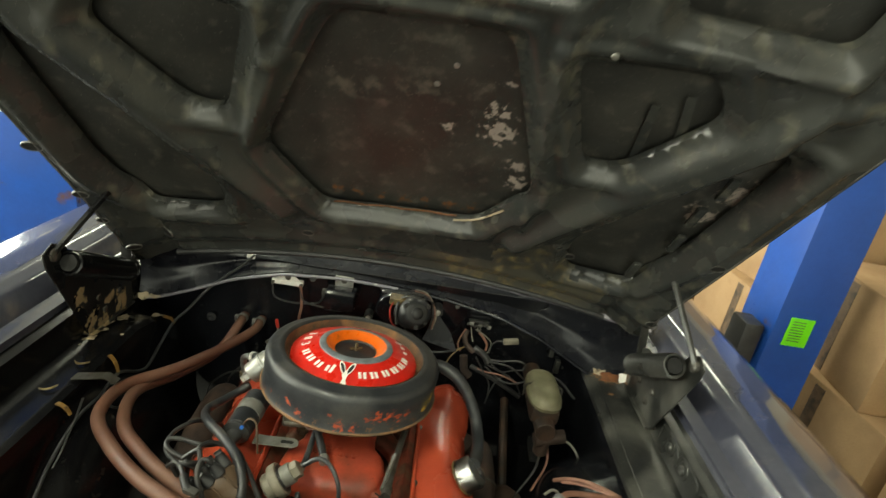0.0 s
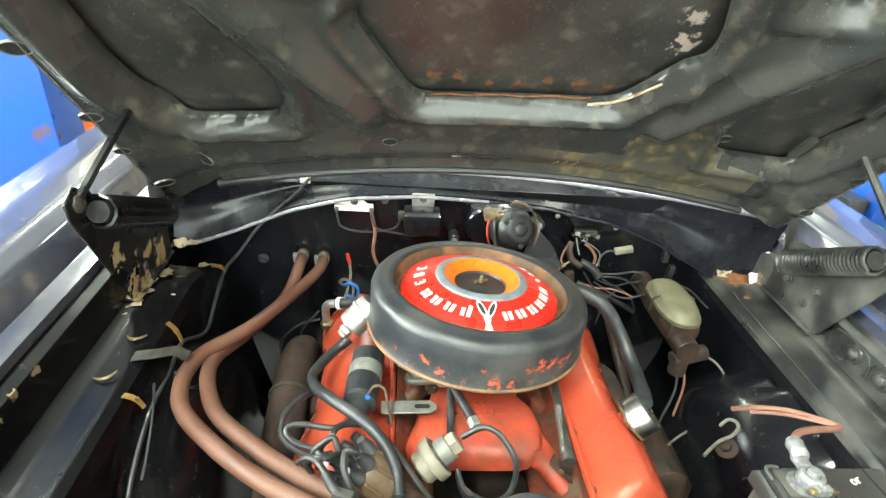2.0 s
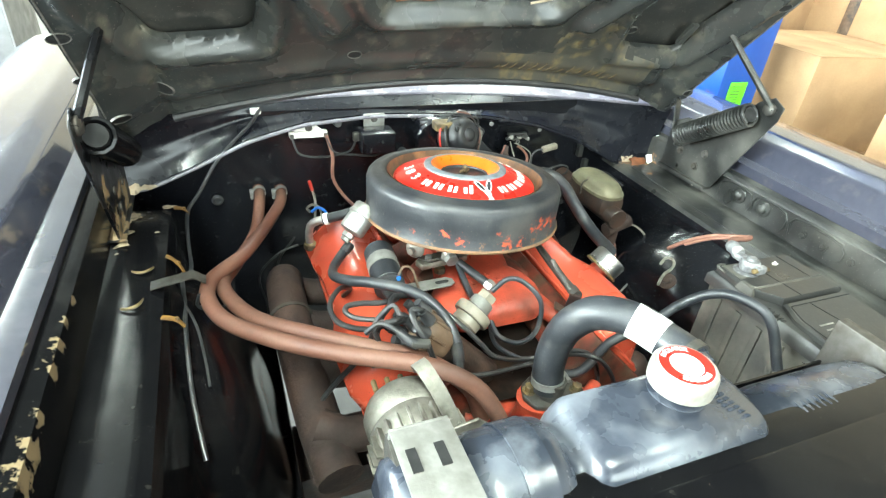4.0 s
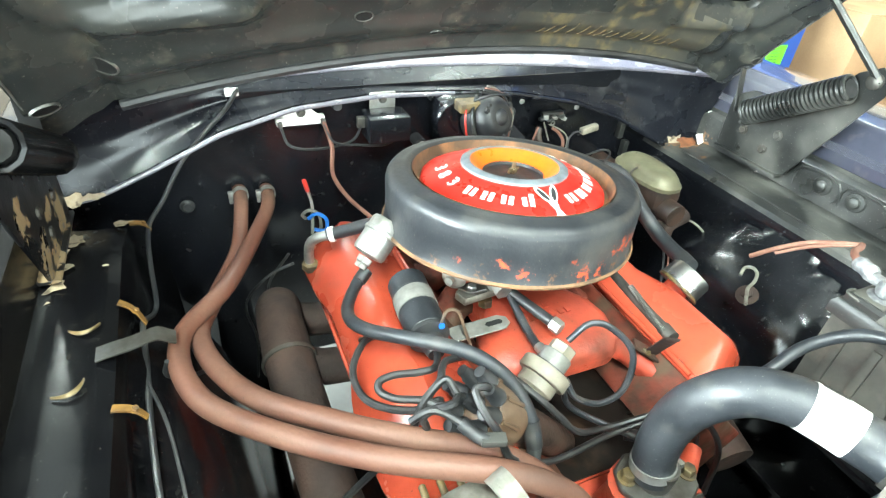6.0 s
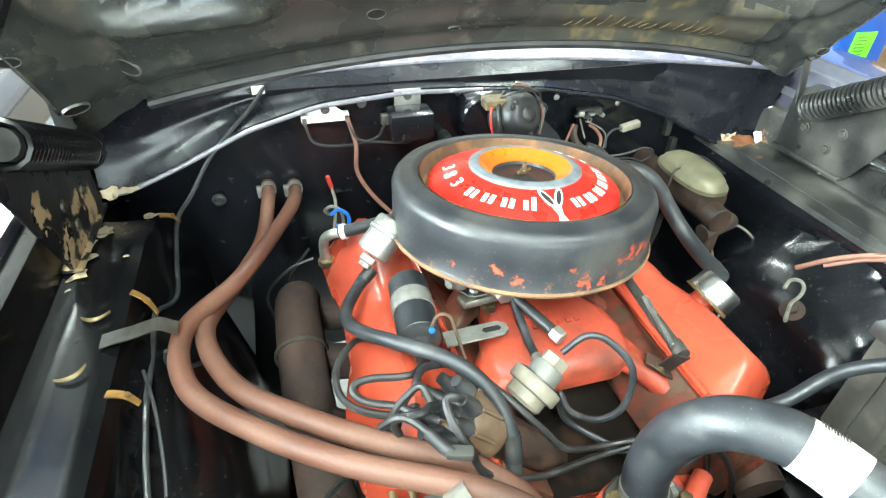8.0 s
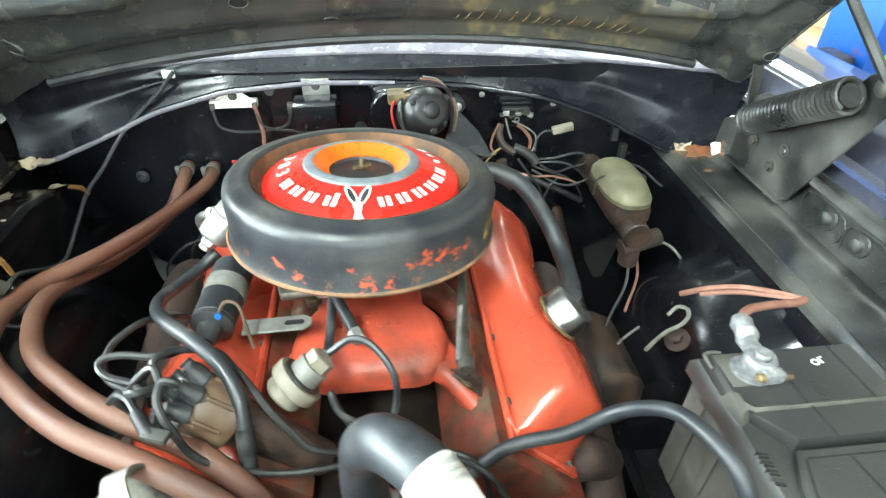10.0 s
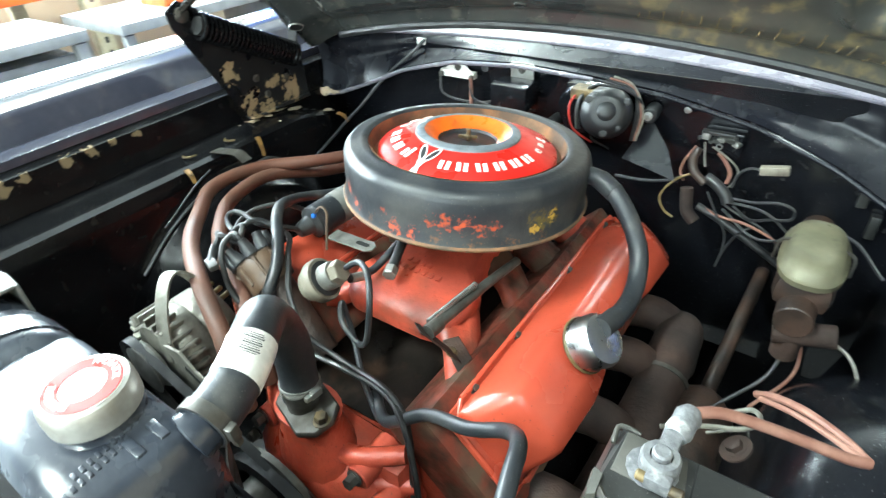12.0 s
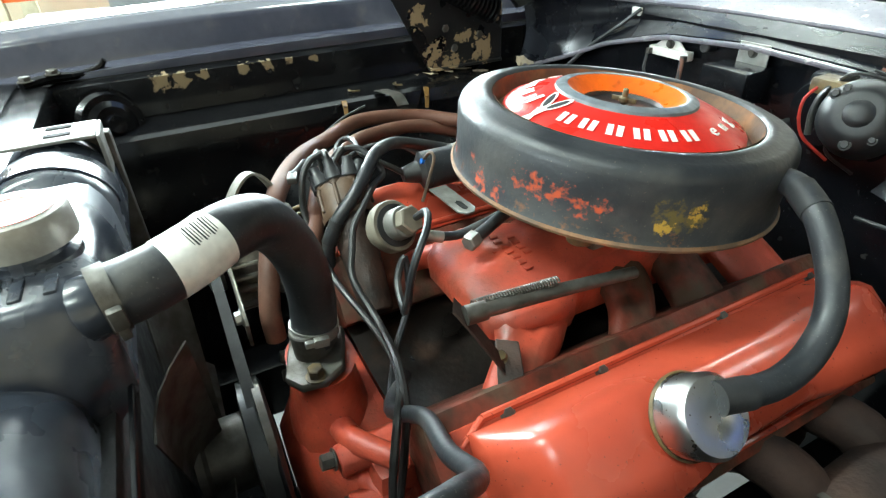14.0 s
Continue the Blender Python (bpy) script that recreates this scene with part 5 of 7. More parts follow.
# heater hoses along the passenger side
HH1 = [(-0.308, 0.345, 0.77), (-0.313, 0.297, 0.76), (-0.351, 0.196, 0.763), (-0.406, 0.054, 0.783), (-0.468, -0.056, 0.80), (-0.455, -0.167, 0.815), (-0.386, -0.246, 0.82), (-0.296, -0.319, 0.832), (-0.198, -0.37, 0.832), (-0.133, -0.398, 0.80), (-0.097, -0.418, 0.743), (-0.09, -0.42, 0.70)]
HH2 = [(-0.356, 0.345, 0.774), (-0.359, 0.299, 0.764), (-0.379, 0.214, 0.732), (-0.424, 0.084, 0.742), (-0.448, -0.049, 0.785), (-0.407, -0.168, 0.803), (-0.326, -0.249, 0.815), (-0.259, -0.295, 0.815), (-0.184, -0.328, 0.80), (-0.124, -0.36, 0.76), (-0.10, -0.375, 0.70)]
for line, lab in ((HH1, "long dusty brown heater hose looping forward"), (HH2, "shorter dusty brown heater hose")):
    h = thing("heater_hose", line[0], lab, "hose", "heater hoses")
    part("hose", tube(line, 0.0125, 16, 8), M_HHOSE, h)
    clamp("clamp", Vector(line[0]) + Vector((0, -0.02, 0)), (0, 1, 0), 0.0128, h)

# battery
bat = thing("battery", (0.441, -0.435, 0.66), "dusty grey car battery with stepped lid and corroded lead terminal", "battery")


def plate(poly, z0, z1, inset=0.004):
    """A plate with sloping sides over a plan outline."""
    c = sum((Vector((x, y)) for x, y in poly), Vector((0, 0))) / len(poly)
    small = []
    for x, y in poly:
        d = c - Vector((x, y))
        small.append((x + inset * (1 if d.x > 0 else -1), y + inset * (1 if d.y > 0 else -1)))
    return loft([[(x, y, z0) for x, y in poly], [(x, y, lerp(z0, z1, 0.7)) for x, y in poly], [(x, y, z1) for x, y in small]])


case = part("case", bx(0.441, -0.435, 0.750, 0.164, 0.241, 0.176, 0.006), M_BATT_SIDE, bat, "chalky scuffed case")
for k in range(5):
    part("case_rib", bx(0.3575, -0.345 - 0.043 * k, 0.745, 0.004, 0.012, 0.15, 0.0015), M_BATT_SIDE, case)
lid = part("lid", plate([(0.352, -0.560), (0.530, -0.560), (0.530, -0.308), (0.352, -0.308)], 0.832, 0.856, 0.005), M_BATT, bat)
part("rear_step", plate([(0.357, -0.390), (0.527, -0.390), (0.527, -0.316), (0.361, -0.316)], 0.854, 0.8685, 0.004), M_BATT, lid)
part("top_panel", plate([(0.391, -0.428), (0.527, -0.428), (0.527, -0.3905), (0.364, -0.3905)], 0.854, 0.8695, 0.003), M_BATT, lid)
part("front_panel", plate([(0.364, -0.555), (0.527, -0.555), (0.527, -0.4315), (0.389, -0.4315), (0.371, -0.468)], 0.854, 0.8655, 0.003), M_BATT, lid)
part("ridge", loft([[(0.360, -0.379, z + 0.004), (0.360, -0.386, z), (0.360, -0.372, z)] if k == 0 else [(x, -0.3895, z + 0.0035), (x, -0.3925, z), (x, -0.3855, z)] for k, x, z in ((0, 0.36, 0.868), (1, 0.372, 0.868), (1, 0.404, 0.868), (1, 0.405, 0.8665), (1, 0.526, 0.8665))]), M_BATT_SIDE, lid)
part("end_lug", loft([[(0.352, -0.366, 0.858), (0.364, -0.370, 0.858), (0.366, -0.396, 0.858), (0.356, -0.400, 0.858)], [(0.355, -0.370, 0.873), (0.363, -0.373, 0.874), (0.364, -0.391, 0.872), (0.358, -0.394, 0.870)]]), M_BATT_SIDE, lid)
for k in range(4):
    part("vent_slat", bx(0, 0, 0, 0.010, 0.0022, 0.010, 0.0006, pose(0.3595, -0.428 - 0.0085 * k, 0.855, 0, 0, -18)), M_BATT, lid)
    part("vent_slot", bx(0, 0, 0, 0.009, 0.003, 0.0012, 0.0, pose(0.3595, -0.4325 - 0.0085 * k, 0.8566, 0, 0, -18)), M_HOLE_SHADE, lid)
for x0, y0, x1, y1, z in ((0.424, -0.320, 0.4285, -0.388, 0.8688), (0.496, -0.320, 0.500, -0.388, 0.8688), (0.429, -0.392, 0.4315, -0.426, 0.8698), (0.392, -0.442, 0.526, -0.443, 0.8658), (0.390, -0.443, 0.378, -0.474, 0.8658), (0.378, -0.474, 0.374, -0.550, 0.8658), (0.433, -0.444, 0.441, -0.500, 0.8658)):
    d = Vector((x1 - x0, y1 - y0, 0))
    part("lid_groove", bx(0, 0, 0, d.length, 0.0014, 0.0008, 0.0, pose((x0 + x1) / 2, (y0 + y1) / 2, z, 0, 0, math.degrees(math.atan2(d.y, d.x)))), M_HOLE_SHADE, lid)
for k in range(4):
    part("printed_bar", bx(0.408, -0.492 - 0.011 * k, 0.8659, 0.030 - 0.004 * (k % 2), 0.003, 0.0006, 0.0), M_GREYBAND, lid)
part("lid_corner", tube([(0.3585, -0.336, 0.866), (0.357, -0.320, 0.869), (0.366, -0.3165, 0.869), (0.376, -0.3175, 0.868)], 0.0022, 8, 4), M_BATT_SIDE, lid)
part("terminal_plate", plate([(0.366, -0.3625), (0.424, -0.3625), (0.416, -0.3205), (0.366, -0.3205)], 0.8675, 0.8700, 0.001), M_BATT_SIDE, lid, "pale dusty plate under the terminal")
part("terminal", cyl((0.398, -0.345, 0.870), (0.398, -0.345, 0.897), 0.0085, 0.0075), M_LEAD, bat)
clampring = part("terminal_clamp", join(join(lathe([(0.0088, 0.873), (0.0145, 0.873), (0.016, 0.877), (0.016, 0.888), (0.014, 0.892), (0.0088, 0.892)], 20, pose(0.398, -0.345, 0), True), bx(0.400, -0.324, 0.884, 0.016, 0.03, 0.013, 0.004)), bx(0.402, -0.363, 0.882, 0.02, 0.012, 0.014, 0.003)), M_LEAD, bat, "corroded lead clamp")
part("clamp_bolt", cyl((0.385, -0.364, 0.882), (0.422, -0.364, 0.881), 0.0045, segs=12), M_BRASS, clampring)
part("clamp_lug", lathe([(0, -0.016), (0.009, -0.016), (0.0115, -0.010), (0.0105, 0.0), (0.0115, 0.008), (0.008, 0.015), (0, 0.016)], 16, frame_to((0.404, -0.303, 0.888), (0.15, 1, 0.1))), M_LEAD, clampring)
part("corrosion", lathe([(0, 0.0012), (0.017, 0.001), (0.021, 0.0), (0.0, -0.001)], 14, pose(0.394, -0.345, 0.8706)), M_LEAD, bat, "pale crust round the terminal")
letters("or", 0.018, pose(0.472, -0.338, 0.8690, 0, 0, 15), "printed_word", lid, None, 0.0002)
part("battery_tray", bx(0.441, -0.435, 0.654, 0.21, 0.28, 0.014, 0.004), M_APRON, bat)
cab = thing("battery_cable", (0.41, -0.28, 0.89), "faded red battery cable bundle", "cable")
part("cable", tube([(0.405, -0.292, 0.889), (0.43, -0.272, 0.884), (0.48, -0.25, 0.866), (0.525, -0.236, 0.852), (0.541, -0.229, 0.849)], 0.0052, 10, 6), M_WIRE_O, cab)
part("cable", tube([(0.541, -0.229, 0.849), (0.525, -0.205, 0.84), (0.494, -0.179, 0.83), (0.470, -0.15, 0.805), (0.455, -0.12, 0.77)], 0.0042, 8, 6), M_WIRE_O, cab)
part("cable", tube([(0.536, -0.230, 0.850), (0.512, -0.205, 0.838), (0.482, -0.183, 0.826), (0.458, -0.155, 0.80)], 0.0030, 8, 6), M_WIRE_O, cab)
blk = thing("ground_cable", (0.2, -0.36, 0.8), "thick black battery cable across the engine", "cable")
part("cable", tube([(0.04, -0.31, 0.70), (0.09, -0.345, 0.715), (0.15, -0.335, 0.758), (0.213, -0.344, 0.789), (0.262, -0.348, 0.825), (0.291, -0.38, 0.866), (0.306, -0.424, 0.882), (0.318, -0.465, 0.87), (0.33, -0.50, 0.80)], 0.008, 12, 8), M_HOSE, blk)

# alternator
alt = thing("alternator", (-0.237, -0.40, 0.68), "finned cast alternator on a bent bracket", "alternator")
AC = Vector((-0.222, 0, 0.745))
smooth_strap = smooth_path([(-0.178, -0.448, 0.765), (-0.186, -0.443, 0.80), (-0.200, -0.425, 0.835), (-0.212, -0.405, 0.856), (-0.216, -0.390, 0.858), (-0.213, -0.378, 0.846), (-0.206, -0.370, 0.828)], 4)
part("case", lathe([(0.0, 0), (0.03, 0), (0.055, 0.006), (0.062, 0.02), (0.062, 0.045), (0.058, 0.05), (0.062, 0.055), (0.062, 0.085), (0.05, 0.10), (0.02, 0.105), (0, 0.105)], 36, frame_to((AC.x, -0.345, AC.z), (0, -1, 0))), M_ALU, alt)
for k in range(26):
    a = 2 * math.pi * k / 26
    part("cooling_fin", bx(0, 0, 0, 0.004, 0.034, 0.012, 0.0012, Matrix.Translation((AC.x + 0.064 * math.sin(a), -0.43, AC.z + 0.064 * math.cos(a))) @ pose(0, 0, 0, 0, math.degrees(a), 0)), M_ALU, alt)
part("pulley", lathe([(0.0, 0), (0.035, 0), (0.038, 0.004), (0.03, 0.011), (0.038, 0.018), (0.02, 0.022), (0, 0.022)], 28, frame_to((AC.x, -0.455, AC.z), (0, -1, 0))), M_ZINC, alt)
part("bracket", prism([(-0.193, 0.790), (-0.150, 0.798), (-0.128, 0.774), (-0.082, 0.757), (-0.064, 0.750), (-0.085, 0.704), (-0.165, 0.705), (-0.176, 0.74)], 0.004, Matrix(((1, 0, 0, 0), (0, 0, -1, -0.446), (0, 1, 0, 0), (0, 0, 0, 1))), 0.001), M_ALU, alt, "pale stamped mounting plate")
part("slot", prism([(-0.150, 0.768), (-0.120, 0.752), (-0.118, 0.759), (-0.147, 0.775)], 0.0052, Matrix(((1, 0, 0, 0), (0, 0, -1, -0.4454), (0, 1, 0, 0), (0, 0, 0, 1))), 0.0), M_HOLE_SHADE, alt)
part("bracket_bolt", hexbolt((-0.10, -0.4502, 0.738), (0, -1, 0), 0.008, 0.008), M_ZINC, alt)
part("upper_bracket", sheet(lambda u, v: smooth_strap[min(len(smooth_strap) - 1, int(u * (len(smooth_strap) - 1)))] + Vector((0.010 * (2 * v - 1), 0.003 * (2 * v - 1), 0.002 * (2 * v - 1))), len(smooth_strap) - 1, 2, 0.003), M_ALU, alt, "bent pale steel strap")
for q in range(3):
    part("terminal_stud", cyl((-0.26 + 0.02 * q, -0.345, 0.775), (-0.26 + 0.02 * q, -0.325, 0.778), 0.004), M_BRASS, alt)

# distributor, coil and ignition leads
dist = thing("distributor", (-0.11, -0.27, 0.66), "brown distributor cap with black ignition leads", "distributor")
DA = Vector((-0.74, 0.06, 0.67)).normalized()
DP = Vector((-0.190, -0.290, 0.836))
part("body", cyl(DP - DA * 0.18, DP - DA * 0.054, 0.020, 0.027), M_GREASE, dist)
dcap = part("cap", lathe([(0.033, -0.056), (0.0345, -0.049), (0.033, -0.045), (0.0325, -0.028), (0.0325, -0.013), (0.029, -0.008), (0, -0.006)], 36, frame_to(DP, DA)), M_BROWN, dist, "tan-brown bakelite cap")
for k in range(8):
    q = frame_to(DP, DA) @ Vector((0.0335 * math.cos(0.39 + k * math.pi / 4), 0.0335 * math.sin(0.39 + k * math.pi / 4), 0))
    part("cap_rib", cyl(q - DA * 0.044, q - DA * 0.014, 0.0028, 0.0024, 8), M_BROWN, dcap)
part("cap_screw", hexbolt(DP + Vector((-0.006, -0.008, -0.036)), (-0.4, -0.5, 0.5), 0.004, 0.004), M_BRASS, dcap)
towers = []
for k in range(9):
    a = 2 * math.pi * (k + 0.5) / 8
    r = 0.0245 if k < 8 else 0.0
    m = frame_to(DP, DA)
    q = m @ Vector((r * math.cos(a), r * math.sin(a), -0.014))
    d = (DA + 0.25 * (q - DP).normalized() * (1 if r else 0)).normalized()
    part("tower", cyl(q, q + d * 0.010, 0.009, 0.008, 12), M_BROWN, dcap)
    part("boot", lathe([(0, 0.007), (0.0100, 0.007), (0.0104, 0.009), (0.0096, 0.010), (0.0090, 0.021), (0.0070, 0.024), (0.0066, 0.032), (0, 0.033)], 16, frame_to(q, d)), M_RUBBER, dcap)
    towers.append((q + d * 0.031, d))
coil = thing("ignition_coil", (-0.18, -0.13, 0.79), "cylindrical ignition coil with a black top", "ignition coil")
CA, CB = Vector((-0.182, -0.068, 0.826)), Vector((-0.190, -0.166, 0.822))
part("can", cyl(CA, CB, 0.0265), M_HOSE, coil)
part("strap", lathe([(0.0262, -0.013), (0.0275, -0.013), (0.0275, 0.013), (0.0262, 0.013)], 28, frame_to(CA.lerp(CB, 0.45), CB - CA), True), M_GREYBAND, coil)
cd = (CB - CA).normalized()
part("top", lathe([(0.0262, 0), (0.0262, 0.006), (0.016, 0.012), (0.012, 0.028), (0.010, 0.034), (0, 0.034)], 24, frame_to(CB, cd)), M_RUBBER, coil)
br2 = part("bracket", prism([(-0.046, -0.013), (0.030, -0.013), (0.040, -0.006), (0.040, 0.006), (0.030, 0.013), (-0.046, 0.013)], 0.003, pose(-0.112, -0.163, 0.806, 0, 0, 2), 0.0008), M_GREYBAND, coil, "slotted steel bracket")
part("slot", prism([(0.008, -0.004), (0.028, -0.004), (0.031, 0.0), (0.028, 0.004), (0.008, 0.004), (0.005, 0.0)], 0.0014, pose(-0.112, -0.163, 0.8082, 0, 0, 2)), M_HOLE_SHADE, br2)
part("wire", tube([CB + Vector((0.012, -0.008, 0.022)), CB + Vector((0.022, -0.002, 0.034)), CB + Vector((0.036, -0.004, 0.030)), CB + Vector((0.042, -0.014, 0.01)), CB + Vector((0.05, -0.03, -0.02))], 0.0022, 6, 6), M_BROWN, coil)
part("terminal", tube([CB + Vector((0.012, 0, 0.016)), CB + Vector((0.012, -0.012, 0.02))], 0.004, 8, 2), M_WIRE_B, coil)


def lead(pts, r=0.0042, tip=None):
    """An ignition lead, from the boot nearest to its first point where it has one."""
    near = [Vector(p) for p in pts]
    if tip is not None:
        q, dd = towers[tip]
        near = [q - dd * 0.004, q + dd * 0.008] + near
    part("lead", tube(near, r, 8, 8), M_WIRE, dist)


def nearest(p):
    return min(range(9), key=lambda k: (towers[k][0] - Vector(p)).length)


LEADS = [
    [(-0.222, -0.274, 0.836), (-0.245, -0.271, 0.826), (-0.272, -0.258, 0.824), (-0.291, -0.239, 0.824), (-0.297, -0.214, 0.828), (-0.29, -0.188, 0.83), (-0.269, -0.157, 0.825), (-0.245, -0.117, 0.79), (-0.25, -0.08, 0.75)],
    [(-0.217, -0.274, 0.866), (-0.233, -0.275, 0.856), (-0.246, -0.279, 0.84), (-0.256, -0.281, 0.80), (-0.278, -0.279, 0.77), (-0.301, -0.275, 0.74), (-0.324, -0.267, 0.70)],
    [(-0.199, -0.303, 0.874), (-0.199, -0.322, 0.866), (-0.187, -0.338, 0.845), (-0.166, -0.345, 0.80), (-0.10, -0.338, 0.755), (0.0, -0.322, 0.736), (0.080, -0.330, 0.745), (0.125, -0.352, 0.738), (0.152, -0.372, 0.69), (0.160, -0.38, 0.60)],
    [(-0.224, -0.304, 0.864), (-0.242, -0.298, 0.856), (-0.251, -0.297, 0.846), (-0.244, -0.294, 0.82), (-0.246, -0.286, 0.77), (-0.27, -0.28, 0.70)],
]
for pts in LEADS:
    lead(pts, tip=nearest(pts[0]))
# the coil's own lead, curling over the rocker cover, and the lead that runs across to the other bank
lead([CB + cd * 0.030, CB + cd * 0.045 + Vector((-0.004, 0, 0.012)), (-0.215, -0.242, 0.850), (-0.236, -0.245, 0.853), (-0.261, -0.242, 0.855), (-0.279, -0.245, 0.855), (-0.282, -0.255, 0.852), (-0.269, -0.266, 0.848), (-0.242, -0.276, 0.846), (-0.226, -0.290, 0.846), towers[8][0]])
lead([(-0.241, -0.268, 0.80), (-0.234, -0.272, 0.845), (-0.222, -0.27, 0.862), (-0.215, -0.258, 0.866), (-0.202, -0.247, 0.862), (-0.167, -0.238, 0.845), (-0.143, -0.261, 0.84), (-0.126, -0.278, 0.83), (-0.105, -0.302, 0.815), (-0.086, -0.314, 0.795), (-0.061, -0.324, 0.77), (0.0, -0.318, 0.745), (0.085, -0.330, 0.752), (0.125, -0.345, 0.72), (0.140, -0.37, 0.60)])
lead([(-0.262, -0.292, 0.84), (-0.246, -0.299, 0.858), (-0.234, -0.306, 0.858), (-0.222, -0.321, 0.856), (-0.212, -0.334, 0.850)])
part("loose_boot", tube([(-0.222, -0.321, 0.856), (-0.211, -0.336, 0.850), (-0.203, -0.345, 0.849)], 0.0068, 10, 4), M_RUBBER, dist)
part("boot_end", bx(0, 0, 0, 0.026, 0.013, 0.009, 0.003, pose(-0.198, -0.346, 0.8505, 0, 0, -18)), M_DUSTY, dist, "dusty spade end of a lead")

# oil pressure sender with its looping wire
snd = thing("pressure_sender", (-0.09, -0.267, 0.77), "cream canister sender with a brass hex fitting", "sender")
SA, SB = Vector((-0.10, -0.272, 0.80)), Vector((-0.04, -0.247, 0.842))
sd = (SB - SA).normalized()
can = part("canister", lathe([(0, 0), (0.020, 0), (0.0235, 0.004), (0.0235, 0.016), (0.0300, 0.017), (0.0312, 0.019), (0.0312, 0.031), (0.0300, 0.033), (0.0255, 0.033), (0, 0.033)], 36, frame_to(SA, sd)), M_CREAM, snd)
part("seal", lathe([(0.0258, 0.0325), (0.0258, 0.0350), (0.019, 0.0352)], 32, frame_to(SA, sd)), M_RUBBER, can, "black seal ring")
part("collar", lathe([(0.0192, 0.034), (0.0192, 0.052), (0.0180, 0.0535), (0, 0.0535)], 28, frame_to(SA, sd)), M_GREYBAND, snd, "dull grey metal collar")
part("hex", lathe([(0.0, 0.053), (0.0165, 0.053), (0.0165, 0.066), (0.0145, 0.0675), (0, 0.0675)], 6, frame_to(SA, sd)), M_CREAM, snd)
part("wire", tube([SA + sd * 0.074, (-0.015, -0.248, 0.86), (0.01, -0.26, 0.855), (0.03, -0.285, 0.83), (0.025, -0.295, 0.78), (0.0, -0.289, 0.755), (-0.035, -0.28, 0.77), (-0.045, -0.265, 0.79), (-0.03, -0.27, 0.74), (0.02, -0.31, 0.72), (0.07, -0.34, 0.70)], 0.0042, 8, 8), M_HOSE, snd)

# hoses of the crankcase breather
pcv = thing("vacuum_hose", (-0.23, -0.1, 0.85), "grey-black vacuum hose curving over the distributor", "hose")
VH = [(-0.220, -0.008, 0.812), (-0.240, -0.022, 0.800), (-0.262, -0.060, 0.800), (-0.270, -0.105, 0.815), (-0.258, -0.150, 0.834), (-0.228, -0.196, 0.855), (-0.188, -0.236, 0.864), (-0.158, -0.262, 0.855), (-0.138, -0.288, 0.836), (-0.130, -0.315, 0.812), (-0.129, -0.330, 0.785), (-0.13, -0.335, 0.75)]
part("hose", tube(VH, 0.0085, 16, 8), M_HOSE, pcv)
part("cuff", tube([Vector(VH[0]), Vector(VH[0]).lerp(Vector(VH[1]), 0.7)], 0.0098, 16, 2), M_RUBBER, pcv)
part("cuff", tube([Vector(VH[-3]), Vector(VH[-2])], 0.0098, 16, 2), M_RUBBER, pcv)
pcv2 = thing("vent_hose", (-0.27, 0.1, 0.76), "short black vent hose with a plated elbow", "hose")
part("elbow", tube([(-0.275, 0.122, 0.733), (-0.277, 0.119, 0.765), (-0.275, 0.107, 0.795), (-0.264, 0.095, 0.811), (-0.250, 0.088, 0.817)], 0.008, 14, 6), M_ZINC, pcv2)
part("elbow_nut", lathe([(0.0, -0.004), (0.014, -0.004), (0.014, 0.008), (0.010, 0.011), (0.0, 0.011)], 6, frame_to((-0.275, 0.122, 0.738), (0, -0.1, 1))), M_BRASS, pcv2, "brass hex at the valve cover")
part("clip", lathe([(0.0102, -0.004), (0.0122, -0.004), (0.0122, 0.004), (0.0102, 0.004)], 20, frame_to((-0.246, 0.087, 0.8185), (0.9, -0.3, 0.25)), True), M_WHITE, pcv2, "white hose clip")
part("hose", tube([(-0.252, 0.089, 0.8165), (-0.21, 0.074, 0.832), (-0.165, 0.06, 0.848), (-0.12, 0.05, 0.856)], 0.0100, 14, 6), M_HOSE, pcv2)
n = Vector((S2, 0, S2))
BP = Vector((0.252, -0.145, 0.757))
br = part("breather", lathe([(0.0, 0.012), (0.026, 0.012), (0.034, 0.012), (0.036, 0.015), (0.035, 0.018), (0.0345, 0.042), (0.031, 0.047), (0.012, 0.0485), (0.008, 0.047), (0, 0.047)], 40, frame_to(BP, n)), M_CHROME, engine, "dented chrome oil breather cap")
part("cap_rim", lathe([(0.0335, 0.0115), (0.0368, 0.0115), (0.0375, 0.0140), (0.0360, 0.0165)], 40, frame_to(BP, n)), M_BRASS, br, "tarnished rim of the cap")
part("grommet", cyl(BP - n * 0.005, BP + n * 0.014, 0.02), M_ORANGE, br)
bh = thing("breather_hose", (0.27, -0.05, 0.85), "black hose from breather to air cleaner", "hose")
BH = [(0.278, -0.140, 0.800), (0.285, -0.112, 0.799), (0.289, -0.080, 0.799), (0.287, -0.047, 0.808), (0.279, -0.019, 0.826), (0.265, -0.002, 0.850), (0.247, 0.006, 0.876), (0.224, 0.016, 0.897), (0.196, 0.030, 0.905), (0.165, 0.040, 0.902)]
part("hose", tube(BH, 0.0125, 18, 8), M_HOSE, bh)
part("cuff", tube([Vector(BH[0]), Vector(BH[1])], 0.0138, 18, 3), M_RUBBER, bh)
part("cuff", tube([Vector(BH[-3]), Vector(BH[-2])], 0.0136, 18, 3), M_RUBBER, bh)

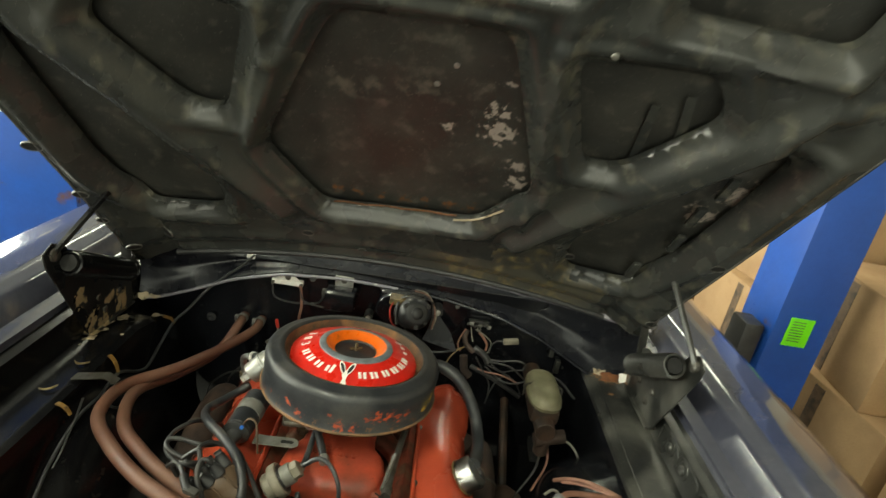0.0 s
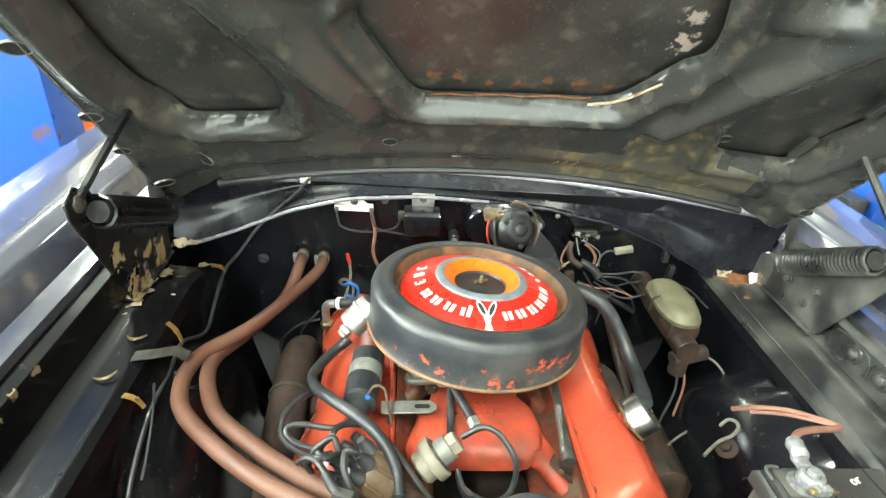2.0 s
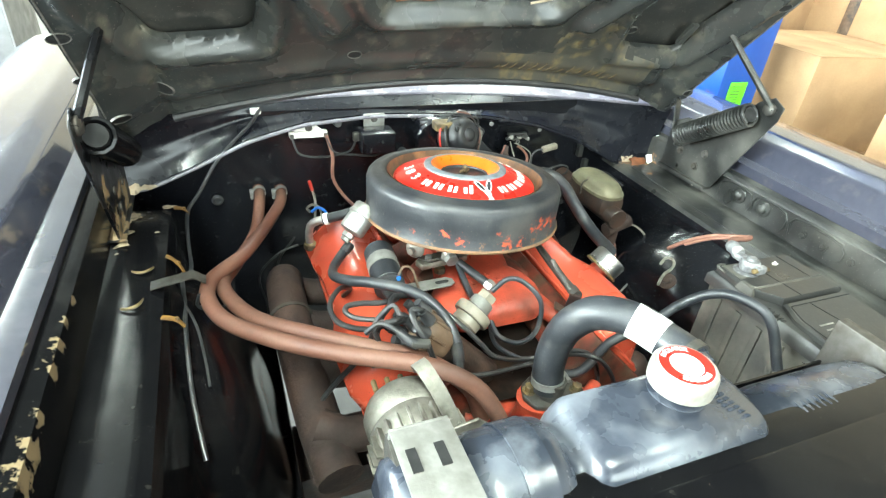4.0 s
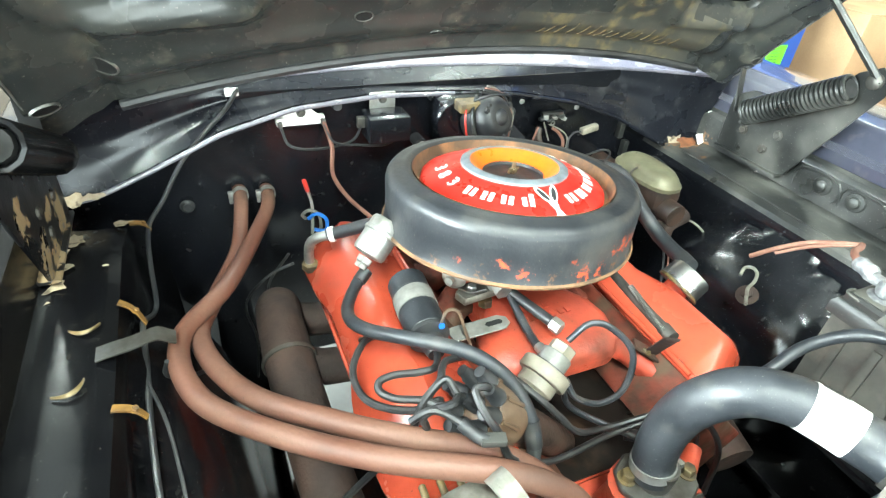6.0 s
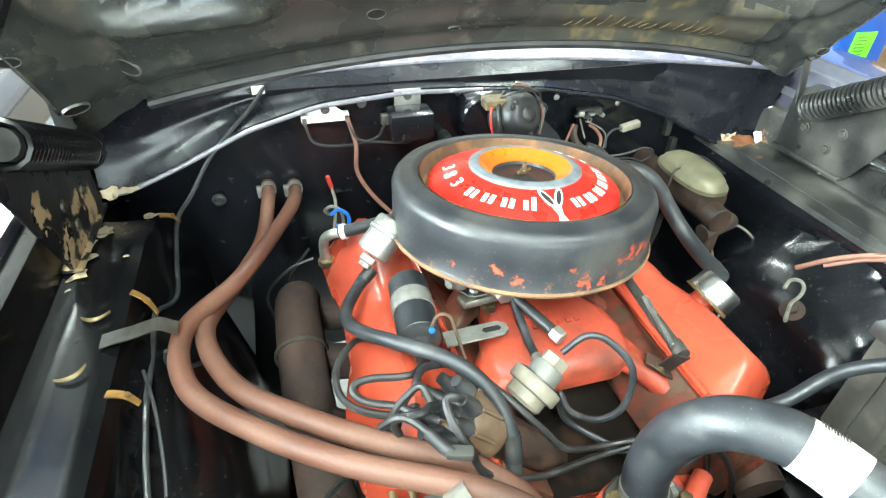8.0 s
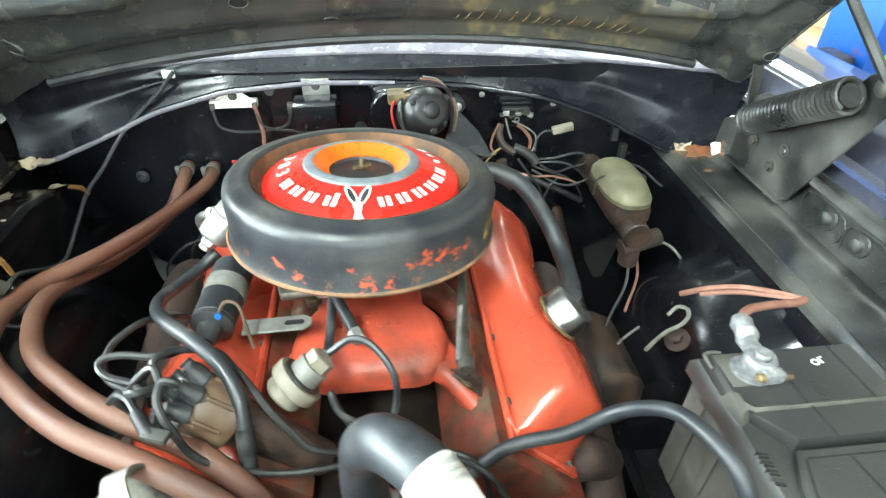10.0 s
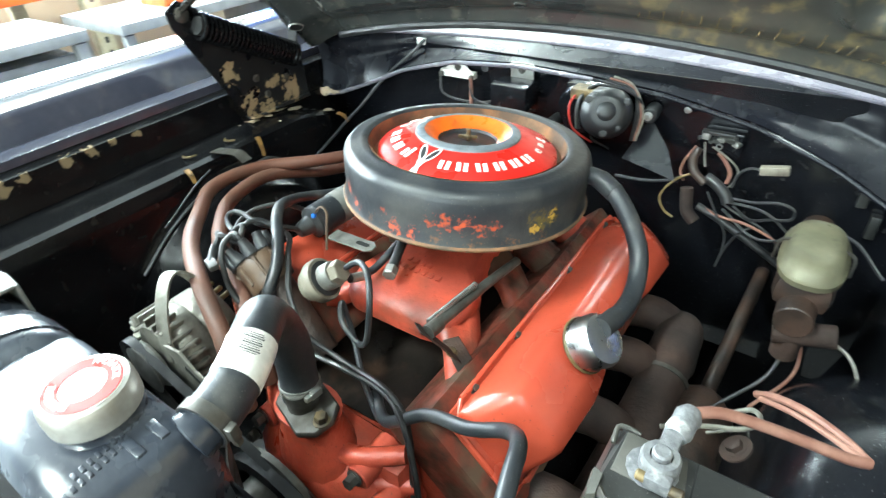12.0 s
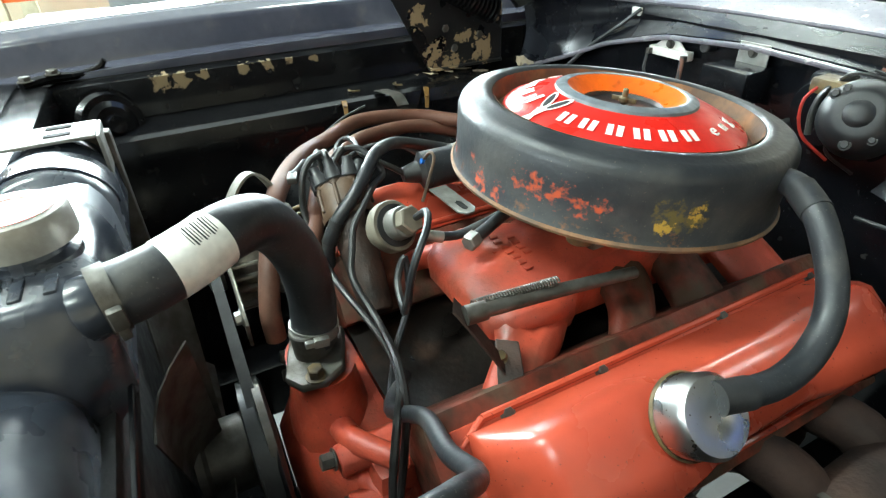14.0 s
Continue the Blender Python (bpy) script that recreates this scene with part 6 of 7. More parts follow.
# throttle linkage beside the carburettor
lk = thing("throttle_linkage", (0.1, -0.25, 0.80), "greasy throttle rod with return spring", "linkage")
part("rod", tube([(0.111, -0.268, 0.818), (0.117, -0.205, 0.817), (0.124, -0.145, 0.816), (0.132, -0.088, 0.815)], (0.0078, 0.0062), 12, 4), M_STEEL, lk)
part("rod_end", lathe([(0, -0.010), (0.0095, -0.010), (0.0095, 0.010), (0, 0.010)], 18, frame_to((0.112, -0.262, 0.818), (0.1, 1, 0))), M_STEEL, lk)
a, b2 = Vector((0.104, -0.262, 0.822)), Vector((0.118, -0.175, 0.827))
o = (b2 - a).orthogonal().normalized()
o2 = (b2 - a).normalized().cross(o)
part("return_spring", tube([a.lerp(b2, i / 224) + 0.0042 * (math.cos(i * 0.9) * o + math.sin(i * 0.9) * o2) for i in range(225)], 0.0010, 5, 1, straight=True), M_STEEL, lk, "fine coil return spring")
part("lever", loft([[(x + dx, y - dx * 0.6, z + dz) for dx, dz in ((-0.0085, -0.002), (0.0085, -0.002), (0.0085, 0.002), (-0.0085, 0.002))] for x, y, z in ((0.101, -0.279, 0.826), (0.104, -0.275, 0.820), (0.116, -0.256, 0.786), (0.128, -0.238, 0.752))]), M_EXH, lk, "rusty flat lever")
part("lever_bracket", prism([(-0.030, -0.012), (0.024, -0.014), (0.030, 0.0), (0.022, 0.013), (-0.026, 0.011)], 0.004, pose(0.128, -0.232, 0.748, 0, 30, -25), 0.001), M_GREASE, lk)
part("bracket_bolt", hexbolt((0.118, -0.238, 0.757), (0.4, 0, 0.9), 0.006, 0.006), M_BRASS, lk)
fl = thing("fuel_hose", (-0.05, -0.15, 0.80), "thin black fuel hose below the air cleaner", "hose")
part("hose", tube([(-0.046, -0.085, 0.828), (-0.047, -0.115, 0.815), (-0.049, -0.155, 0.803), (-0.051, -0.195, 0.796), (-0.056, -0.235, 0.806)], 0.0058, 12, 6), M_HOSE, fl)
part("cuff", tube([(-0.052, -0.212, 0.798), (-0.056, -0.232, 0.805)], 0.0072, 12, 2), M_ZINC, fl)
rod2 = thing("fuel_pipe", (-0.014, -0.196, 0.80), "stub pipe with a plated hex end", "pipe")
part("pipe", cyl((-0.045, -0.12, 0.815), (-0.018, -0.185, 0.808), 0.0075), M_RUBBER, rod2)
part("hex_end", cyl((-0.018, -0.185, 0.808), (-0.012, -0.20, 0.806), 0.0105, segs=6), M_ZINC, rod2)

# ---------------------------------------------------------------- on the firewall
TABS = [(0.516, 0.832, 0.793), (0.542, 0.783, 0.742)]
SIDE_WIRES = [[(-0.296, 0.16, 0.722), (-0.34, 0.16, 0.704), (-0.382, 0.16, 0.652), (-0.372, 0.16, 0.567), (-0.381, 0.16, 0.47)], [(-0.3, 0.18, 0.729), (-0.339, 0.18, 0.67), (-0.341, 0.18, 0.591)]]
wm = thing("wiper_motor", (0.1, 0.3, 0.85), "black wiper motor on the firewall", "wiper motor")
wax = Vector((0.28, -0.85, 0.42)).normalized()
M_MOTOR = mat("satin_black_motor", (0.010, 0.0105, 0.012), 0.42, col2=(0.018, 0.018, 0.02), scale=20, bump=0.15, bscale=60, dirt=(0.05, 0.045, 0.04), dscale=50, dlo=0.6, dhi=0.85, rvar=0.08)
WH = Vector((0.123, 0.235, 0.918))
part("motor_can", lathe([(0.0, 0.0), (0.008, 0.0), (0.014, -0.003), (0.016, -0.006), (0.024, -0.006), (0.030, -0.008), (0.040, -0.018), (0.045, -0.03), (0.045, -0.075), (0, -0.075)], 36, frame_to(WH, wax)), M_MOTOR, wm)
wu = wax.cross(Vector((0, 0, 1))).normalized()
wv = wu.cross(wax)
for a in (0.9, 4.0):
    part("screw", hexbolt(WH + (wu * math.cos(a) + wv * math.sin(a)) * 0.034 - wax * 0.014, wax, 0.004), M_MOTOR, wm)
for k in range(4):
    part("wire", tube([WH + wv * (0.052 + 0.003 * k) - wax * 0.035 + wu * (0.012 - 0.006 * k), WH + wv * (0.036 + 0.004 * k) - wu * 0.04 - wax * (0.03 + 0.004 * k), WH - wu * (0.050 + 0.004 * k) - wax * 0.035, WH - wu * (0.046 + 0.003 * k) - wv * 0.045 - wax * 0.05], 0.0018, 6, 6), (M_WIRE, M_WIRE, M_WIRE_O, M_WIRE_W)[k], wm)
part("bracket", tube([WH + wu * 0.02 + wv * 0.048 - wax * 0.04, WH + wu * 0.044 + wv * 0.026 - wax * 0.034, WH + wu * 0.050 - wax * 0.034, WH + wu * 0.046 - wv * 0.03 - wax * 0.04], 0.004, 8, 6), M_DUSTY, wm)
part("gearbox", bx(0.07, 0.325, 0.885, 0.11, 0.05, 0.10, 0.016), M_BODY, wm)
part("gear_cover", lathe([(0, 0), (0.042, 0), (0.046, 0.006), (0.046, 0.03), (0, 0.03)], 28, frame_to((0.055, 0.29, 0.888), (0, 1, 0))), M_BODY, wm)
part("brush_cover", bx(0.072, 0.278, 0.928, 0.055, 0.035, 0.02, 0.005, None), M_BRASS, wm)
part("mount_bushing", cyl((0.024, 0.372, 0.932), (0.024, 0.335, 0.93), 0.014), M_RUBBER, wm)
part("mount_bushing", cyl((0.175, 0.34, 0.895), (0.178, 0.30, 0.895), 0.013), M_RUBBER, wm)
part("mount_bushing", cyl((-0.01, 0.345, 0.842), (-0.01, 0.31, 0.842), 0.012), M_RUBBER, wm)
part("shield", prism([(0, 0), (0.10, -0.02), (0.075, 0.03), (0.03, 0.08)], 0.002, Matrix(((1, 0, 0, 0.145), (0, 0.5, 0.87, 0.285), (0, 0.87, -0.5, 0.815), (0, 0, 0, 1))), 0.0), M_COWL, wm)
for q, w in (((0.176, 0.300, 0.895), (0, -1, 0.1)), ((0.024, 0.334, 0.93), (0, -1, 0)), ((-0.01, 0.309, 0.842), (0, -1, 0))):
    part("mount_bolt", hexbolt(q, w, 0.006), M_ZINC, wm)
reg = thing("voltage_regulator", (-0.086, 0.33, 0.89), "black box voltage regulator with plated tabs", "regulator")
part("box", bx(-0.088, 0.300, 0.894, 0.078, 0.056, 0.048, 0.004), M_BODY, reg)
part("upper_tab", bx(-0.086, 0.328, 0.930, 0.05, 0.003, 0.034, 0.002), M_ZINC, reg)
part("lower_tab", bx(-0.086, 0.328, 0.864, 0.045, 0.003, 0.02, 0.002), M_ZINC, reg)
part("connector", bx(-0.133, 0.31, 0.90, 0.014, 0.012, 0.02, 0.002), M_STEEL, reg)
part("bolt", hexbolt((-0.086, 0.327, 0.934), (0, -1, 0), 0.006), M_STEEL, reg)
for k in range(3):
    a = 2 * math.pi * k / 3 + 0.5
    f = frame_to(WH, wax)
    part("through_bolt", hexbolt(f @ Vector((0.036 * math.cos(a), 0.036 * math.sin(a), -0.012)), wax, 0.005, 0.005), M_MOTOR, wm)
for k, pts in enumerate(([(0.075, 0.27, 0.94), (0.10, 0.25, 0.955), (0.14, 0.26, 0.95), (0.165, 0.29, 0.92), (0.16, 0.31, 0.87)], [(0.06, 0.27, 0.935), (0.05, 0.25, 0.91), (0.06, 0.25, 0.87), (0.09, 0.27, 0.84)], [(0.08, 0.265, 0.93), (0.10, 0.25, 0.90), (0.095, 0.25, 0.86), (0.12, 0.28, 0.83)])):
    part("motor_wire", tube(pts, 0.0022, 6, 6), (M_WIRE, M_WIRE_R, M_WIRE)[k], wm)
for x, z0, z1 in TABS:
    part("firewall_tab", bx(x, 0.338, (z0 + z1) / 2, 0.014, 0.016, abs(z0 - z1), 0.002), M_DUSTY, car)
for pts in SIDE_WIRES:
    lo = thing("loose_wire", pts[0], "thin grey wire hanging behind the exhaust manifold", "wire", "loose wires")
    part("wire", tube(pts, 0.0024, 6, 6), M_WIRE, lo)
bal = thing("ballast_resistor", (-0.237, 0.33, 0.91), "cream ceramic ballast resistor", "resistor")
part("ceramic", bx(-0.238, 0.328, 0.906, 0.085, 0.016, 0.015, 0.003), M_WHITE, bal)
part("mount", prism([(-0.035, 0), (0.035, 0), (0.014, 0.018), (-0.014, 0.018)], 0.003, Matrix(((1, 0, 0, -0.238), (0, 0, 1, 0.325), (0, 1, 0, 0.912), (0, 0, 0, 1))), 0.0008), M_WHITE, bal)
part("bolt", hexbolt((-0.237, 0.324, 0.921), (0, -1, 0), 0.006), M_STEEL, bal)
for x in (-0.275, -0.20):
    part("terminal", bx(x, 0.318, 0.904, 0.008, 0.012, 0.01, 0.002), M_STEEL, bal)
knob = thing("grounding_bolt", (-0.171, 0.34, 0.92), "black capped bolt in the firewall", "bolt")
part("cap", cyl((-0.171, 0.347, 0.925), (-0.171, 0.325, 0.927), 0.009), M_RUBBER, knob)
fb = thing("bulkhead_connector", (0.297, 0.33, 0.85), "crusty grey multi-pin bulkhead connector on the firewall", "connector")
part("block", bx(0.300, 0.332, 0.862, 0.062, 0.028, 0.042, 0.004), M_BODY, fb)
part("clip", bx(0.292, 0.316, 0.880, 0.052, 0.012, 0.007, 0.002), M_DUSTY, fb)
cr = random.Random(4)
for i in range(8):
    part("terminal", bx(0, 0, 0, cr.uniform(0.007, 0.013), 0.014, cr.uniform(0.006, 0.012), 0.002, pose(0.266 + 0.0082 * i, 0.315, 0.871 + cr.uniform(-0.006, 0.004), cr.uniform(-20, 20), cr.uniform(-25, 25), cr.uniform(-20, 20))), (M_DUSTY, M_GREYBAND)[i % 3 == 1], fb)
part("socket", lathe([(0.0035, 0), (0.0055, 0), (0.0055, 0.004), (0.0035, 0.004)], 12, frame_to((0.297, 0.316, 0.858), (0, -1, 0))), M_GREYBAND, fb)
for c, r, pts in ((M_WIRE_W, 0.0016, [(0.287, 0.314, 0.856), (0.312, 0.308, 0.846), (0.335, 0.305, 0.828), (0.334, 0.298, 0.808), (0.327, 0.292, 0.796)]),
                  (M_WIRE_O, 0.0036, [(0.299, 0.316, 0.846), (0.312, 0.308, 0.838), (0.325, 0.303, 0.820), (0.324, 0.298, 0.802)]),
                  (M_WIRE_W, 0.0018, [(0.274, 0.314, 0.862), (0.279, 0.306, 0.842), (0.285, 0.300, 0.824)]),
                  (M_WIRE_O, 0.0026, [(0.262, 0.314, 0.852), (0.250, 0.308, 0.828), (0.246, 0.304, 0.806), (0.256, 0.296, 0.792)])):
    part("wire", tube(pts, r, 6, 6), c, fb)
yc = thing("wire_connector", (0.40, 0.30, 0.84), "yellowed plastic wire connector", "connector")
part("shell", bx(0, 0, 0, 0.042, 0.014, 0.014, 0.002, pose(0.388, 0.30, 0.842, 0, -12, 0)), M_CREAM, yc)
part("wire", tube([(0.369, 0.30, 0.838), (0.352, 0.302, 0.836), (0.338, 0.300, 0.822), (0.334, 0.292, 0.800)], 0.0022, 8, 5), M_WIRE, yc)
har = thing("wiring_harness", (0.42, 0.25, 0.80), "loose tangle of taped wires beside the master cylinder", "wiring")
for name, c, r, pts in (("taped_cable", M_GREASE, 0.0075, [(0.266, 0.318, 0.848), (0.262, 0.308, 0.830), (0.270, 0.298, 0.812), (0.292, 0.290, 0.798)]),
                        ("taped_cable", M_WIRE, 0.0095, [(0.292, 0.298, 0.806), (0.312, 0.290, 0.800), (0.328, 0.285, 0.788), (0.336, 0.280, 0.776)]),
                        ("taped_cable", M_EXH, 0.0110, [(0.266, 0.288, 0.784), (0.270, 0.284, 0.764), (0.276, 0.280, 0.742), (0.292, 0.276, 0.728)]),
                        ("taped_cable", M_WIRE, 0.0065, [(0.290, 0.284, 0.756), (0.330, 0.276, 0.744), (0.380, 0.270, 0.722), (0.44, 0.268, 0.690)])):
    part(name, tube(pts, r, 10, 6), c, har)
for r, c, pts in ((0.0022, M_WIRE_Y, [(0.278, 0.300, 0.812), (0.252, 0.292, 0.800), (0.232, 0.286, 0.778), (0.224, 0.284, 0.754), (0.236, 0.282, 0.732), (0.254, 0.279, 0.724)]),
                  (0.0024, M_WIRE, [(0.331, 0.285, 0.784), (0.371, 0.276, 0.790), (0.410, 0.268, 0.803), (0.432, 0.265, 0.798), (0.431, 0.266, 0.780), (0.404, 0.270, 0.770), (0.376, 0.272, 0.760), (0.345, 0.279, 0.774)]),
                  (0.0024, M_WIRE, [(0.335, 0.285, 0.776), (0.372, 0.276, 0.781), (0.402, 0.272, 0.776), (0.430, 0.270, 0.756), (0.462, 0.272, 0.728)]),
                  (0.0022, M_WIRE, [(0.330, 0.284, 0.770), (0.362, 0.276, 0.760), (0.398, 0.272, 0.748), (0.424, 0.268, 0.728), (0.440, 0.270, 0.700)]),
                  (0.0024, M_WIRE_O, [(0.303, 0.280, 0.756), (0.335, 0.272, 0.752), (0.368, 0.266, 0.754), (0.400, 0.264, 0.746), (0.428, 0.263, 0.734)]),
                  (0.0030, M_WIRE, [(0.256, 0.296, 0.800), (0.225, 0.300, 0.782), (0.185, 0.305, 0.770), (0.130, 0.310, 0.764)]),
                  (0.0022, M_WIRE, [(0.300, 0.286, 0.786), (0.322, 0.272, 0.758), (0.346, 0.262, 0.726), (0.350, 0.258, 0.690)]),
                  (0.0022, M_WIRE, [(0.385, 0.268, 0.752), (0.366, 0.262, 0.734), (0.352, 0.255, 0.700), (0.346, 0.25, 0.665)]),
                  (0.0026, M_WIRE_W, [(0.50, 0.10, 0.71), (0.55, 0.08, 0.70), (0.565, 0.04, 0.67), (0.52, 0.0, 0.62), (0.44, -0.04, 0.60), (0.40, -0.06, 0.58)]),
                  (0.0026, M_WIRE_O, [(0.49, 0.12, 0.70), (0.50, 0.08, 0.64), (0.46, 0.02, 0.60)]),
                  (0.0026, M_WIRE, [(0.48, 0.11, 0.70), (0.47, 0.06, 0.64), (0.42, 0.0, 0.60), (0.39, -0.05, 0.58)]),
                  (0.0026, M_WIRE, [(0.33, 0.285, 0.760), (0.40, 0.25, 0.74), (0.50, 0.22, 0.80), (0.56, 0.18, 0.77)])):
    part("wire", tube(pts, r, 6, 8), c, har)
mc = thing("master_cylinder", (0.475, 0.2, 0.70), "dirty brake master cylinder with a yellow-plated lid", "master cylinder")
part("reservoir", bx(0.474, 0.18, 0.755, 0.075, 0.155, 0.05, 0.018), M_GREASE, mc)
part("lid", loft([[(0.474 + kx * 0.044 * math.copysign(abs(math.cos(a)) ** 0.75, math.cos(a)), 0.18 + kx * 0.086 * math.copysign(abs(math.sin(a)) ** 0.75, math.sin(a)), z) for a in [2 * math.pi * q / 28 for q in range(28)]] for z, kx in ((0.776, 1.0), (0.784, 1.0), (0.787, 0.93), (0.795, 0.88), (0.803, 0.76), (0.807, 0.55), (0.808, 0.2))]), M_OLIVE, mc, "olive-yellow plated domed lid")
part("bail", tube([(0.425, 0.18, 0.76), (0.43, 0.18, 0.795), (0.474, 0.175, 0.803), (0.518, 0.18, 0.795), (0.523, 0.18, 0.76)], 0.0025, 6, 6), M_STEEL, mc)
part("bore", cyl((0.474, 0.345, 0.735), (0.474, 0.07, 0.735), 0.025), M_GREASE, mc)
dv = thing("brake_valve", (0.478, 0.096, 0.70), "rusty brass brake distribution valve", "valve")
part("body", join(cyl((0.455, 0.085, 0.70), (0.53, 0.095, 0.715), 0.017), cyl((0.478, 0.09, 0.66), (0.478, 0.09, 0.71), 0.018)), M_EXH, dv)
cb = thing("hood_cable", (-0.34, 0.34, 0.9), "thin black cable from the cowl edge along the inner fender", "cable")
part("cable", tube([(-0.335, 0.345, 0.962), (-0.36, 0.325, 0.935), (-0.405, 0.307, 0.898), (-0.442, 0.292, 0.862), (-0.478, 0.262, 0.815), (-0.505, 0.238, 0.784), (-0.508, 0.17, 0.755), (-0.505, 0.108, 0.737), (-0.507, 0.068, 0.746), (-0.513, 0.02, 0.776), (-0.512, -0.012, 0.788), (-0.508, -0.08, 0.784), (-0.505, -0.16, 0.786), (-0.502, -0.25, 0.75), (-0.492, -0.33, 0.70)], 0.0036, 8, 6), M_RUBBER, cb)
part("tab", bx(-0.345, 0.345, 0.957, 0.022, 0.006, 0.014, 0.002), M_WHITE, cb)
rw = thing("terminal_wires", (-0.25, 0.27, 0.78), "blue and white wires with a red capped terminal", "wiring")
part("red_cap", cyl((-0.243, 0.275, 0.79), (-0.249, 0.277, 0.815), 0.0042), M_WIRE_R, rw)
part("wire", tube([(-0.243, 0.275, 0.79), (-0.24, 0.26, 0.77), (-0.245, 0.24, 0.745), (-0.25, 0.22, 0.735)], 0.003, 6, 6), M_WIRE_W, rw)
part("wire", tube([(-0.255, 0.25, 0.75), (-0.262, 0.24, 0.765), (-0.25, 0.235, 0.775), (-0.235, 0.235, 0.765), (-0.232, 0.23, 0.74), (-0.245, 0.22, 0.73)], 0.003, 6, 6), M_WIRE_W, rw)
part("wire", tube([(-0.252, 0.24, 0.755), (-0.238, 0.232, 0.768), (-0.222, 0.23, 0.755), (-0.225, 0.225, 0.735), (-0.245, 0.225, 0.74)], 0.0035, 6, 6), M_WIRE_B, rw)
part("wire", tube([(-0.20, 0.315, 0.905), (-0.19, 0.30, 0.86), (-0.192, 0.29, 0.81), (-0.17, 0.27, 0.77), (-0.14, 0.22, 0.75)], 0.004, 6, 8), M_WIRE_O, rw)
part("wire", tube([(-0.275, 0.312, 0.90), (-0.262, 0.30, 0.87), (-0.21, 0.30, 0.86), (-0.15, 0.31, 0.865), (-0.133, 0.305, 0.895)], 0.0025, 6, 8), M_WIRE, rw)
part("wire", tube([(-0.20, 0.312, 0.90), (-0.185, 0.30, 0.87), (-0.14, 0.30, 0.86), (-0.09, 0.30, 0.855), (-0.05, 0.32, 0.86)], 0.0025, 6, 8), M_WIRE, rw)

# ---------------------------------------------------------------- on the aprons
hornt = thing("horn", (-0.56, -0.56, 0.85), "round black horn behind the radiator support", "horn")
part("disc", lathe([(0, 0), (0.05, 0), (0.056, 0.006), (0.05, 0.016), (0.04, 0.014), (0.03, 0.02), (0.018, 0.018), (0.014, 0.028), (0, 0.03)], 36, frame_to((-0.583, -0.554, 0.84), (0.75, 0.45, 0.25))), M_APRON, hornt)
for p, q in (((-0.531, -0.001, 0.829), (-0.507, -0.012, 0.797)), ((-0.531, -0.170, 0.829), (-0.503, -0.176, 0.812)), ((-0.529, 0.232, 0.799), (-0.503, 0.238, 0.780))):
    cl = thing("wire_clip", p, "bent amber plastic wire clip", "clip", "clips on the inner fender")
    p, q = Vector(p), Vector(q)
    w = (q - p).cross(Vector((1, 0, 1))).normalized() * 0.0052
    part("strap", sheet(lambda u, v: p.lerp(q, u) + w * (2 * v - 1) * (1 - 0.35 * u) + Vector((0.5, 0, 0.8)) * 0.006 * math.sin(math.pi * u), 8, 2, 0.0022), M_AMBER, cl)
    part("pin", hexbolt(p.lerp(q, 0.6) + Vector((0.002, 0, 0.006)), (0.5, 0, 0.8), 0.0035, 0.005), M_AMBER, cl)
strap = thing("hose_strap", (-0.51, -0.09, 0.82), "bent steel strap holding the heater hoses", "strap")
part("band", sheet(lambda u, v: Vector((-0.548 + 0.078 * u, -0.092 + 0.011 * (2 * v - 1) + 0.016 * sstep(0.35, 1.0, u), 0.8355 + 0.006 * math.sin(math.pi * u) - 0.012 * sstep(0.75, 1.0, u))), 14, 3, 0.002), M_STEEL, strap, "dusty steel band")
part("loop", tube([(-0.482, -0.105, 0.815), (-0.487, -0.10, 0.79), (-0.468, -0.10, 0.778), (-0.445, -0.10, 0.782)], 0.003, 6, 5), M_RUBBER, strap)
lw = thing("loose_wire", (-0.49, -0.25, 0.80), "thin black wire with a ring end", "wire")
part("wire", tube([(-0.50, -0.14, 0.825), (-0.485, -0.19, 0.815), (-0.478, -0.24, 0.79), (-0.476, -0.27, 0.775)], 0.002, 6, 6), M_WIRE, lw)
cw = thing("curled_wire", (0.447, -0.143, 0.75), "short pale wire bent into a hook", "wire")
part("wire", tube([(0.376, -0.195, 0.740), (0.398, -0.178, 0.738), (0.424, -0.160, 0.735), (0.448, -0.152, 0.738), (0.464, -0.141, 0.743), (0.466, -0.129, 0.747), (0.456, -0.121, 0.744), (0.440, -0.128, 0.736)], 0.0030, 8, 8), M_WIRE_W, cw)
ab = thing("anchor_bolt", (0.456, -0.147, 0.70), "rusty bolt head on the inner fender", "bolt")
part("washer", lathe([(0, 0), (0.019, 0), (0.019, 0.003), (0.013, 0.004)], 24, frame_to((0.456, -0.147, 0.700), (-0.6, -0.1, 0.8))), M_EXH, ab)
part("head", hexbolt((0.4545, -0.1472, 0.7025), (-0.6, -0.1, 0.8), 0.010, 0.010), M_EXH, ab)
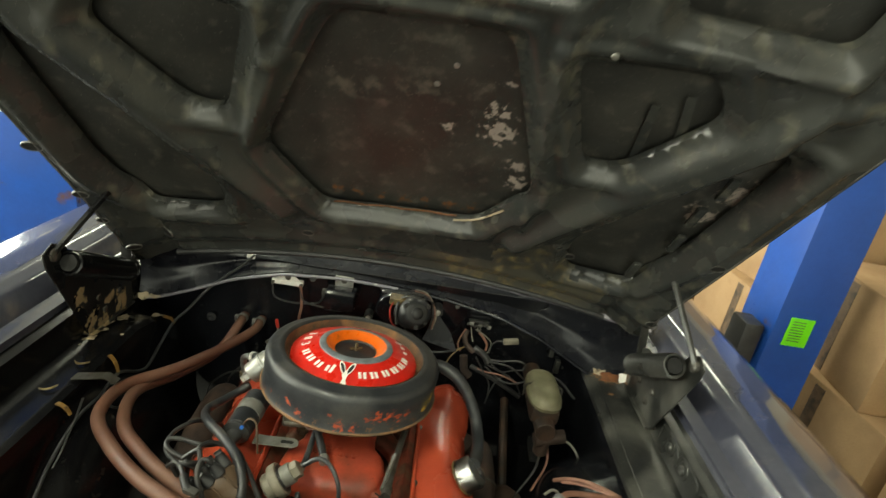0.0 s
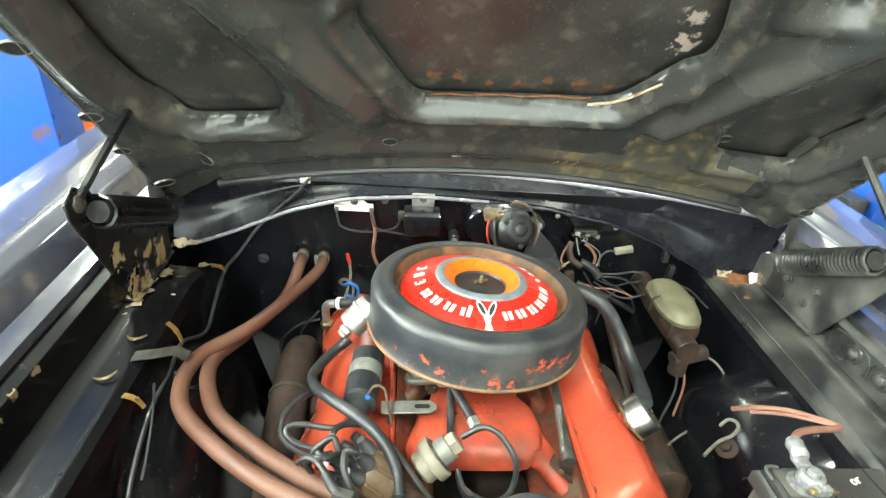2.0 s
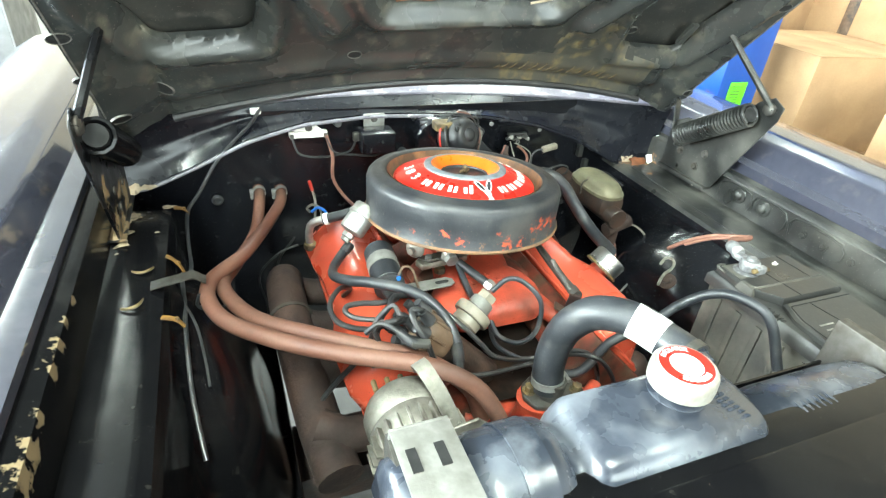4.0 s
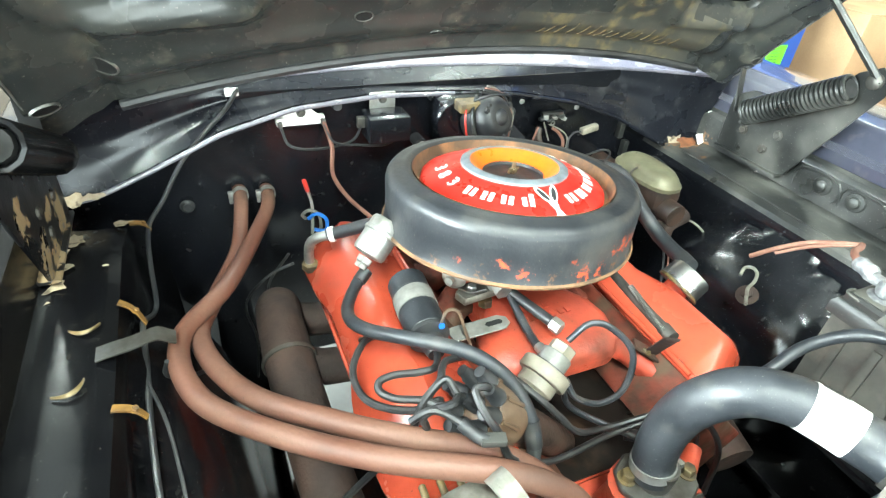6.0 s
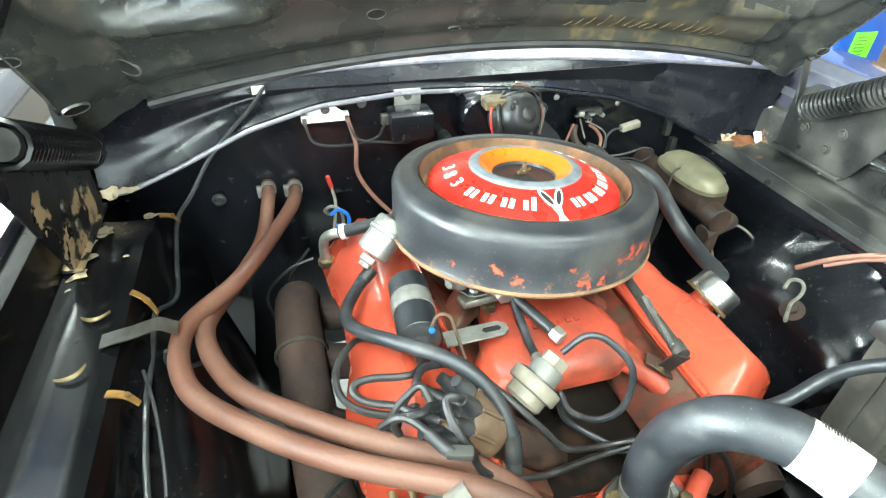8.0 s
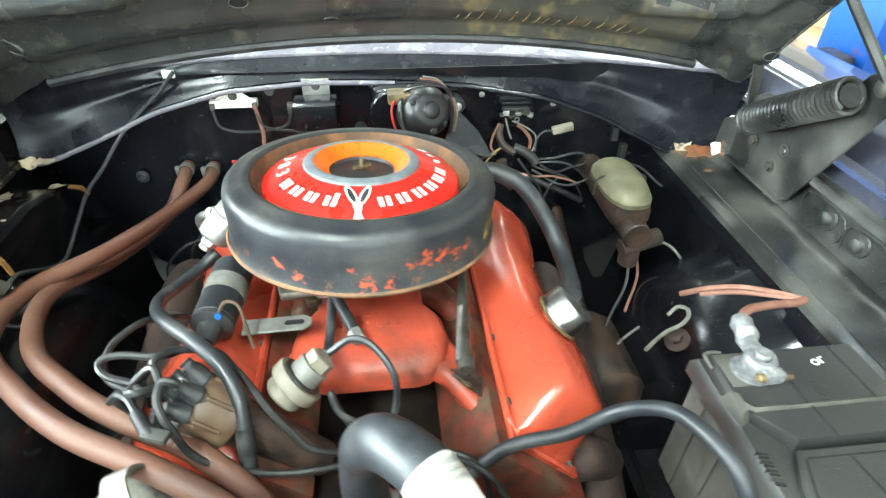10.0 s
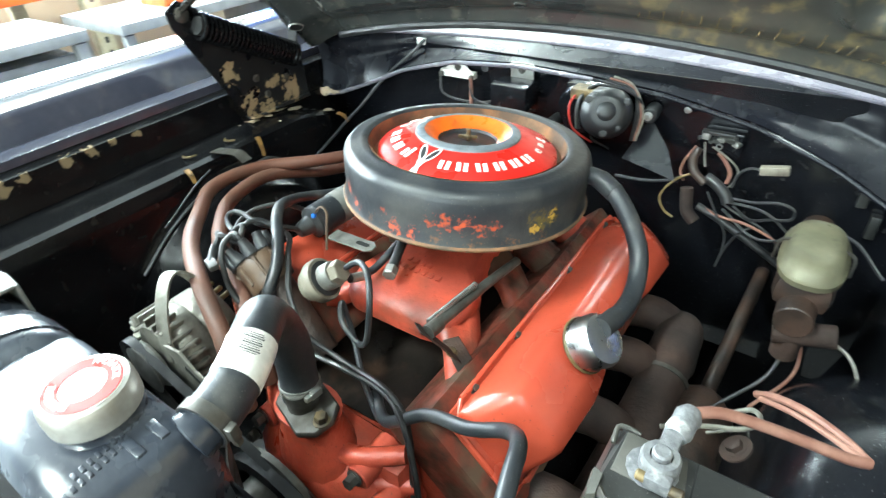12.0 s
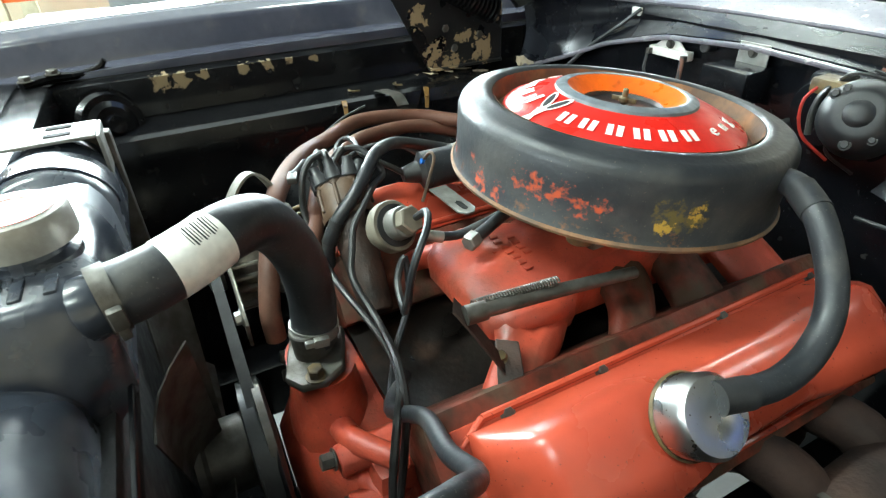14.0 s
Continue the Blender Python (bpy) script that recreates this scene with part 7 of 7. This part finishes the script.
# bare patches where the paint has come off
for k, (x, y, z, sx, sy) in enumerate(((-0.536, 0.212, 0.8135, 0.016, 0.010), (-0.590, 0.160, 0.826, 0.016, 0.020), (-0.600, 0.118, 0.835, 0.012, 0.022), (-0.597, 0.085, 0.835, 0.016, 0.012), (-0.603, 0.045, 0.835, 0.018, 0.016), (-0.612, 0.015, 0.835, 0.012, 0.012), (-0.546, 0.077, 0.8335, 0.005, 0.003))):
    flake(car, (x, y, z), (0, 0.1, 1), (0, 1, 0), sx, sy, 410 + k, M_TAN)
for x, y, a in ((-0.561, -0.050, 0), (-0.567, -0.140, 25)):
    lf = thing("dry_leaf", (x, y, 0.832), "curled tan scrap of dry leaf on the ledge", "leaf", "leaf scraps")
    part("blade", sheet(lambda u, v: pose(x, y, 0.8335, 0, 0, a) @ Vector((0.032 * (u - 0.5), 0.010 * (2 * u - 1) ** 2 - 0.004 + 0.006 * (v - 0.5) * math.sin(math.pi * u), 0.003 * (2 * v - 1) ** 2 + 0.003 * u)), 10, 4, 0.0006), M_BRASS, lf)
part("grommet", lathe([(0.013, 0), (0.012, 0.004), (0.008, 0.006), (0.005, 0.003), (0, 0.003)], 20, frame_to((-0.447, 0.3375, 0.757), (0, -1, 0))), M_RUBBER, car)
for y in (-0.04, -0.11):
    part("panel_bolt", lathe([(0.020, 0), (0.018, 0.003), (0.012, 0.004), (0.010, 0.009), (0.004, 0.012), (0, 0.012)], 20, frame_to((0.7165, y, 0.832), (-1, 0, 0))), M_DUSTY, car)
for k, (x, z, sx, sz) in enumerate(((-0.600, 0.832, 0.026, 0.012), (-0.574, 0.834, 0.022, 0.007))):
    flake(car, (x, 0.268, z), (0.3, -1, 0.2), (0, 0, 1), sx, sz, 340 + k, M_TAN)
for k, (x, y, z, nx, ny, nz, sx, sy, m) in enumerate(((0.645, 0.285, 0.785, -0.3, -1, 0.3, 0.022, 0.03, M_TAN), (0.675, 0.27, 0.793, 0, -0.4, 1, 0.04, 0.018, M_RUST), (0.71, 0.262, 0.80, 0, -0.8, 0.6, 0.02, 0.02, M_WHITE), (0.735, 0.24, 0.79, 0, 0, 1, 0.02, 0.012, M_WHITE), (0.66, 0.255, 0.775, -1, -0.3, 0, 0.012, 0.012, M_TAN),
                                                     (0.73, 0.285, 0.853, -0.2, -1, 0, 0.006, 0.014, M_WHITE), (0.69, 0.30, 0.90, 0, -1, 0.1, 0.01, 0.012, M_WHITE), (0.68, 0.22, 0.788, 0, 0, 1, 0.01, 0.006, M_WHITE_CHIP), (0.69, 0.15, 0.788, 0, 0, 1, 0.008, 0.006, M_WHITE_CHIP), (0.70, 0.08, 0.788, 0, 0, 1, 0.012, 0.008, M_WHITE_CHIP))):
    flake(car, (x, y, z), (nx, ny, nz), (0, 0, 1) if abs(nz) < 0.9 else (0, 1, 0), sx, sy, 360 + k, m)

for y0, y1 in ((0.015, -0.068), (-0.085, -0.165), (-0.19, -0.30)):
    part("pressed_rib", tube([(0.7165, y0, 0.803), (0.7165, y1, 0.803), (0.7175, y1, 0.848), (0.7175, y0, 0.848), (0.7165, y0, 0.803)], 0.0028, 8, 3), M_DUSTY, car)
for y in (-0.22, -0.27, -0.33, 0.06):
    part("panel_bolt", hexbolt((0.7165, y, 0.825), (-1, 0, 0), 0.007, 0.006), M_DUSTY, car)
part("ledge_seam", tube([(0.635, 0.25, 0.787), (0.632, 0.0, 0.787), (0.628, -0.30, 0.787), (0.625, -0.62, 0.787)], 0.0022, 6, 6), M_DUSTY, car)

# ---------------------------------------------------------------- lift posts and clutter of the workshop
def lift_post(x, y, w, dp):
    e = thing("lift_post", (x, y, 0), "blue painted steel post of a two-post lift", "lift post", "posts of the lift")
    part("column", bx(x, y, 1.65, w, dp, 3.3, 0.012), M_BLUE, e)
    part("base_plate", bx(x, y, 0.012, w + 0.16, dp + 0.2, 0.024, 0.003), M_BLUE, e)
    return e


rp = lift_post(1.447, 0.775, 0.20, 0.20)
part("label", bx(1.437, 0.6725, 0.834, 0.085, 0.003, 0.108, 0.0005), M_GREEN, rp, "bright green label")
for i in range(8):
    part("printed_bar", bx(1.428, 0.6702, 0.874 - 0.0105 * i, 0.046, 0.0008, 0.003, 0.0), M_STEEL, rp)
part("carriage_pad", bx(1.302, 0.745, 0.60, 0.07, 0.10, 0.46, 0.01), M_RUBBER, rp, "black rubber guard")
lp = lift_post(-1.345, 0.98, 0.34, 0.16)
part("printed_patch", bx(-1.365, 0.8985, 1.205, 0.075, 0.002, 0.07, 0.0004), M_WHITE, lp, "white printed patch")
part("printed_shape", bx(-1.350, 0.8968, 1.20, 0.014, 0.0012, 0.034, 0.0), M_BLACKP, lp)
for i in range(11):
    part("printed_bar", bx(-1.413 + 0.0105 * i, 0.8985, 1.105 + 0.001 * i, 0.007, 0.002, 0.013, 0.0003), M_WHITE, lp)


def carton(x, y, z, sx, sy, sz, rz):
    e = thing("cardboard_box", (x, y, z), "brown cardboard carton, flaps closed", "box", "stacked cartons")
    m = pose(x, y, z, 0, 0, rz)
    part("carton", bx(0, 0, sz / 2, sx, sy, sz, 0.004, m), M_CARD, e)
    part("flap", bx(-sx / 4 - 0.001, 0, sz + 0.002, sx / 2 - 0.004, sy - 0.002, 0.003, 0.001, m), M_CARD, e)
    part("flap", bx(sx / 4 + 0.001, 0, sz + 0.002, sx / 2 - 0.004, sy - 0.002, 0.003, 0.001, m), M_CARD, e)
    part("seam", bx(-sx / 2 - 0.001, 0, sz * 0.5, 0.002, 0.05, sz * 0.96, 0.0005, m), M_BROWN, e)


for b in ((2.0, 0.75, 0, 0.7, 0.6, 0.62, 4), (2.0, 0.80, 0.625, 0.62, 0.55, 0.38, -6), (2.05, 1.5, 0, 0.7, 0.7, 0.7, 2), (2.1, 1.5, 0.705, 0.65, 0.65, 0.5, 8), (1.9, 0.0, 0, 0.6, 0.6, 0.55, -4),
          (1.95, 0.05, 0.555, 0.5, 0.5, 0.34, 7), (2.75, 1.0, 0, 0.7, 0.8, 0.9, 0), (2.75, 1.05, 0.905, 0.7, 0.7, 0.7, 5), (1.9, 2.3, 0, 0.8, 0.7, 0.8, 3), (1.9, 2.3, 0.805, 0.7, 0.7, 0.6, -5)):
    carton(*b)

# pallet rack and benches beyond the passenger side
def bench(x, y, w, l, h):
    e = thing("workbench", (x, y, 0), "grey steel workbench with a drawer unit", "workbench", "workbenches along the wall")
    part("top", bx(x, y, h, w, l, 0.05, 0.006), M_GREY, e)
    part("drawer_unit", bx(x - 0.02, y + l * 0.28, h * 0.5 - 0.03, w * 0.85, l * 0.36, h - 0.08, 0.006), M_GREY, e)
    for k in range(3):
        part("drawer", bx(x + w * 0.41, y + l * 0.28, h * (0.2 + 0.26 * k), 0.02, l * 0.33, h * 0.22, 0.004), M_STEEL, e)
    for sx in (-1, 1):
        for sy in (-1, 1):
            part("leg", bx(x + sx * (w / 2 - 0.04), y + sy * (l / 2 - 0.04), h / 2 - 0.015, 0.05, 0.05, h - 0.03, 0.004), M_GREY, e)
    part("lower_shelf", bx(x, y, 0.18, w - 0.1, l - 0.1, 0.03, 0.004), M_STEEL, e)


bench(-2.72, -0.2, 0.6, 1.5, 0.72)
bench(-2.72, 1.5, 0.6, 1.6, 0.70)
bench(-2.8, 3.5, 0.6, 1.6, 0.80)
rack = thing("pallet_rack", (-3.75, 1.0, 0), "low pallet rack with cream uprights and orange beams", "rack")
for y in (-1.1, 0.95, 3.0):
    for x in (-3.2, -4.3):
        u = part("upright", bx(x, y, 0.75, 0.08, 0.09, 1.5, 0.004), M_RACK, rack)
        if x > -4:
            for k in range(10):
                part("slot", bx(x + 0.0405, y, 0.45 + 0.075 * k, 0.002, 0.02, 0.035, 0.0), M_BLACKP, u)
for z in (0.84,):
    for x in (-3.2, -4.3):
        part("beam", bx(x, 0.95, z, 0.045, 4.1, 0.11, 0.004), M_BEAM, rack)
    part("deck", bx(-3.75, 0.95, z + 0.06, 1.08, 4.1, 0.02, 0.002), M_GREY, rack)


def crate(x, y, z, sx, sy, sz, m, lab):
    e = thing("storage_bin", (x, y, z), lab, "bin", "bins on benches and rack")
    t = 0.012
    part("floor_plate", bx(x, y, z + t / 2, sx, sy, t, 0.002), m, e)
    for s in (-1, 1):
        part("side", bx(x + s * (sx / 2 - t / 2), y, z + sz / 2, t, sy, sz, 0.003), m, e)
        part("side", bx(x, y + s * (sy / 2 - t / 2), z + sz / 2, sx - 2 * t, t, sz, 0.003), m, e)
    part("content", bx(x, y, z + sz * 0.4, sx - 0.04, sy - 0.04, sz * 0.6, 0.01), M_BLACKP, e)


crate(-2.75, 2.0, 0.725, 0.35, 0.35, 0.20, M_WIRE_B, "blue plastic storage bin on a workbench")
crate(-2.7, 1.2, 0.725, 0.25, 0.30, 0.12, M_BEAM, "orange plastic storage bin on a workbench")
crate(-2.75, -0.4, 0.745, 0.3, 0.35, 0.16, M_GREY, "grey plastic storage bin on a workbench")
crate(-2.1, 2.6, 0.0, 0.4, 0.5, 0.5, M_BEAM, "orange plastic storage bin on the floor")
crate(-1.75, 3.3, 0.0, 0.6, 0.6, 0.95, M_GREY, "tall grey waste bin on the floor")
pole = thing("cream_post", (-1.95, 2.9, 0), "slim cream painted steel post", "post")
part("shaft", cyl((-1.95, 2.9, 0.02), (-1.95, 2.9, CEIL), 0.06), M_RACK, pole)
part("foot", bx(-1.95, 2.9, 0.01, 0.22, 0.22, 0.02, 0.002), M_RACK, pole)

# dark steering gear added to block the gap right of the engine
sg = thing("steering_gear_blocker", (0.40, -0.02, 0.45), "greasy steering gear box added beside the engine as a blocker", "steering gear")
part("housing", loft([[(0.40 + 0.055 * k * math.cos(a), y, 0.53 + 0.07 * k * math.sin(a)) for a in [2 * math.pi * q / 14 for q in range(14)]] for y, k in ((-0.14, 0.6), (-0.12, 1.0), (0.02, 1.0), (0.05, 0.7))]), M_GREASE, sg)
part("column_shaft", cyl((0.40, 0.04, 0.54), (0.42, 0.36, 0.62), 0.012), M_GREASE, sg)

la = thing("latch_arm", (-0.64, -0.6, 0.91), "black latch arm bolted on the radiator support", "latch")
part("arm", tube([(-0.615, -0.655, 0.914), (-0.638, -0.615, 0.916), (-0.648, -0.575, 0.914), (-0.652, -0.545, 0.922), (-0.650, -0.535, 0.932)], (0.009, 0.004), 8, 5), M_APRON, la)
for p in ((-0.618, -0.648, 0.920), (-0.638, -0.612, 0.922)):
    part("bolt", hexbolt(p, (0, 0, 1), 0.009, 0.008), M_STEEL, la)
